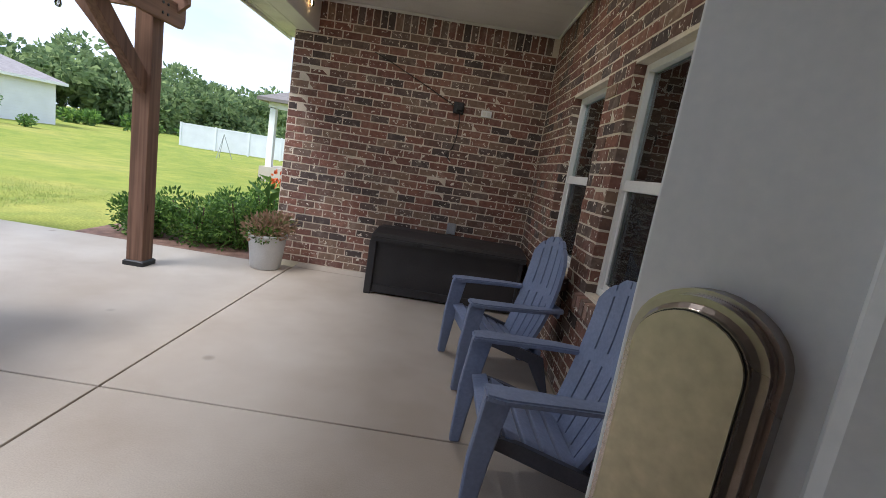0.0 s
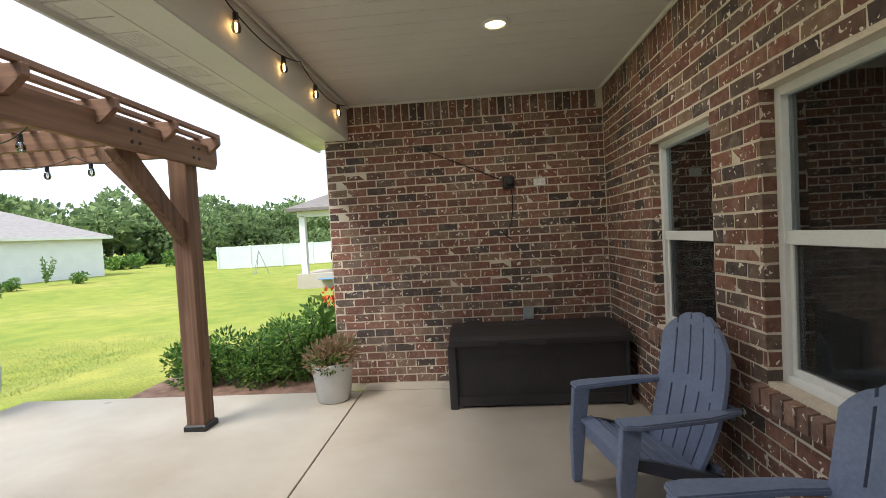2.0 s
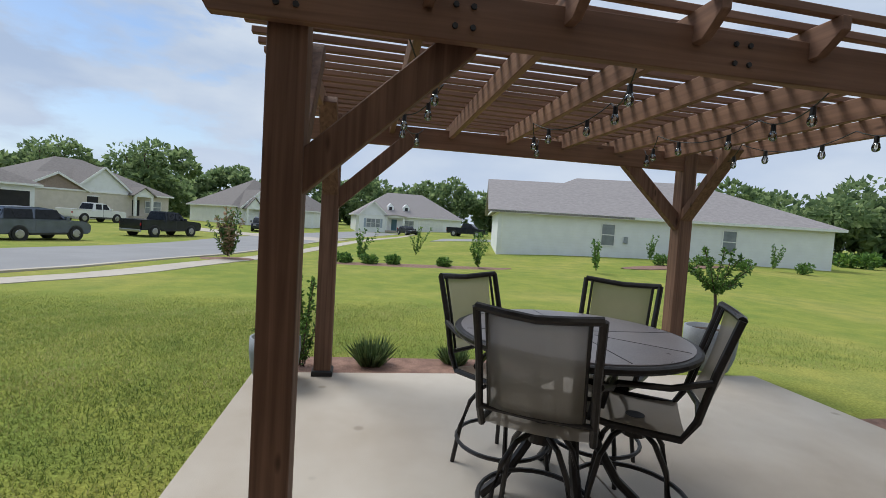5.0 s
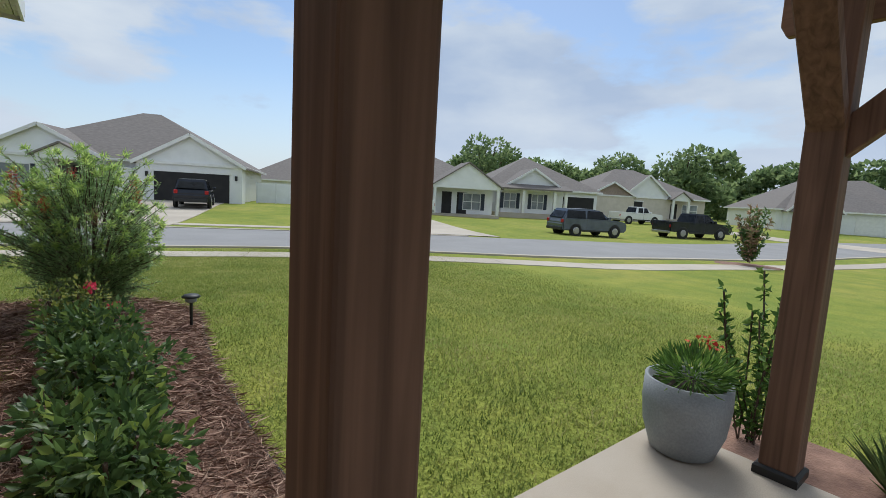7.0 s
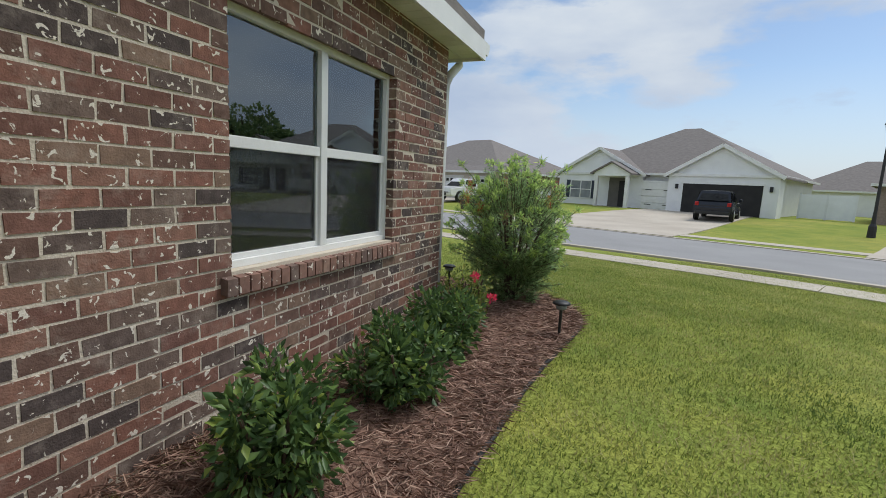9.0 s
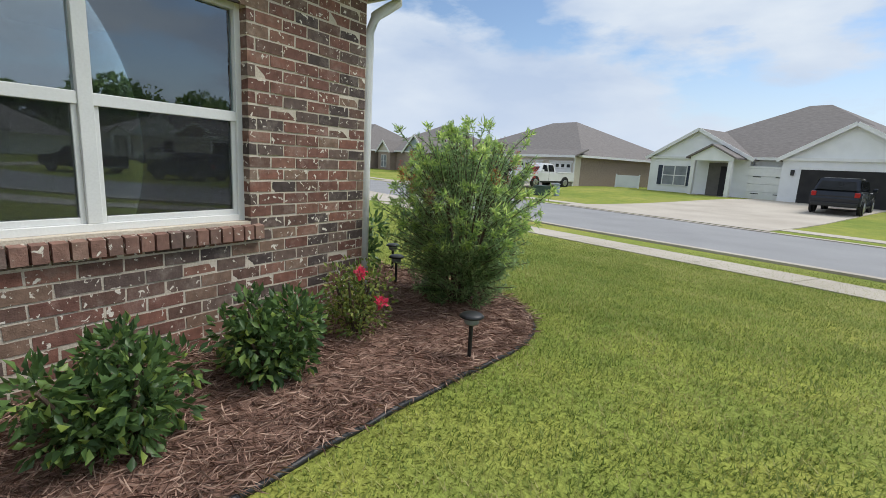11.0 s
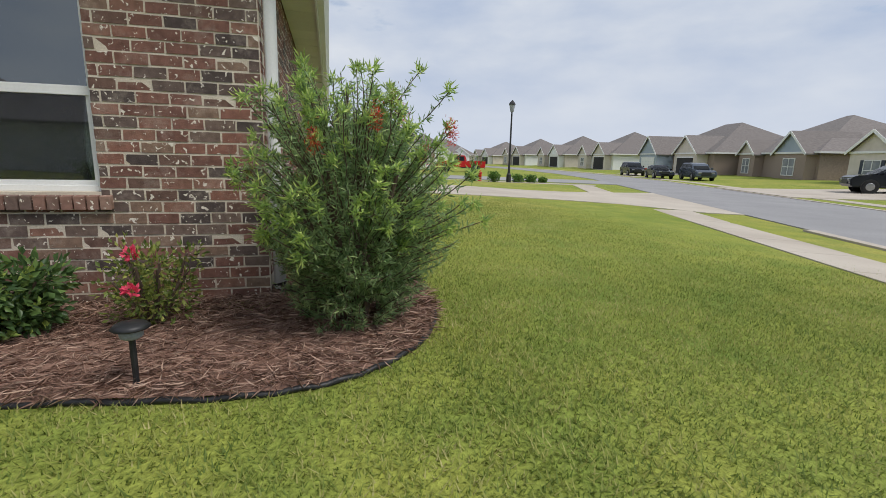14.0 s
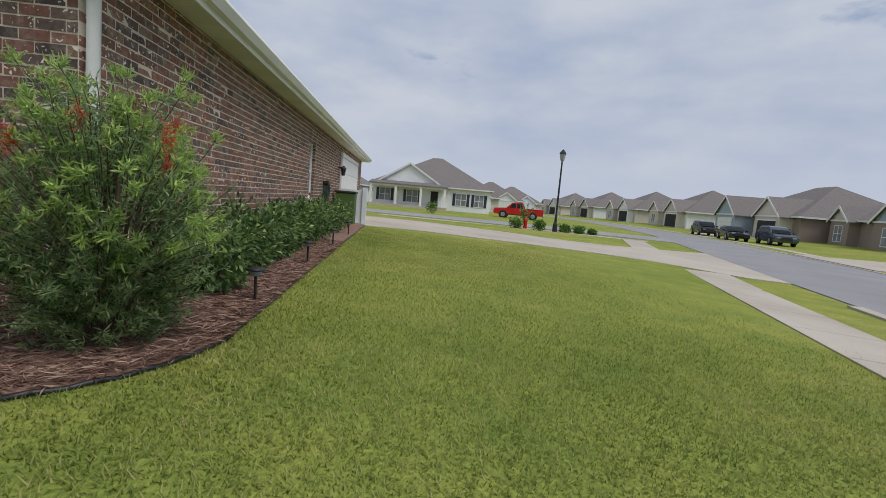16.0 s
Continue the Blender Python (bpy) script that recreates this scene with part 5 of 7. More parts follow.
first = None
for a, r, twist, dx, dy in ((-42, 0.37, 12, 0, 0), (48, 0.34, 10, 0, 0), (222, 0.42, -10, -0.035, 0.055), (134, 0.51, 0, 0, 0)):
    x, y = TX + r * math.cos(radians(a)) + dx, TY + r * math.sin(radians(a)) + dy
    m = pose(x, y, 0, 0, 0, a + 180 + twist)
    if first is None:
        first = bar_chair("bronze metal swivel bar chair with taupe sling seat")
        first.matrix_world = m
    else:
        copy_thing(first, m)


def round_pot(x, y, r, h, mat, label):
    p = thing("planter", label, "potted plant", x, y, 0)
    prof = [(r * 0.62, 0.0), (r * 0.74, 0.015), (r * 0.93, h * 0.35), (r, h * 0.7), (r * 0.985, h), (r * 0.9, h), (r * 0.89, h - 0.06)]
    part("pot", lathe(bmesh.new(), prof, 36), mat, p, smooth=True)
    part("soil", lathe(bmesh.new(), [(r * 0.89, h - 0.07), (r * 0.88, h - 0.05), (r * 0.2, h - 0.04)], 24), M_SOIL, p)
    return p


def sprigs(name, parent, rg, stems, leaf, width, mat, label=""):
    """Stems with leaves all along: (foot, tip, leaves)."""
    bm = bmesh.new()
    ps, ds = [], []
    for foot, tip, n in stems:
        foot, tip = np.array(foot, float), np.array(tip, float)
        mid = (foot + tip) / 2 + rg.normal(size=3) * 0.03
        line = [(1 - t) ** 2 * foot + 2 * t * (1 - t) * mid + t * t * tip for t in np.linspace(0, 1, 5)]
        if len(stems) <= 20:
            part("stem", tube(bmesh.new(), [tuple(q) for q in line], 0.005, 5), M_BARK, parent)
        else:
            tube(bm, [tuple(q) for q in line], 0.0028, 4)
        t = rg.uniform(0.12, 1.03, n)[:, None]
        ps.append((1 - t) ** 2 * foot + 2 * t * (1 - t) * mid + t * t * tip)
        ax = (tip - foot) / np.linalg.norm(tip - foot)
        ds.append(rg.normal(size=(n, 3)) + ax * 0.7)
    if len(stems) > 20:
        part("stem", bm, M_BARK, parent)
    ob = new(name, leaf_mesh(name, np.concatenate(ps), np.concatenate(ds), leaf, width, mat, rng=rg))
    ob.parent = parent
    return ob


rg = np.random.default_rng(11)
bp = round_pot(-5.73, -5.13, 0.21, 0.385, M_POTG, "round grey pot with low red flowering plant at the patio corner")
p, d = cloud(rg, 900, [(0, 0, 0.43), (0.08, 0.05, 0.46), (-0.08, 0.02, 0.42)], [(0.17, 0.17, 0.10)] * 3, 0.3)
ob = new("foliage", leaf_mesh("foliage", p, d + (0, 0, 0.6), 0.06, 0.012, M_LEAF, rng=rg))
ob.parent = bp
p, d = cloud(rg, 24, [(-0.12, -0.02, 0.56)], [(0.05, 0.1, 0.04)], 0.2)
ob = new("blossom", leaf_mesh("blossom", p, d, 0.03, 0.025, M_RED, rng=rg))
ob.parent = bp
dp2 = round_pot(-6.17, -0.60, 0.27, 0.47, M_POTG, "round grey pot with a small round-headed tree")
part("trunk", tube(bmesh.new(), [(0, 0, 0.4), (0.01, 0.02, 0.7), (-0.01, 0.01, 0.95)], 0.016, 7), M_BARK, dp2)
stems = [((0, 0, 0.85), (0.32 * math.cos(t), 0.32 * math.sin(t), 0.98 + 0.28 * rg.random()), 60) for t in np.linspace(0, 6.28, 15)] + [((0, 0, 0.9), (rg.normal() * 0.1, rg.normal() * 0.1, 1.32), 60) for k in range(4)]
sprigs("crown", dp2, rg, stems, 0.055, 0.028, M_LEAF)


def shrub(x, y, name, label, category, rg, r, h, n, leaf, width, mat, stems=14, z=None, group="", lift=0.35):
    z = gz(x, y) if z is None else z
    s = thing(name, label, category, x, y, z, group=group)
    bm = bmesh.new()
    cs, rs = [], []
    for k in range(stems):
        a = 2 * math.pi * k / stems + rg.uniform(-0.3, 0.3)
        q = r * rg.uniform(0.25, 0.8)
        tip = (q * math.cos(a), q * math.sin(a), h * rg.uniform(0.45, 0.85))
        tube(bm, [(q * 0.1 * math.cos(a), q * 0.1 * math.sin(a), -0.03), (q * 0.5 * math.cos(a), q * 0.5 * math.sin(a), h * 0.3), tip], 0.008, 5)
        cs.append(tip)
        rs.append((r * rg.uniform(0.26, 0.42), r * rg.uniform(0.26, 0.42), h * rg.uniform(0.16, 0.27)))
        cs.append((tip[0] * 0.8, tip[1] * 0.8, tip[2] * 0.5))
        rs.append((r * 0.34, r * 0.34, h * 0.22))
    part("stem", bm, M_BARK, s)
    p, d = cloud(rg, n, cs, rs, 0.35)
    p[:, 2] = np.maximum(p[:, 2], 0.01)
    ob = new("foliage", leaf_mesh("foliage", p, d + (0, 0, lift), leaf, width, mat, rng=rg))
    ob.parent = s
    return s


# hedge beside the porch corner
for k, (x, y, r, h) in enumerate(((-3.25, 0.35, 0.42, 0.72), (-3.75, 0.30, 0.42, 0.60), (-4.35, 0.32, 0.40, 0.52), (-3.05, 0.75, 0.45, 0.85), (-3.65, 0.85, 0.42, 0.62))):
    shrub(x, y, "hedge_shrub", "bright green leafy shrub in a mulch bed", "shrub", rg, r, h, 2600, 0.06, 0.03, M_LEAF, group="hedge by the porch")
canna = thing("canna_lily", "tall canna lily with an orange flower behind the hedge", "flower", -2.95, 0.5, -0.08)
sprigs("foliage", canna, rg, [((0, 0, 0), (0.1 * math.cos(t), 0.1 * math.sin(t), 0.8), 9) for t in (0, 2, 4)], 0.28, 0.09, M_LEAF)
p, d = cloud(rg, 60, [(0, 0, 0.95), (0.1, 0.08, 0.86)], [(0.06, 0.06, 0.07)] * 2, 0.2)
M_ORANGE = leaf_material("orange_petals", ((0.0, (0.70, 0.10, 0.03)), (1.0, (0.82, 0.22, 0.06))), 0.5, 0.3)
ob = new("blossom", leaf_mesh("blossom", p, d, 0.07, 0.04, M_ORANGE, rng=rg))
ob.parent = canna

# ---- planting bed ----
EDGE = [(-3.98, -5.45), (-3.99, -5.9), (-3.98, -6.4), (-4.00, -6.9), (-4.03, -7.6), (-4.11, -8.35), (-4.19, -8.95), (-4.17, -9.35), (-4.05, -9.65), (-3.80, -9.93), (-3.5, -10.1), (-3.1, -10.2), (-2.5, -10.19), (3, -10.12), (9, -10.05)]
INNER = [(HW - 0.002, min(y, -5.4)) if i < 8 else (x if i > 11 else HW + (0.05 * (i - 8)), -9.052) for i, (x, y) in enumerate(EDGE)]


def smooth_line(pts, per=6):
    out = []
    for i in range(len(pts) - 1):
        p0, p1, p2, p3 = (Vector(pts[max(0, min(len(pts) - 1, j))]) for j in (i - 1, i, i + 1, i + 2))
        for k in range(per):
            t = k / per
            out.append(0.5 * ((2 * p1) + (p2 - p0) * t + (2 * p0 - 5 * p1 + 4 * p2 - p3) * t * t + (3 * p1 - p0 - 3 * p2 + p3) * t ** 3))
    return out + [Vector(pts[-1])]


ed = smooth_line(EDGE)
inn = smooth_line(INNER)
bm = bmesh.new()
cols = []
for a, b in zip(ed, inn):
    row = []
    for k in range(9):
        q = a.lerp(b, k / 8)
        row.append(bm.verts.new((q.x, q.y, -0.075 + 0.06 * math.sin(math.pi * min(1, k / 8 + 0.12)) ** 0.7 + 0.015 * noise.noise((q.x * 3, q.y * 3, 0)))))
    cols.append(row)
for a, b in zip(cols, cols[1:]):
    for k in range(8):
        bm.faces.new((a[k], a[k + 1], b[k + 1], b[k]))
bmesh.ops.recalc_face_normals(bm, faces=bm.faces[:])
solid("planting_bed", bm, M_MULCH, "pine straw mulch bed along the house wall", "mulch bed", kind="structure", smooth=True)
bm = tube(bmesh.new(), [(p.x, p.y, -0.058 + 0.006 * math.sin(i * 1.7)) for i, p in enumerate(ed)], 0.016, 8)
solid("bed_edging", bm, M_BLACK, "black rolled plastic edging round the bed", "edging", kind="structure", smooth=True)


def in_bed(n, rg):
    i = rg.integers(0, len(ed) - 1, n)
    lens = np.array([(ed[k + 1] - ed[k]).length for k in range(len(ed) - 1)])
    i = rg.choice(len(lens), n, p=lens / lens.sum())
    t, s = rg.random(n), rg.random(n)
    e, f = np.array([tuple(v) for v in ed]), np.array([tuple(v) for v in inn])
    a = e[i] * (1 - t)[:, None] + e[i + 1] * t[:, None]
    b = f[i] * (1 - t)[:, None] + f[i + 1] * t[:, None]
    return a * (1 - s)[:, None] + b * s[:, None], s


q, s = in_bed(130000, rg)
q = q[q[:, 0] < 3]
s = rg.random(len(q))
pos = np.column_stack([q, np.full(len(q), -0.028) + rg.uniform(-0.012, 0.03, len(q))])
th = rg.uniform(0, 2 * np.pi, len(q))
dirs = np.column_stack([np.cos(th), np.sin(th), rg.uniform(-0.12, 0.18, len(q))])
tagged(new("pine_straw", leaf_mesh("pine_straw", pos, dirs, 0.10, 0.0022, M_NEEDLE, rng=rg)), "loose reddish-brown pine needles on the bed", "pine straw", kind="stuff")

# shrubs in the bed
for x, y, r, h in ((-3.35, -6.05, 0.28, 0.50), (-3.40, -6.95, 0.32, 0.46), (-3.34, -7.72, 0.30, 0.50)):
    shrub(x, y, "gardenia_shrub", "dark green glossy shrub in the pine straw bed", "shrub", rg, r, h, 1900, 0.058, 0.031, M_LEAFD, group="bed shrubs", z=-0.04, lift=0.0)
rose = shrub(-3.25, -8.45, "rose_bush", "small rose bush with bright pink blooms", "shrub", rg, 0.27, 0.52, 1300, 0.038, 0.02, M_ROSELEAF, z=-0.04)
for bx, by, bz in ((-0.10, 0.06, 0.47), (-0.25, 0.02, 0.30)):
    p, d = cloud(rg, 40, [(bx, by, bz)], [(0.028, 0.028, 0.02)], 0.1)
    ob = new("blossom", leaf_mesh("blossom", p, d + (0, 0, 0.4), 0.035, 0.028, M_PINK, rng=rg))
    ob.parent = rose
# bottlebrush: many upright branches with narrow leaves
bb = thing("bottlebrush_bush", "large feathery bottlebrush bush with red blooms by the house", "bush", -3.38, -9.62, -0.06)
stems, tips = [], []
for k in range(620):
    a, e = rg.uniform(0, 2 * math.pi), math.asin(rg.uniform(-0.95, 1.0))
    lump = 0.84 + 0.11 * math.sin(3 * a + 1.0 + 2 * e) + 0.10 * math.sin(5 * a + 4 * e) + rg.normal() * 0.09
    if k % 8 == 0 and e > -0.2:
        lump += 0.17
    tip = np.array((0.64 * lump * math.cos(e) * math.cos(a), 0.64 * lump * math.cos(e) * math.sin(a), 0.80 + 0.70 * lump * math.sin(e)))
    foot = tip * (0.55, 0.55, 0.72) + (0, 0, 0.04)
    stems.append((foot, tip, 36))
    tips.append(tip)
# lower skirt of leafy twigs
for k in range(260):
    a, z, q = rg.uniform(0, 2 * math.pi), rg.uniform(0.12, 0.75), rg.uniform(0.6, 1.0)
    q *= 0.36 + 0.30 * z
    tip = np.array((q * math.cos(a), q * math.sin(a), z))
    stems.append((tip * (0.6, 0.6, 1.0) + (0, 0, -0.10), tip, 32))
# slender leaders above the crown
for k in range(9):
    a, q = k * 2.4, 0.12 + 0.035 * k
    foot = np.array((q * math.cos(a), q * math.sin(a), 1.22))
    tip = foot + (0.22 * math.cos(a), 0.22 * math.sin(a), 0.24 + 0.07 * (k % 3) - 0.015 * k)
    stems.append((foot, tip, 44))
    tips.append(tip)
sprigs("foliage", bb, rg, stems, 0.052, 0.0085, M_BOTTLE)
tips = np.array(tips)
young = tips[(tips[:, 2] > 0.55) & (rg.random(len(tips)) < 0.55)]
tp = np.repeat(young, 30, axis=0)
td = rg.normal(size=tp.shape) + np.repeat((young - (0, 0, 0.6)) / 0.6, 30, axis=0) * 0.7
ob = new("foliage", leaf_mesh("foliage", tp + rg.normal(size=tp.shape) * 0.012, td, 0.056, 0.010, M_SHOOT, rng=rg))
ob.parent = bb
bm = bmesh.new()
for k in range(12):
    a = k * 0.55
    q = 0.36 if k % 2 else 0.2
    tube(bm, [(0.05 * math.cos(a), 0.05 * math.sin(a), -0.05), (0.45 * q * math.cos(a), 0.45 * q * math.sin(a), 0.4), (q * math.cos(a), q * math.sin(a), 0.98)], 0.012, 6)
part("trunk", bm, M_BARK, bb)
upper = tips[(tips[:, 2] > 0.85) & (tips[:, 2] < 1.45)]
for k in range(15):
    tip = upper[int(rg.integers(len(upper)))]
    p = tip[None, :] * (1.03, 1.03, 1.0) + rg.normal(size=(120, 3)) * (0.016, 0.016, 0.036)
    ob = new("blossom", leaf_mesh("blossom", p, rg.normal(size=(120, 3)), 0.03, 0.004, M_RED if k % 3 else M_SPENT, rng=rg))
    ob.parent = bb
# shrubs along the side wall
for k in range(12):
    x = -1.95 + 0.74 * k + 0.09 * ((k * 3) % 4)
    shrub(x, -9.55 + 0.05 * (k % 3), "foundation_shrub", "rounded green shrub along the brick side wall", "shrub", rg, 0.42 + 0.06 * ((k * 5) % 3), 0.70 + 0.08 * ((k * 7) % 3), 1700 if k < 6 else 900, 0.080, 0.040, M_LEAFM, group="side wall shrubs", lift=-0.05)


def path_light(x, y, tilt=0):
    p = thing("path_light", "black solar path light on a stake at the bed edge", "garden light", x, y, gz(x, y), group="path lights")
    part("stake", cone(bmesh.new(), (0, 0, -0.03), (0, 0, 0.285), 0.012, 0.014, 10), M_BLACK, p)
    part("lens", lathe(bmesh.new(), [(0.03, 0.265), (0.045, 0.275), (0.05, 0.315), (0.03, 0.32)], 16), M_POTG, p, "frosted grey lens", smooth=True)
    part("cap", lathe(bmesh.new(), [(0.072, 0.312), (0.078, 0.318), (0.06, 0.334), (0.02, 0.342)], 20), M_BLACK, p, smooth=True)
    return p


for x, y in ((-4.06, -8.63), (-2.2, -10.1), (0.1, -10.06), (2.4, -10.04), (4.9, -10.02), (-2.62, -9.65)):
    path_light(x, y)

# young shrubs and tufts by the patio corner
cm = thing("crape_myrtle", "young crape myrtle behind the grey pot", "shrub", -6.25, -4.98, gz(-6.25, -5))
sprigs("foliage", cm, rg, [((rg.normal() * 0.03, rg.normal() * 0.03, 0), (rg.uniform(-0.2, 0.2), rg.uniform(-0.2, 0.2), rg.uniform(0.6, 1.1)), 80) for k in range(11)], 0.05, 0.026, M_LEAF)
for gx, gy, gh in ((-6.3, -4.3, 0.30), (-6.38, -3.42, 0.22)):
    gt = thing("grass_tuft", "fine ornamental grass tuft beside the patio", "ornamental grass", gx, gy, gz(gx, gy), group="grass tufts")
    n = 420
    th = rg.uniform(0, 6.28, n)
    ob = new("foliage", leaf_mesh("foliage", np.column_stack([np.cos(th) * 0.06, np.sin(th) * 0.06, np.zeros(n)]), np.column_stack([np.cos(th) * 0.35, np.sin(th) * 0.35, np.full(n, 1.0)]) + rg.normal(size=(n, 3)) * 0.18, gh, 0.0022, M_TREE, fold=0.1, rng=rg))
    ob.parent = gt
bm = bmesh.new()
prism(bm, [(-6.55, -5.2), (-5.95, -5.2), (-5.95, -2.3), (-6.5, -2.3)], 2, -0.14, -0.035)
solid("planting_bed", bm, M_MULCH, "pine straw strip beside the patio edge", "mulch bed", kind="structure")
bm = prism(bmesh.new(), [(-4.9, -0.2), (HW, -0.2), (HW, 1.3), (-4.3, 1.25), (-4.9, 0.7)], 2, -0.14, -0.02)
solid("planting_bed", bm, M_MULCH, "pine straw bed under the hedge", "mulch bed", kind="structure")

# ---- neighbours ----


def gable(bm, x0, x1, y0, y1, z, rise, over=0.3, t=0.12):
    """A gabled roof with its ridge along y."""
    c = (x0 + x1) / 2
    a, b = x0 - over, x1 + over
    dz = rise * over / ((x1 - x0) / 2)
    prism(bm, [(a, z - dz), (c, z + rise), (b, z - dz), (b, z - dz + t), (c, z + rise + t), (a, z - dz + t)], 1, y0 - over, y1)
    return bm


def far_window(h, x, y, z0, w, hh, shut=None, nx=2):
    """A window on a front wall at depth y, with a frame, panes and optional shutters."""
    wo = part("window", boxed(x - w / 2, x + w / 2, y - 0.004, y, z0, z0 + hh), M_DARKIN, h)
    for a in ((x - w / 2 - 0.07, x - w / 2, z0 - 0.07, z0 + hh + 0.07), (x + w / 2, x + w / 2 + 0.07, z0 - 0.07, z0 + hh + 0.07), (x - w / 2, x + w / 2, z0 - 0.07, z0), (x - w / 2, x + w / 2, z0 + hh, z0 + hh + 0.07), (x - w / 2, x + w / 2, z0 + hh / 2 - 0.03, z0 + hh / 2 + 0.03)):
        part("window_frame", boxed(a[0], a[1], y - 0.06, y, a[2], a[3]), M_WHITE, wo)
    for k in range(1, nx):
        xx = x - w / 2 + w * k / nx
        part("mullion", boxed(xx - 0.04, xx + 0.04, y - 0.055, y - 0.005, z0, z0 + hh), M_WHITE, wo)
    part("pane", boxed(x - w / 2, x + w / 2, y - 0.03, y - 0.006, z0, z0 + hh), M_FARPANE, wo)
    if shut:
        for s in (-1, 1):
            xx = x + s * (w / 2 + 0.07 + 0.2)
            part("shutter", boxed(xx - 0.19, xx + 0.19, y - 0.05, y, z0 - 0.05, z0 + hh + 0.05), shut, wo)


def garage(h, x, y, w, zt, open_=False, lights=False, mat=None):
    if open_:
        # no real opening: a flat near-black panel stands in for the garage's inner shade
        part("garage_opening", boxed(x - w / 2, x + w / 2, y - 0.03, y + 0.02, 0.02, zt), M_DARKIN, h, "flat near-black panel painted as the shade inside an open garage")
    else:
        d = bmesh.new()
        for k in range(4):
            box(d, x - w / 2, x + w / 2, y - 0.05, y + 0.01, 0.03 + k * (zt - 0.03) / 4, 0.015 + (k + 1) * (zt - 0.03) / 4, bev=0.01)
        g = part("garage_door", d, mat or M_WHITE, h)
        if lights:
            n = int(w / 0.55)
            for k in range(n):
                xx = x - w / 2 + (k + 0.5) * w / n
                part("pane", boxed(xx - 0.17, xx + 0.17, y - 0.07, y - 0.04, zt - 0.42, zt - 0.15), M_CARGLASS, g)
    part("trim", boxed(x - w / 2 - 0.12, x + w / 2 + 0.12, y - 0.06, y, zt, zt + 0.14), M_WHITE, h)


def house(x, y, rz, w, d, label, wall, front, rise=3.4, eave=2.65, gables=(), garages=(), windows=(), porch=None, roof=None, z=None, door=M_DARKIN):
    """A one-storey house; its front looks along -y of its own frame.
    gables: (centre, width, depth forward, rise, wall material); garages: (x, width, depth forward, open, lights)."""
    h = thing("house", label, "house", x, y, (gz(x, y) if z is None else z), rz)
    part("wall", boxed(-w / 2, w / 2, 0, d, -0.8, eave), wall, h)
    part("roof", hip_roof(bmesh.new(), -w / 2, w / 2, 0, d, eave - 0.02, rise, 0.45), roof or M_SHINGLE, h)
    part("fascia", boxed(-w / 2 - 0.47, w / 2 + 0.47, -0.47, -0.45, eave - 0.08, eave + 0.1), M_WHITE, h)
    for s in (-1, 1):
        part("fascia", boxed(s * (w / 2 + 0.46) - 0.012, s * (w / 2 + 0.46) + 0.012, -0.46, d + 0.46, eave - 0.08, eave + 0.1), M_WHITE, h)
    for c, gw, fw, gr, gm in gables:
        if fw > 0.05:
            part("wall", boxed(c - gw / 2, c + gw / 2, -fw, 0.1, -0.8, eave), front or gm, h)
        part("gable_wall", prism(bmesh.new(), [(c - gw / 2, eave), (c + gw / 2, eave), (c, eave + gr)], 1, -fw + 0.002, 0.1), gm, h)
        part("roof", gable(bmesh.new(), c - gw / 2, c + gw / 2, -fw, min(d / 2, gw), eave, gr), roof or M_SHINGLE, h)
        for s in (-1, 1):
            dz = gr * 0.3 / (gw / 2)
            bm = beam_between(bmesh.new(), (c + s * (gw / 2 + 0.3), -fw - 0.31, eave - dz + 0.03), (c, -fw - 0.31, eave + gr + 0.03), 0.03, 0.24)
            part("bargeboard", bm, M_WHITE, h, "white bargeboard")
        part("trim", boxed(c - gw / 2 - 0.05, c + gw / 2 + 0.05, -fw - 0.12, -fw, eave - 0.12, eave + 0.06), M_WHITE, h)
    for gx, gw, fw, op, li in garages:
        garage(h, gx, -fw - 0.002, gw, 2.15, op, li)
    for wx, wz, ww, wh, fw, sh, nx in windows:
        far_window(h, wx, -fw - 0.002, wz, ww, wh, sh, nx)
    if porch:
        px, pw, pf, pr = porch
        part("porch_roof", gable(bmesh.new(), px - pw / 2, px + pw / 2, -pf, 1.0, eave, pr, 0.25), roof or M_SHINGLE, h)
        part("porch_gable", prism(bmesh.new(), [(px - pw / 2, eave - 0.25), (px + pw / 2, eave - 0.25), (px + pw / 2, eave), (px, eave + pr), (px - pw / 2, eave)], 1, -pf, -pf + 0.15), M_SIDING, h)
        for s in (-1, 1):
            part("porch_post", boxed(px + s * (pw / 2 - 0.2) - 0.14, px + s * (pw / 2 - 0.2) + 0.14, -pf, -pf + 0.28, 0, eave - 0.2, bev=0.02), M_WHITE, h)
        part("front_door", boxed(px - 0.5, px + 0.5, -0.06, 0, 0.05, 2.1), door, h, "dark front door")
        part("porch_floor", boxed(px - pw / 2, px + pw / 2, -pf, 0, -0.3, 0.06), M_WALK, h)
    return h


ROT = 157.2


def row_house(u, n, *a, **k):
    x, y = st(u, n)
    return house(x, y, k.pop("rz", ROT), *a, **k)


NAVY = grained("navy_shutters", (0.02, 0.03, 0.05), (0.03, 0.04, 0.07), 5, 0.6, 0.0)
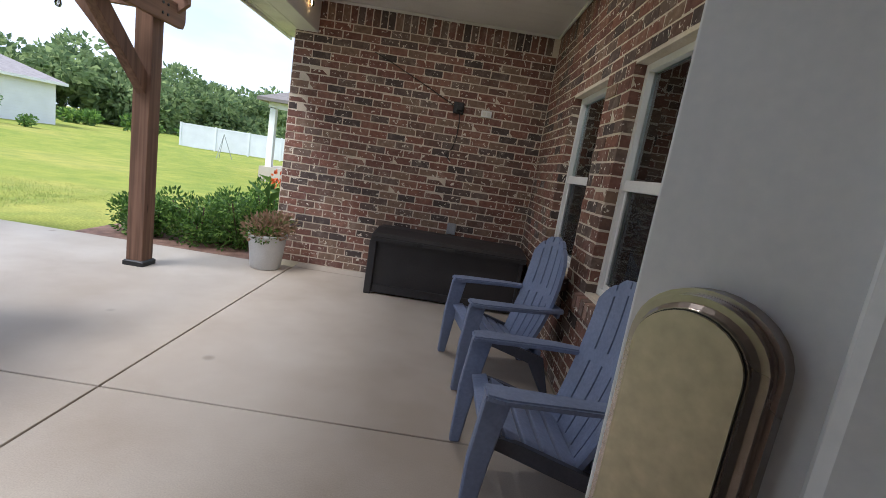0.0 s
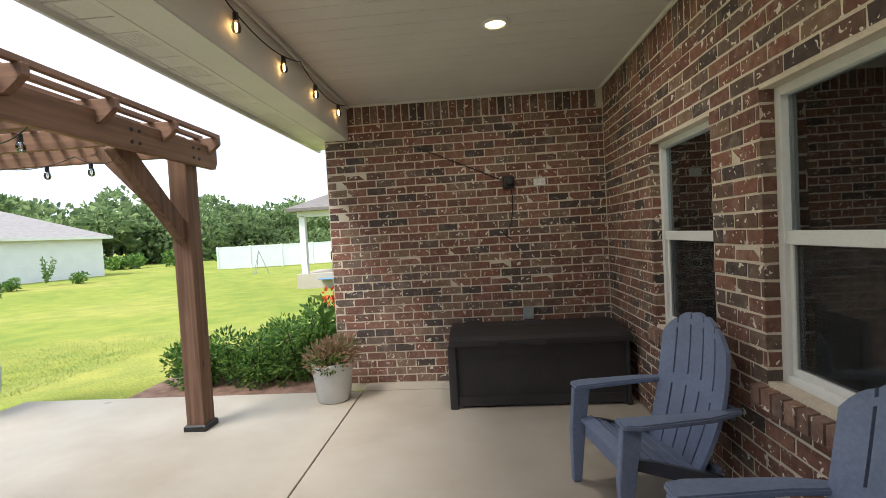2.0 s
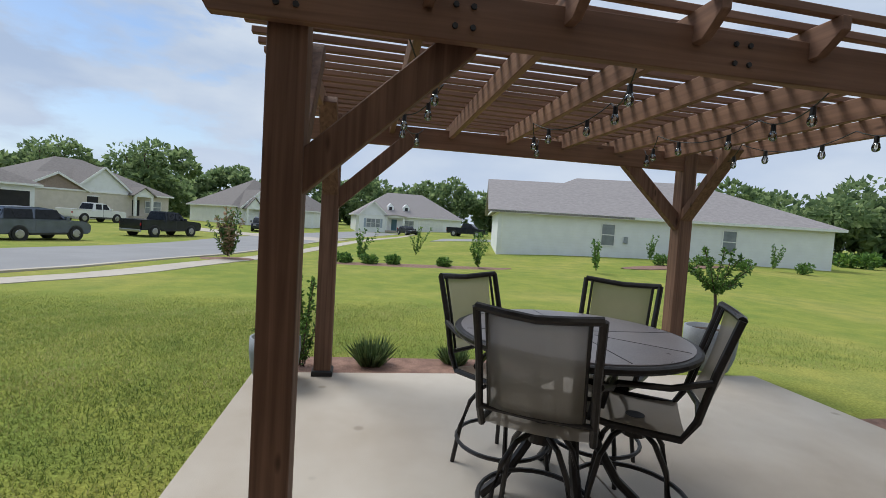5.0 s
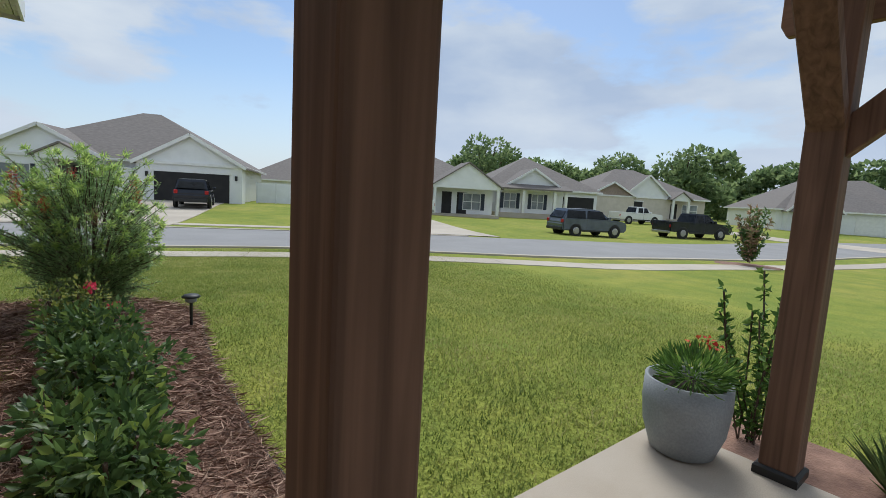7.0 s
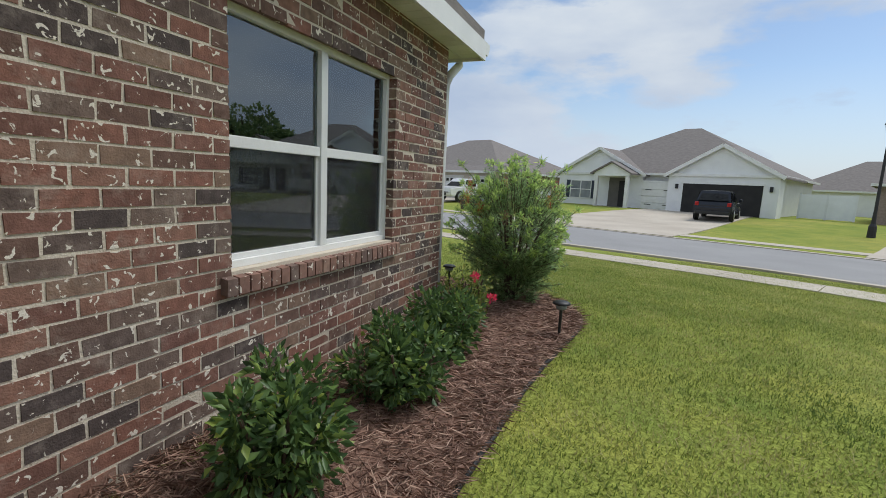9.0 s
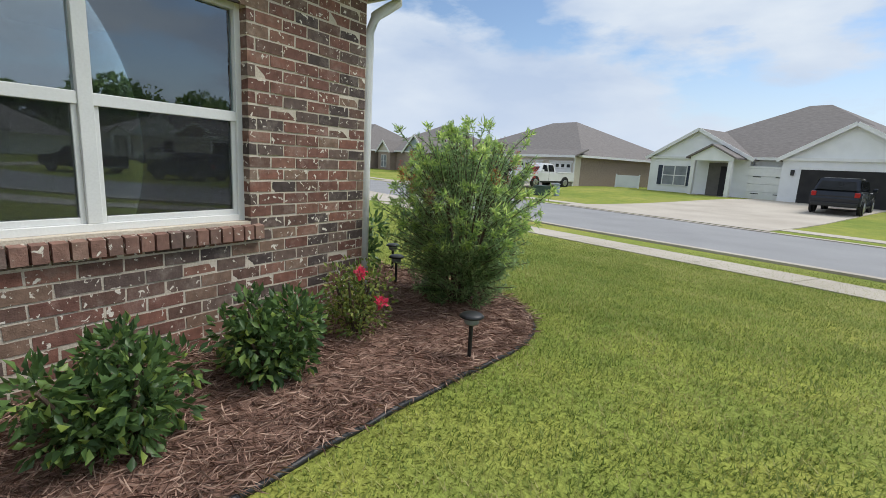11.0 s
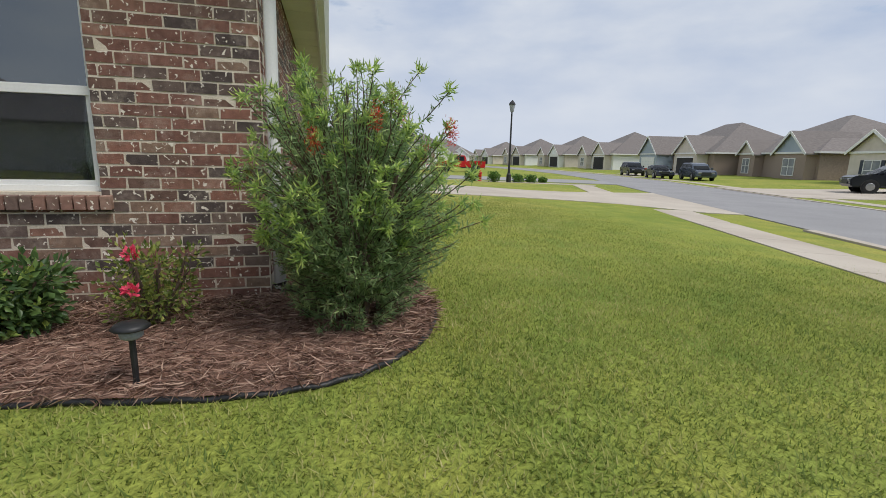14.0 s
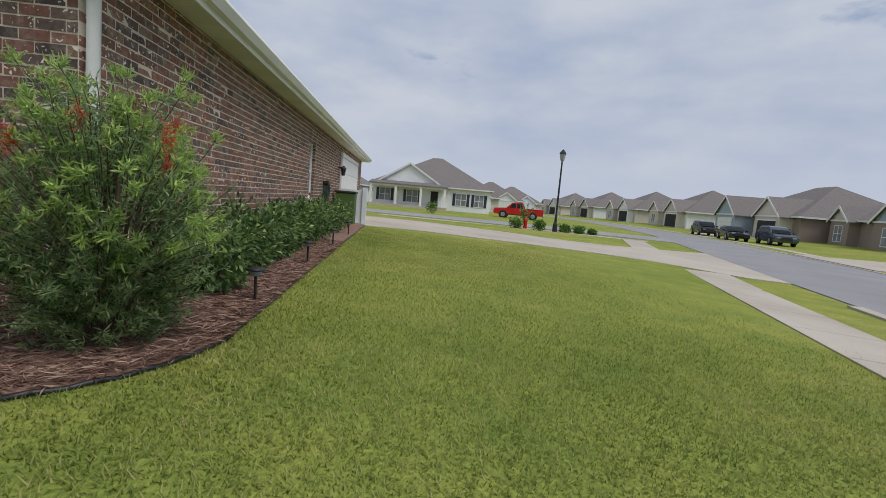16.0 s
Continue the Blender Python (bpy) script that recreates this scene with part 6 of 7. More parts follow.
# across the street; their own x runs against the street's length
h1 = row_house(12.3, 44.2, 16.4, 15, "white siding house with open garage and brown hip roof", M_SIDING, M_SIDING, rise=4.3, eave=2.8, z=-0.2, gables=((-4.5, 7.6, 0.5, 2.05, M_SIDING), (5.1, 6.9, 1.6, 2.0, M_SIDING)),
               garages=((5.2, 4.95, 1.6, True, False), (0.55, 2.5, 0.5, False, False)), windows=((-6.1, 0.65, 1.9, 1.45, 0.5, NAVY, 2),), porch=(-2.7, 3.0, 1.9, 0.8))
# flat dark panel on the wall paints the entry's shade
part("porch_recess", boxed(-3.5, -1.9, -0.53, -0.5, 0.02, 2.45), M_DIMPAINT, h1, "flat dark panel painted as the shaded entry recess")
part("front_door", boxed(-2.6, -1.95, -0.57, -0.53, 0.05, 2.2), M_DARKIN, h1, "dark front door")
for gx in (2.3, 8.15):
    part("wall_lantern", boxed(gx - 0.09, gx + 0.09, -1.78, -1.6, 1.75, 2.1, bev=0.03), M_BLACK, h1, "black wall lantern beside the garage")
for gx in (-0.15, 1.25):
    part("garage_hinge", boxed(gx - 0.25, gx + 0.25, -0.575, -0.55, 1.55, 1.6), M_BLACK, h1, "black strap hinge")
    part("garage_hinge", boxed(gx - 0.25, gx + 0.25, -0.575, -0.55, 0.4, 0.45), M_BLACK, h1, "black strap hinge")
h2n = row_house(-9.5, 47.5, 17.4, 15, "white and brick house with two white garage doors", M_FARBRICK, M_FARBRICK, rise=4.3, eave=2.68, z=-0.33, gables=((-2.4, 9.0, 0.8, 2.9, M_SIDING), (-0.9, 5.3, 1.5, 1.75, M_FARBRICK)),
                garages=((-5.4, 2.3, 0.8, False, False), (-1.2, 4.5, 1.5, False, False)), windows=((6.6, 0.5, 1.7, 1.5, 0.045, NAVY, 2),), porch=(5.6, 6.6, 1.6, 2.1))
part("front_door", boxed(3.6, 4.55, -0.09, -0.04, 0.05, 2.1), M_DARKIN, h2n, "dark front door")
part("wall", boxed(2.3, 8.75, -0.04, 0.02, -0.6, 2.6), M_SIDING, h2n, "white porch wall")
for gx in (-6.2, -4.6):
    part("garage_hinge", boxed(gx - 0.25, gx + 0.25, -0.875, -0.85, 1.55, 1.6), M_BLACK, h2n, "black strap hinge")
    part("garage_hinge", boxed(gx - 0.25, gx + 0.25, -0.875, -0.85, 0.4, 0.45), M_BLACK, h2n, "black strap hinge")
row_house(1.0, 74.0, 14, 12, "white house behind the first row", M_SIDING, M_SIDING, rise=3.6, windows=((-2.0, 0.8, 1.9, 1.3, 0, None, 2), (4.0, 0.8, 1.6, 1.3, 0, None, 2)))
row_house(-22, 84.0, 15, 13, "tan house behind the first row", M_TAN, M_TAN, rise=4.0, windows=((-3.5, 0.5, 1.6, 1.5, 0, None, 2), (3.5, 0.5, 1.6, 1.5, 0, None, 2)))
h3 = row_house(-26.8, 54.0, 14.0, 14, "white house with a columned porch and open garage across the street", M_SIDING, M_SIDING, rise=4.2, eave=2.75, z=-0.1, gables=((-1.6, 7.2, 1.8, 2.2, M_SIDING),),
               garages=((4.4, 4.4, 0.0, True, False),), windows=((-4.2, 0.55, 1.3, 1.6, 1.8, NAVY, 2), (-1.0, 0.55, 1.3, 1.6, 1.8, NAVY, 2)), rz=150)
for px in (-5.9, -3.0, 0.6, 1.9):
    part("porch_post", boxed(px - 0.16, px + 0.16, -3.0, -2.68, -0.3, 2.55, bev=0.02), M_WHITE, h3)
part("porch_roof", prism(bmesh.new(), [(-3.3, 2.6), (-1.7, 3.15), (-1.7, 3.27), (-3.3, 2.75)], 0, -6.3, 2.4), M_SHINGLE, h3)
part("porch_beam", boxed(-6.2, 2.3, -3.1, -2.6, 2.5, 2.66), M_WHITE, h3)
part("porch_floor", boxed(-6.2, 2.3, -3.1, -1.8, -0.6, 0.05), M_WALK, h3)
row_house(-45.0, 58.0, 17, 14, "tan and white house with open garage across the street", M_TAN, M_TAN, rise=4.0, eave=2.75, z=-0.1, gables=((-0.6, 7.0, 0.6, 2.9, M_SIDING), (-5.9, 6.2, 1.2, 1.7, M_FARBRICK)),
          garages=((-3.4, 4.4, 0.6, True, False),), windows=((6.2, 0.5, 2.2, 1.5, 0.0, None, 2),), porch=(3.8, 2.6, 1.6, 0.9), rz=150)
row_house(-64, 47.0, 14, 14, "pale house with a gabled entry across the street", M_SIDING, M_SIDING, rise=4.6, gables=((-3.2, 6, 1.0, 2.6, M_SIDING),),
          garages=((4.2, 4.4, 0.0, False, False),), windows=((-2.0, 0.5, 2.0, 1.5, 1.0, NAVY, 2),), porch=(-4.6, 2.4, 1.8, 1.4), rz=132)
h5 = row_house(33.6, 39.6, 18.4, 15, "tan house with two garage doors and brick side", M_FARBRICK, M_TAN, rise=3.75, eave=2.7, z=-0.38, gables=((-6.2, 5.2, 1.0, 1.6, M_TAN), (-0.6, 1.9, 0.5, 1.15, M_TAN)),
               garages=((2.9, 5.2, 0.85, False, True), (7.7, 2.5, 0.85, False, True)), windows=((-6.1, 0.5, 1.7, 1.5, 1.0, NAVY, 2),))
part("wall", boxed(-0.3, 9.19, -0.85, 0.02, -0.8, 2.68), M_TAN, h5, "tan garage front wall")
part("roof", prism(bmesh.new(), [(-1.32, 2.63), (0.3, 3.22), (0.3, 3.34), (-1.32, 2.76)], 0, -0.6, 9.64), M_SHINGLE, h5)
part("fascia", boxed(-0.6, 9.64, -1.36, -1.32, 2.56, 2.76), M_WHITE, h5)
part("downspout", boxed(9.22, 9.32, -0.95, -0.85, 0, 2.6), M_WHITE, h5)
row_house(54.3, 38.5, 15, 14, "brick house with a blue-grey gable and a small tan gable", M_FARBRICK, M_FARBRICK, rise=4.0, eave=2.7, z=-0.3, gables=((4.6, 5.0, 1.0, 2.0, M_GREYSID), (-3.4, 3.4, 1.0, 1.4, M_TAN)),
          windows=((4.6, 0.5, 1.8, 1.6, 1.0, None, 2), (-3.4, 0.5, 1.4, 1.6, 1.0, None, 2)), rz=ROT + 3)
row_house(69.0, 33.5, 18, 14, "tan and blue-grey house with two garages", M_FARBRICK, None, rise=4.2, eave=2.75, z=-0.3, gables=((4.6, 6.0, 1.4, 2.2, M_TAN), (-4.8, 6.2, 2.4, 2.5, M_GREYSID)),
          garages=((4.6, 4.2, 1.4, True, False), (-4.8, 4.6, 2.4, False, False)), windows=((0.4, 0.5, 1.6, 1.5, 0.0, None, 2),), rz=ROT + 8)
for k, (u, n) in enumerate(((90, 25.5), (107, 18.5), (124, 10), (141, 0.5))):
    row_house(u, n, 14.5, 14, "tan house with brown hip roof far down the street", M_TAN if k % 2 else M_SIDING, None, rise=4.2, gables=((3.9, 5.2, 1.2, 2.0, M_SIDING if k % 2 else M_TAN), (-4.3, 4.4, 1.0, 1.7, M_TAN)),
              garages=((3.9, 4.2, 1.2, True, False),), windows=((-4.3, 0.5, 1.6, 1.5, 1.0, None, 2),), rz=ROT + 14 + 4 * k)
# ahead at the end of the walk, across the side street
hh = house(58.2, -14.8, 262, 16.4, 15, "grey-white house with a long columned porch", M_SIDING, M_SIDING, rise=4.5, eave=2.8, z=-0.12, gables=((-3.1, 9.4, 0.3, 2.9, M_SIDING),),
           windows=((-6.4, 0.5, 1.5, 1.6, 0.3, NAVY, 2), (-2.6, 0.5, 1.5, 1.6, 0.3, NAVY, 2), (4.2, 0.5, 1.4, 1.6, 0, NAVY, 2), (6.7, 0.5, 1.2, 1.6, 0, NAVY, 2)))
part("porch_roof", prism(bmesh.new(), [(-2.5, 2.62), (-0.3, 3.1), (-0.3, 3.22), (-2.5, 2.8)], 0, -8.3, 2.4), M_SHINGLE, hh)
part("porch_beam", boxed(-8.2, 2.3, -2.4, -2.1, 2.45, 2.68), M_WHITE, hh)
for px in (-8.0, -4.6, -1.2, 2.0):
    part("porch_post", boxed(px - 0.15, px + 0.15, -2.4, -2.1, -0.2, 2.5, bev=0.02), M_WHITE, hh)
part("front_door", boxed(0.0, 1.0, -0.38, -0.3, 0.05, 2.15), M_DARKIN, hh, "dark front door")
part("porch_floor", boxed(-8.2, 2.3, -2.5, 0, -0.6, 0.05), M_WALK, hh)
for k in range(3):
    house(84 + 16 * k, -22 - 9 * k, 262, 15, 14, "tan house with brown hip roof far away", M_TAN, None, rise=4.2, gables=((3.5, 5, 1.0, 1.8, M_SIDING),), garages=((3.5, 4.2, 1.0, False, False),), windows=((-3.5, 0.5, 1.6, 1.5, 0, None, 2),))
house(62, 4, 262, 16, 14, "white house with brown roof across the side street", M_SIDING, None, rise=4.2, gables=((3.0, 5.5, 1.0, 1.9, M_SIDING),), windows=((-3.5, 0.5, 1.6, 1.5, 0, NAVY, 2),))


def panel_fence(label, u0, n0, u1, n1, count, h):
    """White vinyl panels between posts, by street places."""
    (xa, ya), (xb, yb) = st(u0, n0), st(u1, n1)
    f = thing("vinyl_fence", label, "fence", xa, ya, gz(xa, ya), math.degrees(math.atan2(yb - ya, xb - xa)))
    ln = math.hypot(xb - xa, yb - ya) / count
    for k in range(count):
        part("panel", boxed(k * ln + 0.06, (k + 1) * ln - 0.06, -0.02, 0.02, 0.04, h), M_FENCE, f)
        part("post", boxed(k * ln - 0.06, k * ln + 0.06, -0.06, 0.06, 0, h + 0.08), M_FENCE, f)
    part("post", boxed(count * ln - 0.06, count * ln + 0.06, -0.06, 0.06, 0, h + 0.08), M_FENCE, f)
    return f


panel_fence("white vinyl screen fence beside the open-garage house", 3.2, 47.0, 0.2, 47.0, 2, 1.7)
panel_fence("short white screen panel beside the brick house wall", 23.6, 43.5, 22.0, 44.5, 1, 1.1)
# long white house beyond the lawn; its back wall looks at the patio
NH = house(-30.3, 15.45, 76.4, 22.3, 13, "long white siding house with hip roof beyond the lawn", M_SIDING, None, rise=3.2, eave=2.66, roof=M_PALEROOF,
           windows=((-3.58, 0.76, 0.85, 1.42, 0, None, 1), (4.46, 0.78, 0.85, 1.42, 0, None, 1)), z=-0.12)
part("roof", prism(bmesh.new(), [(-0.47, 2.6), (6.4, 5.36), (13.4, 2.6), (13.4, 2.72), (6.4, 5.5), (-0.47, 2.75)], 0, -11.9, -2.0), M_PALEROOF, NH)
part("gable_wall", prism(bmesh.new(), [(0.0, 2.6), (13.0, 2.6), (6.4, 5.35)], 0, -11.2, -11.0), M_SIDING, NH)
for s in range(13):
    part("clapboard_shadow", boxed(-11.15, 11.15, -0.006, 0.001, 0.15 + 0.2 * s, 0.156 + 0.2 * s), M_TRIM, NH)
part("meter_box", boxed(-2.5, -2.25, -0.14, 0, 0.95, 1.4, bev=0.02), M_POTG, NH)
part("downspout", boxed(-10.9, -10.8, -0.08, 0, 0, 2.7), M_WHITE, NH)
ac = thing("air_conditioner", "grey outdoor air conditioning unit against the white house", "air conditioner", -28.9, 15.9, gz(-28.9, 15.9), 76.4)
part("casing", boxed(-0.4, 0.4, -0.4, 0.4, 0, 0.75, bev=0.03), M_POTG, ac)
part("grille", lathe(bmesh.new(), [(0.34, 0.75), (0.33, 0.77), (0.05, 0.775)], 20), M_BLACK, ac)
# white house with dormers farther down the side street, and its neighbour
dm = house(-88, 3.5, 96, 20, 13, "white house with two dormers and blue door far away", M_SIDING, None, rise=4.6, gables=((-7.0, 5.2, 1.2, 2.4, M_SIDING),), garages=((4.0, 4.8, 0.0, False, False),),
           windows=((-7.0, 0.5, 2.4, 1.5, 1.2, M_GREYSID, 3), (-0.2, 0.5, 1.8, 1.5, 0, None, 2)), porch=(-3.0, 3.6, 1.4, 0.2), door=M_TEAL, z=-0.5, roof=M_PALEROOF)
for xx in (-3.6, -0.6):
    part("dormer", prism(bmesh.new(), [(xx - 0.6, 3.6), (xx + 0.6, 3.6), (xx + 0.6, 4.5), (xx, 5.1), (xx - 0.6, 4.5)], 1, 1.2, 3.5), M_SIDING, dm)
    part("dormer_pane", boxed(xx - 0.28, xx + 0.28, 1.17, 1.2, 3.75, 4.45), M_CARGLASS, dm)
house(-84, -22, 78, 17, 13, "white house with gabled porch far away", M_SIDING, None, rise=4.6, gables=((-3.2, 5.5, 1.2, 2.4, M_SIDING),), garages=((4.5, 4.8, 0.0, False, False),), windows=((-3.0, 0.5, 1.8, 1.4, 1.2, None, 2),), porch=(-4.6, 2.4, 2.0, 0.9), z=-0.6)
house(-118, 10, 96, 18, 13, "white house with hip roof far away", M_SIDING, None, rise=4.4, gables=((3, 5, 1.0, 2.0, M_SIDING),), z=-0.6)
# porch of the next house, beyond the brick wall
h2 = house(-3.9, 16.4, 0, 7.2, 10, "blue-grey house with a white-posted porch behind the brick wall", M_GREYSID, None, rise=2.9, eave=2.6, windows=((-1.2, 0.6, 0.9, 1.4, 0, None, 1),), z=0.12)
part("porch_roof", hip_roof(bmesh.new(), -4.6, 2.2, -2.6, 4.5, 2.58, 1.7, 0.35), M_SHINGLE, h2)
part("porch_beam", boxed(-4.6, 2.2, -2.6, -2.4, 2.35, 2.6), M_WHITE, h2)
part("porch_post", boxed(-4.55, -4.3, -2.6, -2.35, 0.0, 2.4, bev=0.02), M_WHITE, h2)
part("porch_post", boxed(-0.4, -0.15, -2.6, -2.35, 0.0, 2.4, bev=0.02), M_WHITE, h2)
part("porch_floor", boxed(-4.7, 2.2, -2.8, 0, -0.9, 0.03), M_WALK, h2)
M_MAT = grained("blue_mat", (0.08, 0.22, 0.45), (0.12, 0.28, 0.55), 5, 0.7, 0.1)
part("battens", boxed(-3.6, -3.56, -0.03, 0, 0, 2.6), M_GREYSID, h2)
rug = solid("porch_rug", boxed(-7.6, -5.0, 13.2, 15.0, -0.068, -0.055), M_MAT, "blue outdoor rug on the neighbour's porch", "rug")
gr = thing("barbecue_grill", "black barbecue grill on the neighbour's porch", "grill", -6.9, 14.6, -0.07)
part("firebox", boxed(-0.5, 0.5, -0.25, 0.25, 0.7, 1.1, bev=0.06), M_BLACK, gr)
part("cart", boxed(-0.45, 0.45, -0.22, 0.22, 0.05, 0.7), M_BLACK, gr)
fen = thing("vinyl_fence", "white vinyl privacy fence along the far lawn", "fence", -21.6, 30.3, -0.42, math.degrees(math.atan2(5.0, 16.5)))
for k in range(8):
    part("panel", boxed(k * 2.4 + 0.06, k * 2.4 + 2.34, -0.02, 0.02, 0.06, 1.75), M_FENCE, fen)
    part("post", boxed(k * 2.4 - 0.06, k * 2.4 + 0.06, -0.06, 0.06, 0, 1.85), M_FENCE, fen)
    part("rail", boxed(k * 2.4 + 0.06, k * 2.4 + 2.34, -0.035, 0.035, 1.70, 1.80), M_FENCE, fen)
tri = thing("tripod_stand", "spindly metal tripod on the far lawn", "tripod", -15.2, 24.0, -0.44)
for a in (0.3, 2.4, 4.5):
    part("leg", tube(bmesh.new(), [(0, 0, 1.5), (0.55 * math.cos(a), 0.55 * math.sin(a), 0)], 0.02, 5), M_POTG, tri)

# ---- street furniture ----


def street_lamp(x, y, h=5.2):
    s = thing("street_lamp", "black fluted lamp post with a lantern head", "street lamp", x, y, gz(x, y), group="street lamps")
    part("pole", lathe(bmesh.new(), [(0.16, 0), (0.15, 0.5), (0.09, 0.62), (0.065, 1.2), (0.05, h - 0.75)], 12), M_BLACK, s)
    part("lantern", lathe(bmesh.new(), [(0.08, h - 0.75), (0.13, h - 0.66), (0.2, h - 0.3), (0.16, h - 0.28)], 8), M_POTG, s, "frosted grey lantern glass")
    part("cap", lathe(bmesh.new(), [(0.23, h - 0.29), (0.2, h - 0.2), (0.08, h - 0.06), (0.02, h)], 8), M_BLACK, s)
    return s


street_lamp(-14.4, -30.9)
street_lamp(22.5, -20.9)
ub = thing("utility_box", "dark green metal utility box on the verge", "utility box", 5.8, -34.3, gz(5.8, -34.3), ROT)
part("cabinet", boxed(-0.45, 0.45, -0.35, 0.35, 0.0, 0.55, bev=0.03), M_TEALG, ub)
part("lid", boxed(-0.47, 0.47, -0.37, 0.37, 0.55, 0.62, bev=0.03), M_TEALG, ub)
pd = thing("cable_pedestal", "pale green cable pedestal beside the utility box", "pedestal", 4.9, -34.6, gz(4.9, -34.6), ROT)
part("post", boxed(-0.13, 0.13, -0.13, 0.13, 0, 0.7, bev=0.03), M_GREYSID, pd)
part("cap", boxed(-0.15, 0.15, -0.15, 0.15, 0.7, 0.78, bev=0.03), M_GREYSID, pd)
hyd = thing("fire_hydrant", "red fire hydrant beside the side street", "hydrant", 23.4, -19.2, gz(23.4, -19.2))
part("barrel", lathe(bmesh.new(), [(0.17, 0), (0.13, 0.06), (0.12, 0.5), (0.15, 0.52), (0.13, 0.62), (0.04, 0.72)], 12), M_CARR, hyd)
part("nozzle", cone(bmesh.new(), (-0.2, 0, 0.4), (0.2, 0, 0.4), 0.06, 0.06, 10), M_CARR, hyd)
bin_ = thing("wheelie_bin", "dark green wheeled bin against the side wall", "bin", 8.6, -9.45, -0.08)
part("body", boxed(-0.28, 0.28, -0.3, 0.3, 0.03, 1.0, bev=0.03), M_LEAFD, bin_)
part("lid", boxed(-0.3, 0.3, -0.33, 0.33, 1.0, 1.07, bev=0.02), M_BLACK, bin_)
scr = thing("screen_fence", "short white vinyl screen fence by the side wall", "fence", 9.25, -9.6, -0.1)
part("panel", boxed(-0.02, 0.02, -0.3, 0.45, 0.05, 1.15), M_FENCE, scr)
part("post", boxed(-0.07, 0.07, -0.44, -0.3, 0, 1.25), M_FENCE, scr)
hose = thing("hose_reel", "coiled dark green hose hung on the brick side wall", "hose", 6.8, -9.05, 0.95)
part("bracket", boxed(-0.16, 0.16, -0.16, 0.0, 0.16, 0.26, bev=0.02), M_BLACK, hose)
for q in range(5):
    part("coil", tube(bmesh.new(), [((0.17 + 0.012 * (q % 3)) * math.sin(t), -0.035 - 0.026 * q, (0.27 + 0.014 * (q % 2)) * math.cos(t) - 0.06) for t in (2 * math.pi * i / 24 for i in range(24))], 0.012, 6, True), M_TEALG, hose)
wl2 = thing("wall_lantern", "black lantern on the brick side wall", "wall lamp", 9.4, -9.05, 1.6)
gd = thing("garage_door", "white panelled garage door in the brick side wall", "garage door", 12.3, -9.05, 0, kind="structure")
for k in range(4):
    part("panel", boxed(-2.4, 2.4, -0.06, -0.006, 0.0 + 0.53 * k, 0.52 + 0.53 * k, bev=0.012), M_WHITE, gd)
for a in ((-2.55, -2.41, 0, 2.26), (2.41, 2.55, 0, 2.26), (-2.4, 2.4, 2.125, 2.26)):
    part("trim", boxed(a[0], a[1], -0.07, -0.006, a[2], a[3], bev=0.004), M_TRIM, gd)
part("bracket", boxed(-0.04, 0.04, -0.12, 0, 0.1, 0.16), M_BLACK, wl2)
part("lantern", lathe(bmesh.new(), [(0.05, -0.12), (0.09, 0.1), (0.1, 0.11), (0.02, 0.2)], 8, 0, -0.16), M_BLACK, wl2)

# ---- vehicles ----


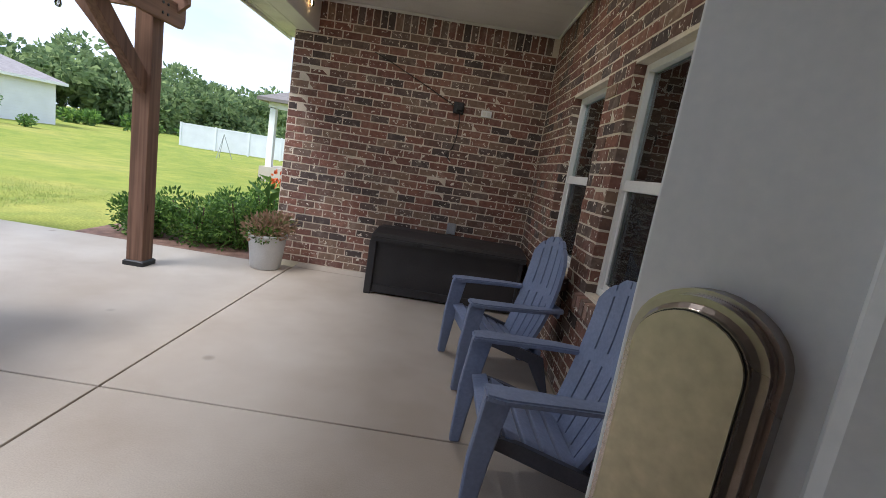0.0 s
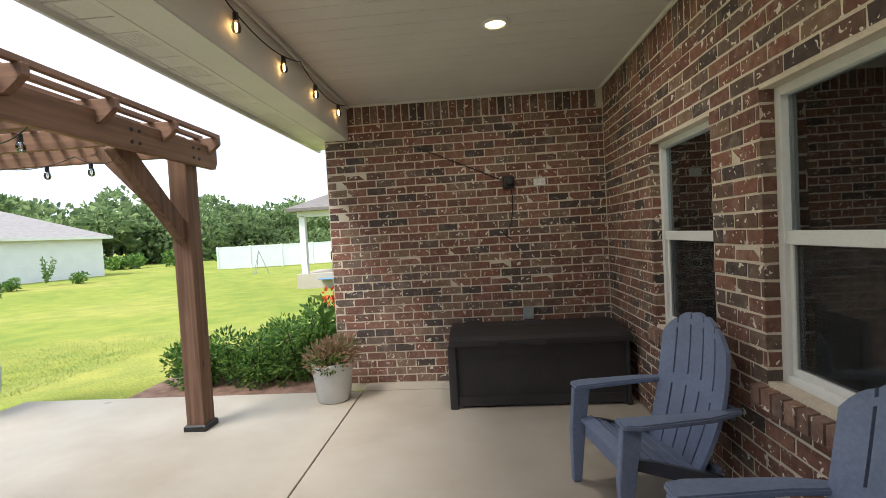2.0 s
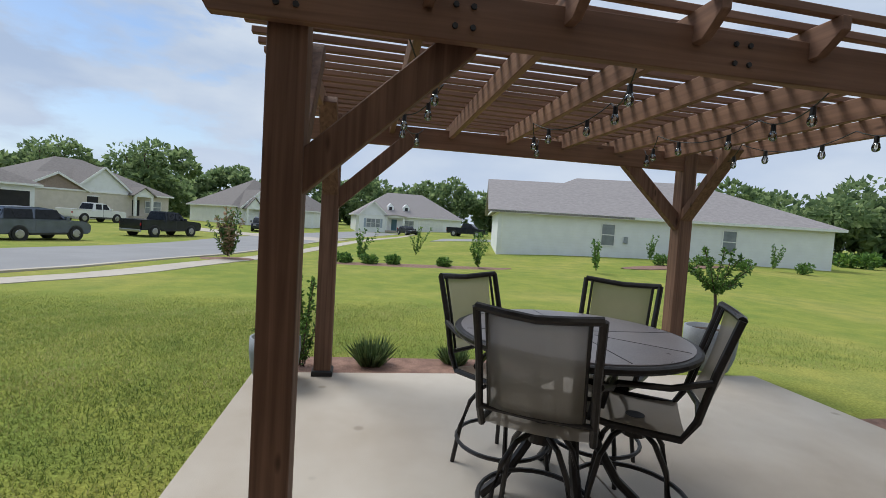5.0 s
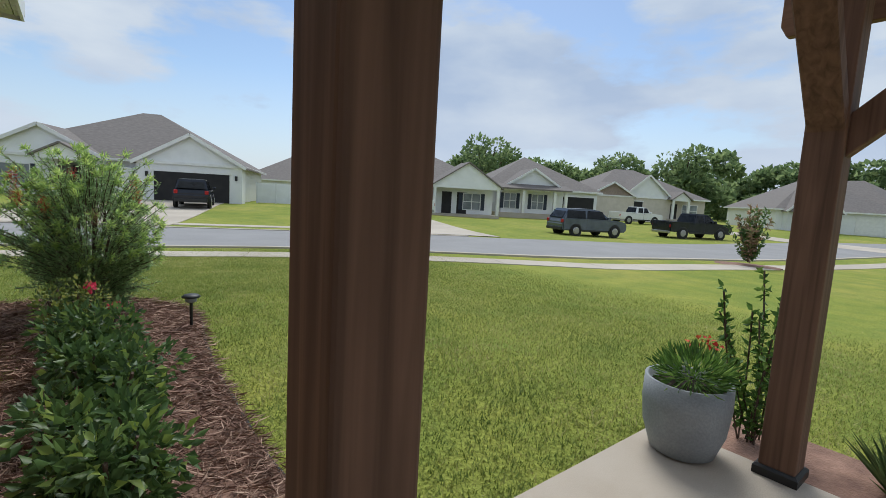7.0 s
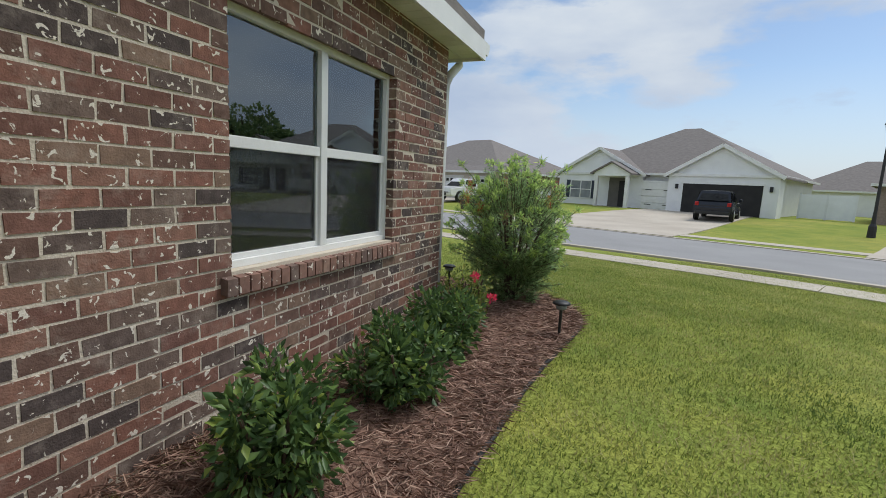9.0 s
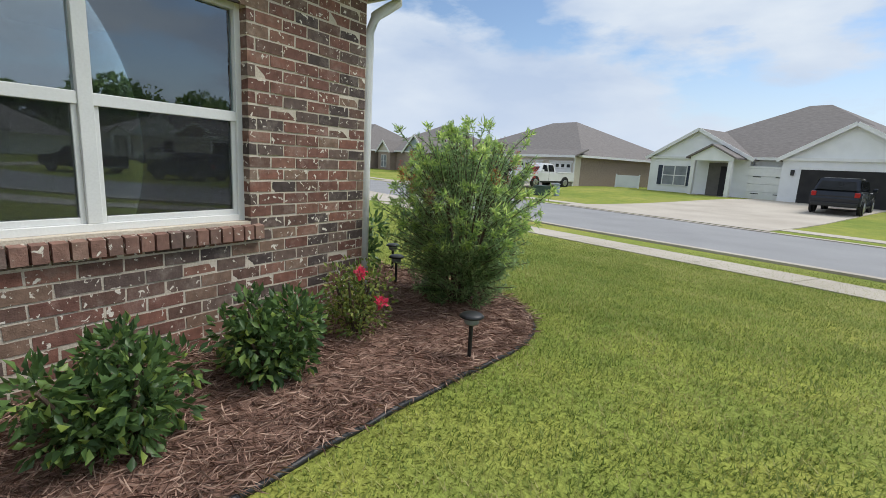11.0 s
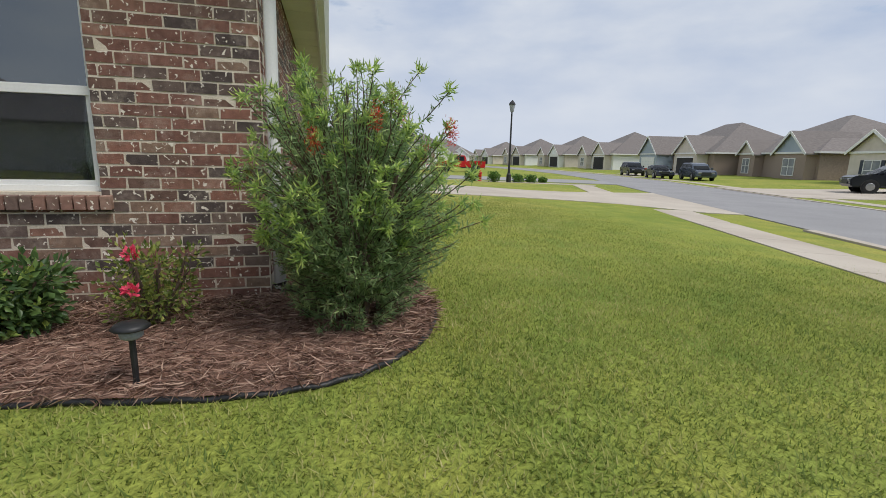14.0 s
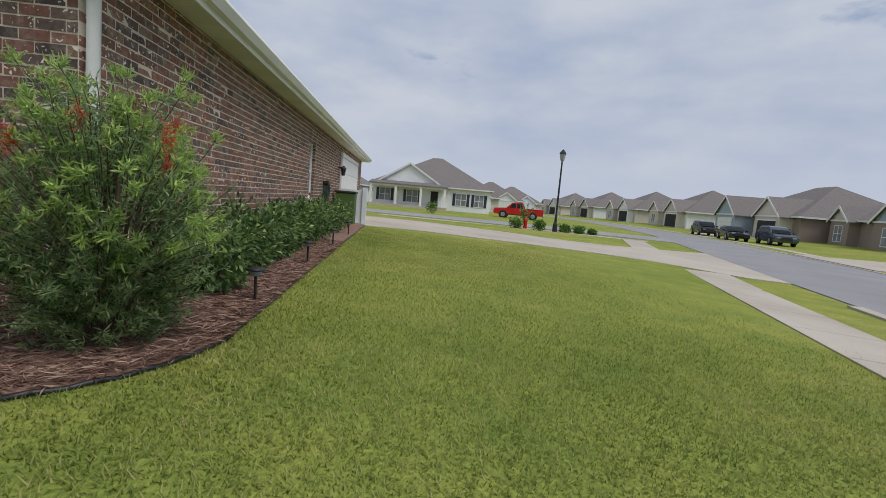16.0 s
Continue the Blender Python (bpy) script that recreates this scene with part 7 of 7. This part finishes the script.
def vehicle(kind, x, y, rz, paint, label, z=None):
    """Nose along +x of its own frame."""
    v = thing("car" if kind != "truck" else "pickup_truck", label, "car" if kind != "truck" else "pickup truck", x, y, (gz(x, y) if z is None else z), rz)
    if kind == "suv":
        L, W, body, cab = 4.8, 1.92, [(-2.35, 0.35), (2.3, 0.32), (2.4, 0.55), (2.38, 0.85), (2.1, 1.0), (1.15, 1.08), (-2.3, 1.1), (-2.4, 0.8)], [(1.2, 1.06), (0.45, 1.62), (-0.3, 1.72), (-1.9, 1.68), (-2.32, 1.08)]
    elif kind == "sedan":
        L, W, body, cab = 4.7, 1.82, [(-2.3, 0.3), (2.25, 0.28), (2.35, 0.5), (2.25, 0.74), (1.0, 0.9), (-1.9, 0.95), (-2.33, 0.85)], [(1.05, 0.88), (0.25, 1.38), (-0.8, 1.42), (-1.85, 0.93)]
    else:
        L, W, body, cab = 5.8, 2.0, [(-2.9, 0.5), (2.8, 0.42), (2.9, 0.7), (2.85, 1.1), (1.35, 1.22), (-0.75, 1.22), (-0.78, 1.16), (-2.9, 1.2)], [(1.4, 1.2), (0.75, 1.82), (0.2, 1.9), (-0.5, 1.88), (-0.74, 1.2)]
    bm = prism(bmesh.new(), body, 1, -W / 2, W / 2)
    bmesh.ops.bevel(bm, geom=bm.edges[:], offset=0.07, segments=2, affect="EDGES")
    part("body", bm, paint, v)
    bm = prism(bmesh.new(), cab, 1, -W / 2 + 0.1, W / 2 - 0.1)
    for vt in bm.verts:
        if vt.co.z > 1.3:
            vt.co.y *= 0.84
    bmesh.ops.bevel(bm, geom=bm.edges[:], offset=0.05, segments=2, affect="EDGES")
    cb = part("cabin", bm, paint, v)
    zt, zb = max(p[1] for p in cab), cab[0][1]
    xs = [p[0] for p in cab]
    for s in (-1, 1):
        y0, y1 = s * (W / 2 - 0.105), s * (W / 2 - 0.105) * 0.865
        mids = [xs[0] - 0.35, (xs[0] + xs[-1]) / 2 - 0.1, xs[-1] + 0.22]
        for a, b in zip(mids, mids[1:]):
            g = bmesh.new()
            fv = [g.verts.new(p) for p in ((a - 0.05, y0 + s * 0.012, zb + 0.06), (b + 0.04, y0 + s * 0.012, zb + 0.06), (b + 0.12, y1 + s * 0.03, zt - 0.13), (a - 0.32 if a == mids[0] else a - 0.05, y1 + s * 0.03, zt - 0.13))]
            g.faces.new(fv)
            bmesh.ops.solidify(g, geom=g.faces[:], thickness=0.02)
            part("side_window", g, M_CARGLASS, cb)
    for (xa, za), (xb, zbb) in ((cab[0], cab[1]), (cab[-1], cab[-2])):
        g = bmesh.new()
        s = 1 if xa > 0 else -1
        fv = [g.verts.new(p) for p in ((xa + 0.015 * s, -W / 2 + 0.22, za + 0.06), (xa + 0.015 * s, W / 2 - 0.22, za + 0.06), (xb + 0.03 * s, W / 2 - 0.34, zbb - 0.06), (xb + 0.03 * s, -W / 2 + 0.34, zbb - 0.06))]
        g.faces.new(fv)
        bmesh.ops.solidify(g, geom=g.faces[:], thickness=0.02)
        part("windscreen", g, M_CARGLASS, cb)
    r = 0.36 if kind != "truck" else 0.41
    if kind == "truck":
        part("bed", boxed(-2.78, -0.9, -W / 2 + 0.14, W / 2 - 0.14, 1.10, 1.215), M_BLACK, v, "dark open load bed")
        for s in (-1, 1):
            part("bed_rail", boxed(-2.82, -0.86, s * (W / 2 - 0.07) - 0.06, s * (W / 2 - 0.07) + 0.06, 1.18, 1.26, bev=0.02), paint, v)
        part("tailgate", boxed(-2.93, -2.84, -W / 2 + 0.1, W / 2 - 0.1, 0.72, 1.26, bev=0.02), paint, v)
    for s in (-1, 1):
        part("door_seam", boxed((xs[0] + xs[-1]) / 2 - 0.11, (xs[0] + xs[-1]) / 2 - 0.09, s * W / 2 - 0.004, s * W / 2 + 0.004, 0.48, zb), M_BLACK, v)
        part("sill", boxed(-L * 0.2, L * 0.2, s * (W / 2 - 0.02) - 0.02, s * (W / 2 - 0.02) + 0.026, 0.3 if kind != "truck" else 0.4, 0.42 if kind != "truck" else 0.52, bev=0.01), M_BLACK, v)
        part("mirror", boxed(xs[0] - 0.42, xs[0] - 0.24, s * (W / 2 + 0.08) - 0.09, s * (W / 2 + 0.08) + 0.09, zb + 0.02, zb + 0.2, bev=0.03), paint, v)
        for wx in (L * 0.30, -L * 0.30):
            part("wheel_arch", cone(bmesh.new(), (wx, s * (W / 2 - 0.06), r), (wx, s * (W / 2 + 0.006), r), r + 0.08, r + 0.08, 22), M_BLACK, v)
    for wx in (L * 0.30, -L * 0.30):
        for s in (-1, 1):
            wy = s * (W / 2 - 0.06)
            wh = part("wheel", cone(bmesh.new(), (wx, wy - 0.11, r), (wx, wy + 0.11, r), r, r, 20), M_TYRE, v)
            part("rim", cone(bmesh.new(), (wx, wy + s * 0.1, r), (wx, wy + s * 0.125, r), r * 0.66, r * 0.55, 14), M_RIM, wh)
    for s in (-1, 1):
        xe = max(p[0] for p in body)
        part("headlight", boxed(xe - 0.12, xe + 0.01, s * (W / 2 - 0.4) - 0.17, s * (W / 2 - 0.4) + 0.17, 0.68, 0.82, bev=0.03), M_RIM, v)
        xr = min(p[0] for p in body)
        part("tail_light", boxed(xr - 0.012, xr + 0.1, s * (W / 2 - 0.16) - 0.1, s * (W / 2 - 0.16) + 0.1, 0.82, 1.04, bev=0.03), M_LAMPRED, v)
    part("bumper", boxed(min(p[0] for p in body) - 0.05, min(p[0] for p in body) + 0.1, -W / 2 + 0.1, W / 2 - 0.1, 0.36, 0.56, bev=0.04), M_RIM if kind == "truck" else M_BLACK, v)
    part("grille", boxed(max(p[0] for p in body) - 0.06, max(p[0] for p in body) + 0.012, -W / 2 + 0.5, W / 2 - 0.5, 0.5, 0.8, bev=0.02), M_BLACK, v)
    return v


ALONG = math.degrees(math.atan2(SD.y, SD.x))
vehicle("suv", -9.2, -36.8, 255, M_CARB, "black SUV parked in front of an open garage")
vehicle("truck", -24.6, -35.2, 254, M_CARW, "white pickup truck parked in a driveway")
vehicle("suv", -29.0, -21.6, ALONG + 183, M_CARG, "grey SUV parked along the street")
vehicle("truck", -40.5, -20.0, ALONG + 180, M_CARB, "black pickup truck parked along the street")
vehicle("truck", -52, -31, 160, M_CARW, "white pickup truck parked down the street")
vehicle("suv", -60, -17, 10, M_CARB, "dark SUV parked down the street")
vehicle("truck", 9.0, -42.0, 70, M_CARW, "white pickup truck parked in a driveway")
vehicle("suv", 14.2, -42.0, 52, M_CARB, "dark blue SUV parked in a driveway")
vehicle("sedan", 37.5, -44.2, 158, M_CARB, "dark sedan parked in a driveway")
vehicle("suv", 33.2, -45.2, 158, M_CARG, "grey SUV parked in a driveway")
vehicle("suv", 46.0, -47.0, 160, M_CARB, "dark SUV parked farther down the street")
vehicle("truck", 48.0, -24.8, 73, M_CARR, "red pickup truck parked beside the side street")
vehicle("truck", -67.2, 10.0, 60, M_CARB, "black pickup truck parked by the white house")
vehicle("sedan", -75, 2, 20, M_CARB, "dark car parked by the house with dormers")
# driveways across the street
for u0, u1 in ((4.0, 13.0), (-9.8, -1.6), (-44, -38), (24, 33.5), (61, 67)):
    strip("driveway", [st(u0, 24.9), st(u0 + 1.0, 43)], [st(u1, 24.9), st(u1 - 1.0, 43)], 0.03, M_WALK, "pale concrete driveway across the street", "driveway")

# ---- trees ----


def tree(x, y, h, rg, label="broad green oak tree in the far tree line", n=900, leaf=0.55, mat=None, r=None):
    t = thing("tree", label, "tree", x, y, gz(x, y) - 0.1, group="far trees")
    r = r or h * 0.36
    bm = cone(bmesh.new(), (0, 0, 0), (0.1, 0, h * 0.55), h * 0.03, h * 0.014, 8)
    cs, rs = [], []
    for k in range(11):
        a, q = rg.uniform(0, 6.28), r * rg.uniform(0.2, 0.75)
        z = h * rg.uniform(0.36, 0.86)
        c = (q * math.cos(a), q * math.sin(a), z)
        tube(bm, [(0, 0, h * 0.32), (c[0] * 0.5, c[1] * 0.5, (z + h * 0.32) / 2), c], h * 0.008, 5)
        cs.append(c)
        rs.append((r * rg.uniform(0.32, 0.5), r * rg.uniform(0.32, 0.5), h * rg.uniform(0.1, 0.17)))
    part("trunk", bm, M_BARK, t)
    p, d = cloud(rg, n, cs, rs, 0.5)
    ob = new("crown", leaf_mesh("crown", p, d + rg.normal(size=(n, 3)) * 0.5, leaf, leaf * 0.7, mat or M_TREE, rng=rg))
    ob.parent = t
    return t


rg = np.random.default_rng(21)


def wood_belt(pts, label, n, leaf):
    """A belt of crowded crowns, too many to count."""
    cs, rs = [], []
    for x, y, h in pts:
        for k in range(9):
            cs.append((x + rg.normal() * 3.2, y + rg.normal() * 3.2, -0.6 + h * rg.uniform(0.1, 1.0) * rg.uniform(0.75, 1.0)))
            rs.append((rg.uniform(1.3, 3.0), rg.uniform(1.3, 3.0), rg.uniform(1.0, 2.2)))
    p, d = cloud(rg, n, cs, rs, 0.55)
    return tagged(new("woods", leaf_mesh("woods", p, d + rg.normal(size=(n, 3)) * 0.5, leaf, leaf * 0.75, M_TREE, rng=rg)), label, "woods", kind="stuff")


def arc(a0, a1, r0, r1, n, h0, h1):
    out = []
    for k in range(n):
        a, r = radians(a0 + (a1 - a0) * k / (n - 1)), r0 + (r1 - r0) * k / (n - 1) + rg.normal() * 4
        out.append((-2 - r * math.sin(a), -4 + r * math.cos(a), rg.uniform(h0, h1)))
    return out


# headings count from straight along the porch, to the left
wood_belt(arc(22, 44, 78, 66, 16, 7.0, 9.5), "dense green tree line behind the far lawn", 26000, 0.75)
wood_belt(arc(8, 26, 170, 120, 14, 9, 12), "distant green tree line beyond the fence", 12000, 1.3)
wood_belt(arc(46, 112, 118, 130, 40, 11, 15), "tall dark green woods behind the white houses", 40000, 1.25)
wood_belt(arc(112, 140, 118, 120, 18, 9, 14), "dark green woods at the end of the street", 16000, 1.3)
for x, y, h in ((-58.7, -63.6, 13), (-64, -65, 12), (-95, -62, 14), (-104, -50, 15)):
    tree(x, y, h, rg, "tall thin-crowned oak behind the houses", 1300, 0.8, r=h * 0.42)
wood_belt(arc(138, 206, 150, 190, 46, 4, 7), "low green trees behind the houses across the street", 34000, 1.5)
# small garden trees on the lawns
for x, y, h in ((-21.4, 6.1, 1.6), (-28.2, 13.3, 1.7), (-25.2, 19.3, 1.6), (-22.3, 0.7, 1.2), (-23.2, -4.7, 1.7), (28.5, -20.5, 1.6), (-31.5, -1.2, 1.9)):
    t = thing("sapling", "young thin tree in a mulched lawn bed", "sapling", x, y, gz(x, y), group="saplings")
    sprigs("crown", t, rg, [((0, 0, 0.1), (rg.normal() * 0.3, rg.normal() * 0.3, h * rg.uniform(0.6, 1)), 34) for k in range(9)], 0.15, 0.08, M_LEAF)
for x, y, r, h in ((-25.6, 12.2, 0.5, 0.6), (-26.4, 15.6, 0.6, 0.6), (-24.3, 20.4, 0.5, 0.6), (-22.3, -0.9, 0.35, 0.4), (-22.0, -4.2, 0.4, 0.4), (-22.2, -3.2, 0.35, 0.4), (-22.0, -5.3, 0.35, 0.4), (-32.8, 3.3, 0.7, 1.6), (-24.7, 16.9, 0.5, 0.6), (22.9, -18.5, 0.45, 0.7), (22.6, -19.9, 0.4, 0.6), (22.6, -21.6, 0.4, 0.5), (22.8, -22.6, 0.38, 0.45), (23.0, -23.6, 0.3, 0.35), (40, -14, 0.8, 1.3)):
    shrub(x, y, "lawn_shrub", "small round shrub in a lawn bed", "shrub", rg, r, h, 500, 0.14, 0.08, M_LEAF, stems=8, group="lawn shrubs")
mg = thing("magnolia_sapling", "young dark magnolia in a small mulch ring on the lawn", "sapling", -21.4, -9.9, gz(-21.4, -9.9))
sprigs("crown", mg, rg, [((0, 0, 0.12), (rg.normal() * 0.24, rg.normal() * 0.24, rg.uniform(0.7, 1.95)), 46) for k in range(15)], 0.17, 0.07, M_RUST)
sprigs("crown", mg, rg, [((0, 0, 0.12), (rg.normal() * 0.26, rg.normal() * 0.26, rg.uniform(0.6, 1.9)), 50) for k in range(15)], 0.17, 0.07, M_LEAFD)
for x0, y0, x1, y1 in ((-21.7, -6.4, -22.6, 2.4), (-23.4, 8.6, -26.8, 17.5), (-21.35, -10.9, -21.45, -8.9)):
    dv = Vector((x1 - x0, y1 - y0)).normalized()
    sv = Vector((-dv.y, dv.x)) * 0.9
    bm = bmesh.new()
    nn = 14
    rowa = []
    for k in range(nn + 1):
        t = k / nn
        wv = math.sin(math.pi * t) ** 0.4 if 0 < t < 1 else 0.15
        c = Vector((x0 + (x1 - x0) * t, y0 + (y1 - y0) * t))
        rowa.append([bm.verts.new((c.x + sv.x * s * wv, c.y + sv.y * s * wv, gz(c.x, c.y) + (0.05 if s == 0 else 0.008))) for s in (-1, 0, 1)])
    for a, b in zip(rowa, rowa[1:]):
        for q in range(2):
            bm.faces.new((a[q], a[q + 1], b[q + 1], b[q]))
    bmesh.ops.recalc_face_normals(bm, faces=bm.faces[:])
    solid("lawn_bed", bm, M_MULCH, "pine straw island bed in the lawn", "mulch bed", kind="structure")
for x, y in ((-33, 35), (-29, 37), (-25, 39), (-36, 30), (-21, 41), (-40, 27), (-17, 43)):
    shrub(x, y, "lawn_shrub", "bright green shrub at the lawn's far edge", "shrub", rg, 1.6, 1.3, 500, 0.4, 0.25, M_LEAF, stems=8, group="far shrubs")

# ---- grass ----


def grass_material(name):
    m, n, l, b, out = material(name)
    geo = n.new("ShaderNodeNewGeometry")
    big, mid = n.new("ShaderNodeTexNoise"), n.new("ShaderNodeTexNoise")
    big.inputs["Scale"].default_value, big.inputs["Detail"].default_value = 0.9, 4
    mid.inputs["Scale"].default_value, mid.inputs["Detail"].default_value = 5.5, 3
    for t in (big, mid):
        l.new(geo.outputs["Position"], t.inputs["Vector"])
    s1, s2 = n.new("ShaderNodeMath"), n.new("ShaderNodeMath")
    s1.operation = s2.operation = "MULTIPLY_ADD"
    s1.inputs[1].default_value = 0.5
    s2.inputs[1].default_value = 0.75
    l.new(geo.outputs["Random Per Island"], s1.inputs[0])
    l.new(big.outputs["Fac"], s2.inputs[0])
    hf = n.new("ShaderNodeMath")
    hf.operation = "MULTIPLY_ADD"
    hf.inputs[1].default_value, hf.inputs[2].default_value = 0.5, -0.4
    l.new(mid.outputs["Fac"], hf.inputs[0])
    l.new(hf.outputs[0], s1.inputs[2])
    l.new(s1.outputs[0], s2.inputs[2])
    r = ramp(n, ((0.10, (0.10, 0.155, 0.028)), (0.38, (0.205, 0.262, 0.052)), (0.62, (0.345, 0.355, 0.095)), (0.88, (0.56, 0.49, 0.24))))
    l.new(s2.outputs[0], r.inputs["Fac"])
    l.new(r.outputs["Color"], b.inputs["Base Color"])
    b.inputs["Roughness"].default_value = 0.6
    b.inputs["Specular IOR Level"].default_value = 0.25
    tr = n.new("ShaderNodeBsdfTranslucent")
    l.new(r.outputs["Color"], tr.inputs["Color"])
    mx = n.new("ShaderNodeMixShader")
    mx.inputs["Fac"].default_value = 0.4
    l.new(b.outputs["BSDF"], mx.inputs[1])
    l.new(tr.outputs["BSDF"], mx.inputs[2])
    l.new(mx.outputs["Shader"], out.inputs["Surface"])
    return m


M_GRASS = grass_material("grass_blades")


def grass_patch(x0, x1, y0, y1, density, h, keep, fade=3.0):
    n = int((x1 - x0) * (y1 - y0) * density)
    x, y = rg.uniform(x0, x1, n), rg.uniform(y0, y1, n)
    edge = np.minimum(np.minimum(x - x0, x1 - x), np.minimum(y - y0, y1 - y)) / fade
    m = keep(x, y) & (rg.random(n) < np.clip(edge, 0, 1))
    x, y = x[m], y[m]
    n = len(x)
    z = np.array([gz(a, b) for a, b in zip(x, y)])
    th = rg.uniform(0, 2 * np.pi, n)
    lean = rg.uniform(0.3, 1.9, n)
    hh = h * rg.uniform(0.5, 1.2, n)
    w = 0.0042
    bx, by = np.cos(th + 1.57) * w, np.sin(th + 1.57) * w
    v = np.stack([np.column_stack([x - bx, y - by, z - 0.004]), np.column_stack([x + bx, y + by, z - 0.004]), np.column_stack([x + np.cos(th) * hh * lean, y + np.sin(th) * hh * lean, z + hh])], 1).reshape(-1, 3)
    me = bpy.data.meshes.new("grass")
    me.vertices.add(len(v))
    me.vertices.foreach_set("co", v.ravel())
    me.loops.add(n * 3)
    me.loops.foreach_set("vertex_index", np.arange(n * 3))
    me.polygons.add(n)
    me.polygons.foreach_set("loop_start", np.arange(n) * 3)
    me.update(calc_edges=True)
    me.materials.append(M_GRASS)
    return tagged(new("grass", me), "mown lawn grass blades", "grass", kind="stuff")


EDX = np.array([p[0] for p in EDGE])
EDY = np.array([p[1] for p in EDGE])


def off_bed(x, y):
    west = x < np.interp(-y, -EDY[:10], EDX[:10]) - 0.02
    south = y < np.interp(x, EDX[9:], EDY[9:]) - 0.02
    ok = np.where(y > -9.93, west, np.where(x < -3.8, True, south))
    ok &= ~((y > -5.3) & (x > -5.97)) & ~((y > -9.1) & (x > -2.8))
    return ok & ((x < -5.97) | (y < -5.38)) & ~((x > -6.6) & (x < -5.9) & (y > -5.25))


grass_patch(-11.5, -1.0, -17.0, -2.6, 3000, 0.027, off_bed)
grass_patch(-6.5, 9.0, -16.5, -7.5, 1500, 0.026, off_bed)
grass_patch(-12, -3.0, -9.0, 5.0, 700, 0.026, off_bed)

# ---- bricks ----
lay_bricks(wall_n, (HW, 0), (1, 0), (0, -1), -HW, 0.0, 33, [], lambda c, z: 0.6 < z < 2.3 and c > 0.05, soldier=0.2)
lay_bricks(wall_e, (0, 0), (0, -1), (-1, 0), 5.4, 0.0, 33, pholes, lambda c, z: c > 0.9 and z < 2.3, soldier=0.2)
lay_bricks(wall_w, (HW, -5.4), (0, -1), (-1, 0), 3.65, -0.2 + 0.0044, 35, SH, lambda c, z: z > -0.05 and c > 0.6)
lay_bricks(wall_s, (HW, -9.05), (1, 0), (0, -1), 19.6, -0.2 + 0.0044, 35, S_HOLES, lambda c, z: c < 2.6 and z > 0.5)
lay_bricks(wall_p, (HW, -5.4), (1, 0), (0, 1), -HW, 0.0, 33, [(DOORX[0] - HW - 0.05, DOORX[1] - HW + 0.05, -0.1, 2.1)], lambda c, z: False, soldier=0.2)
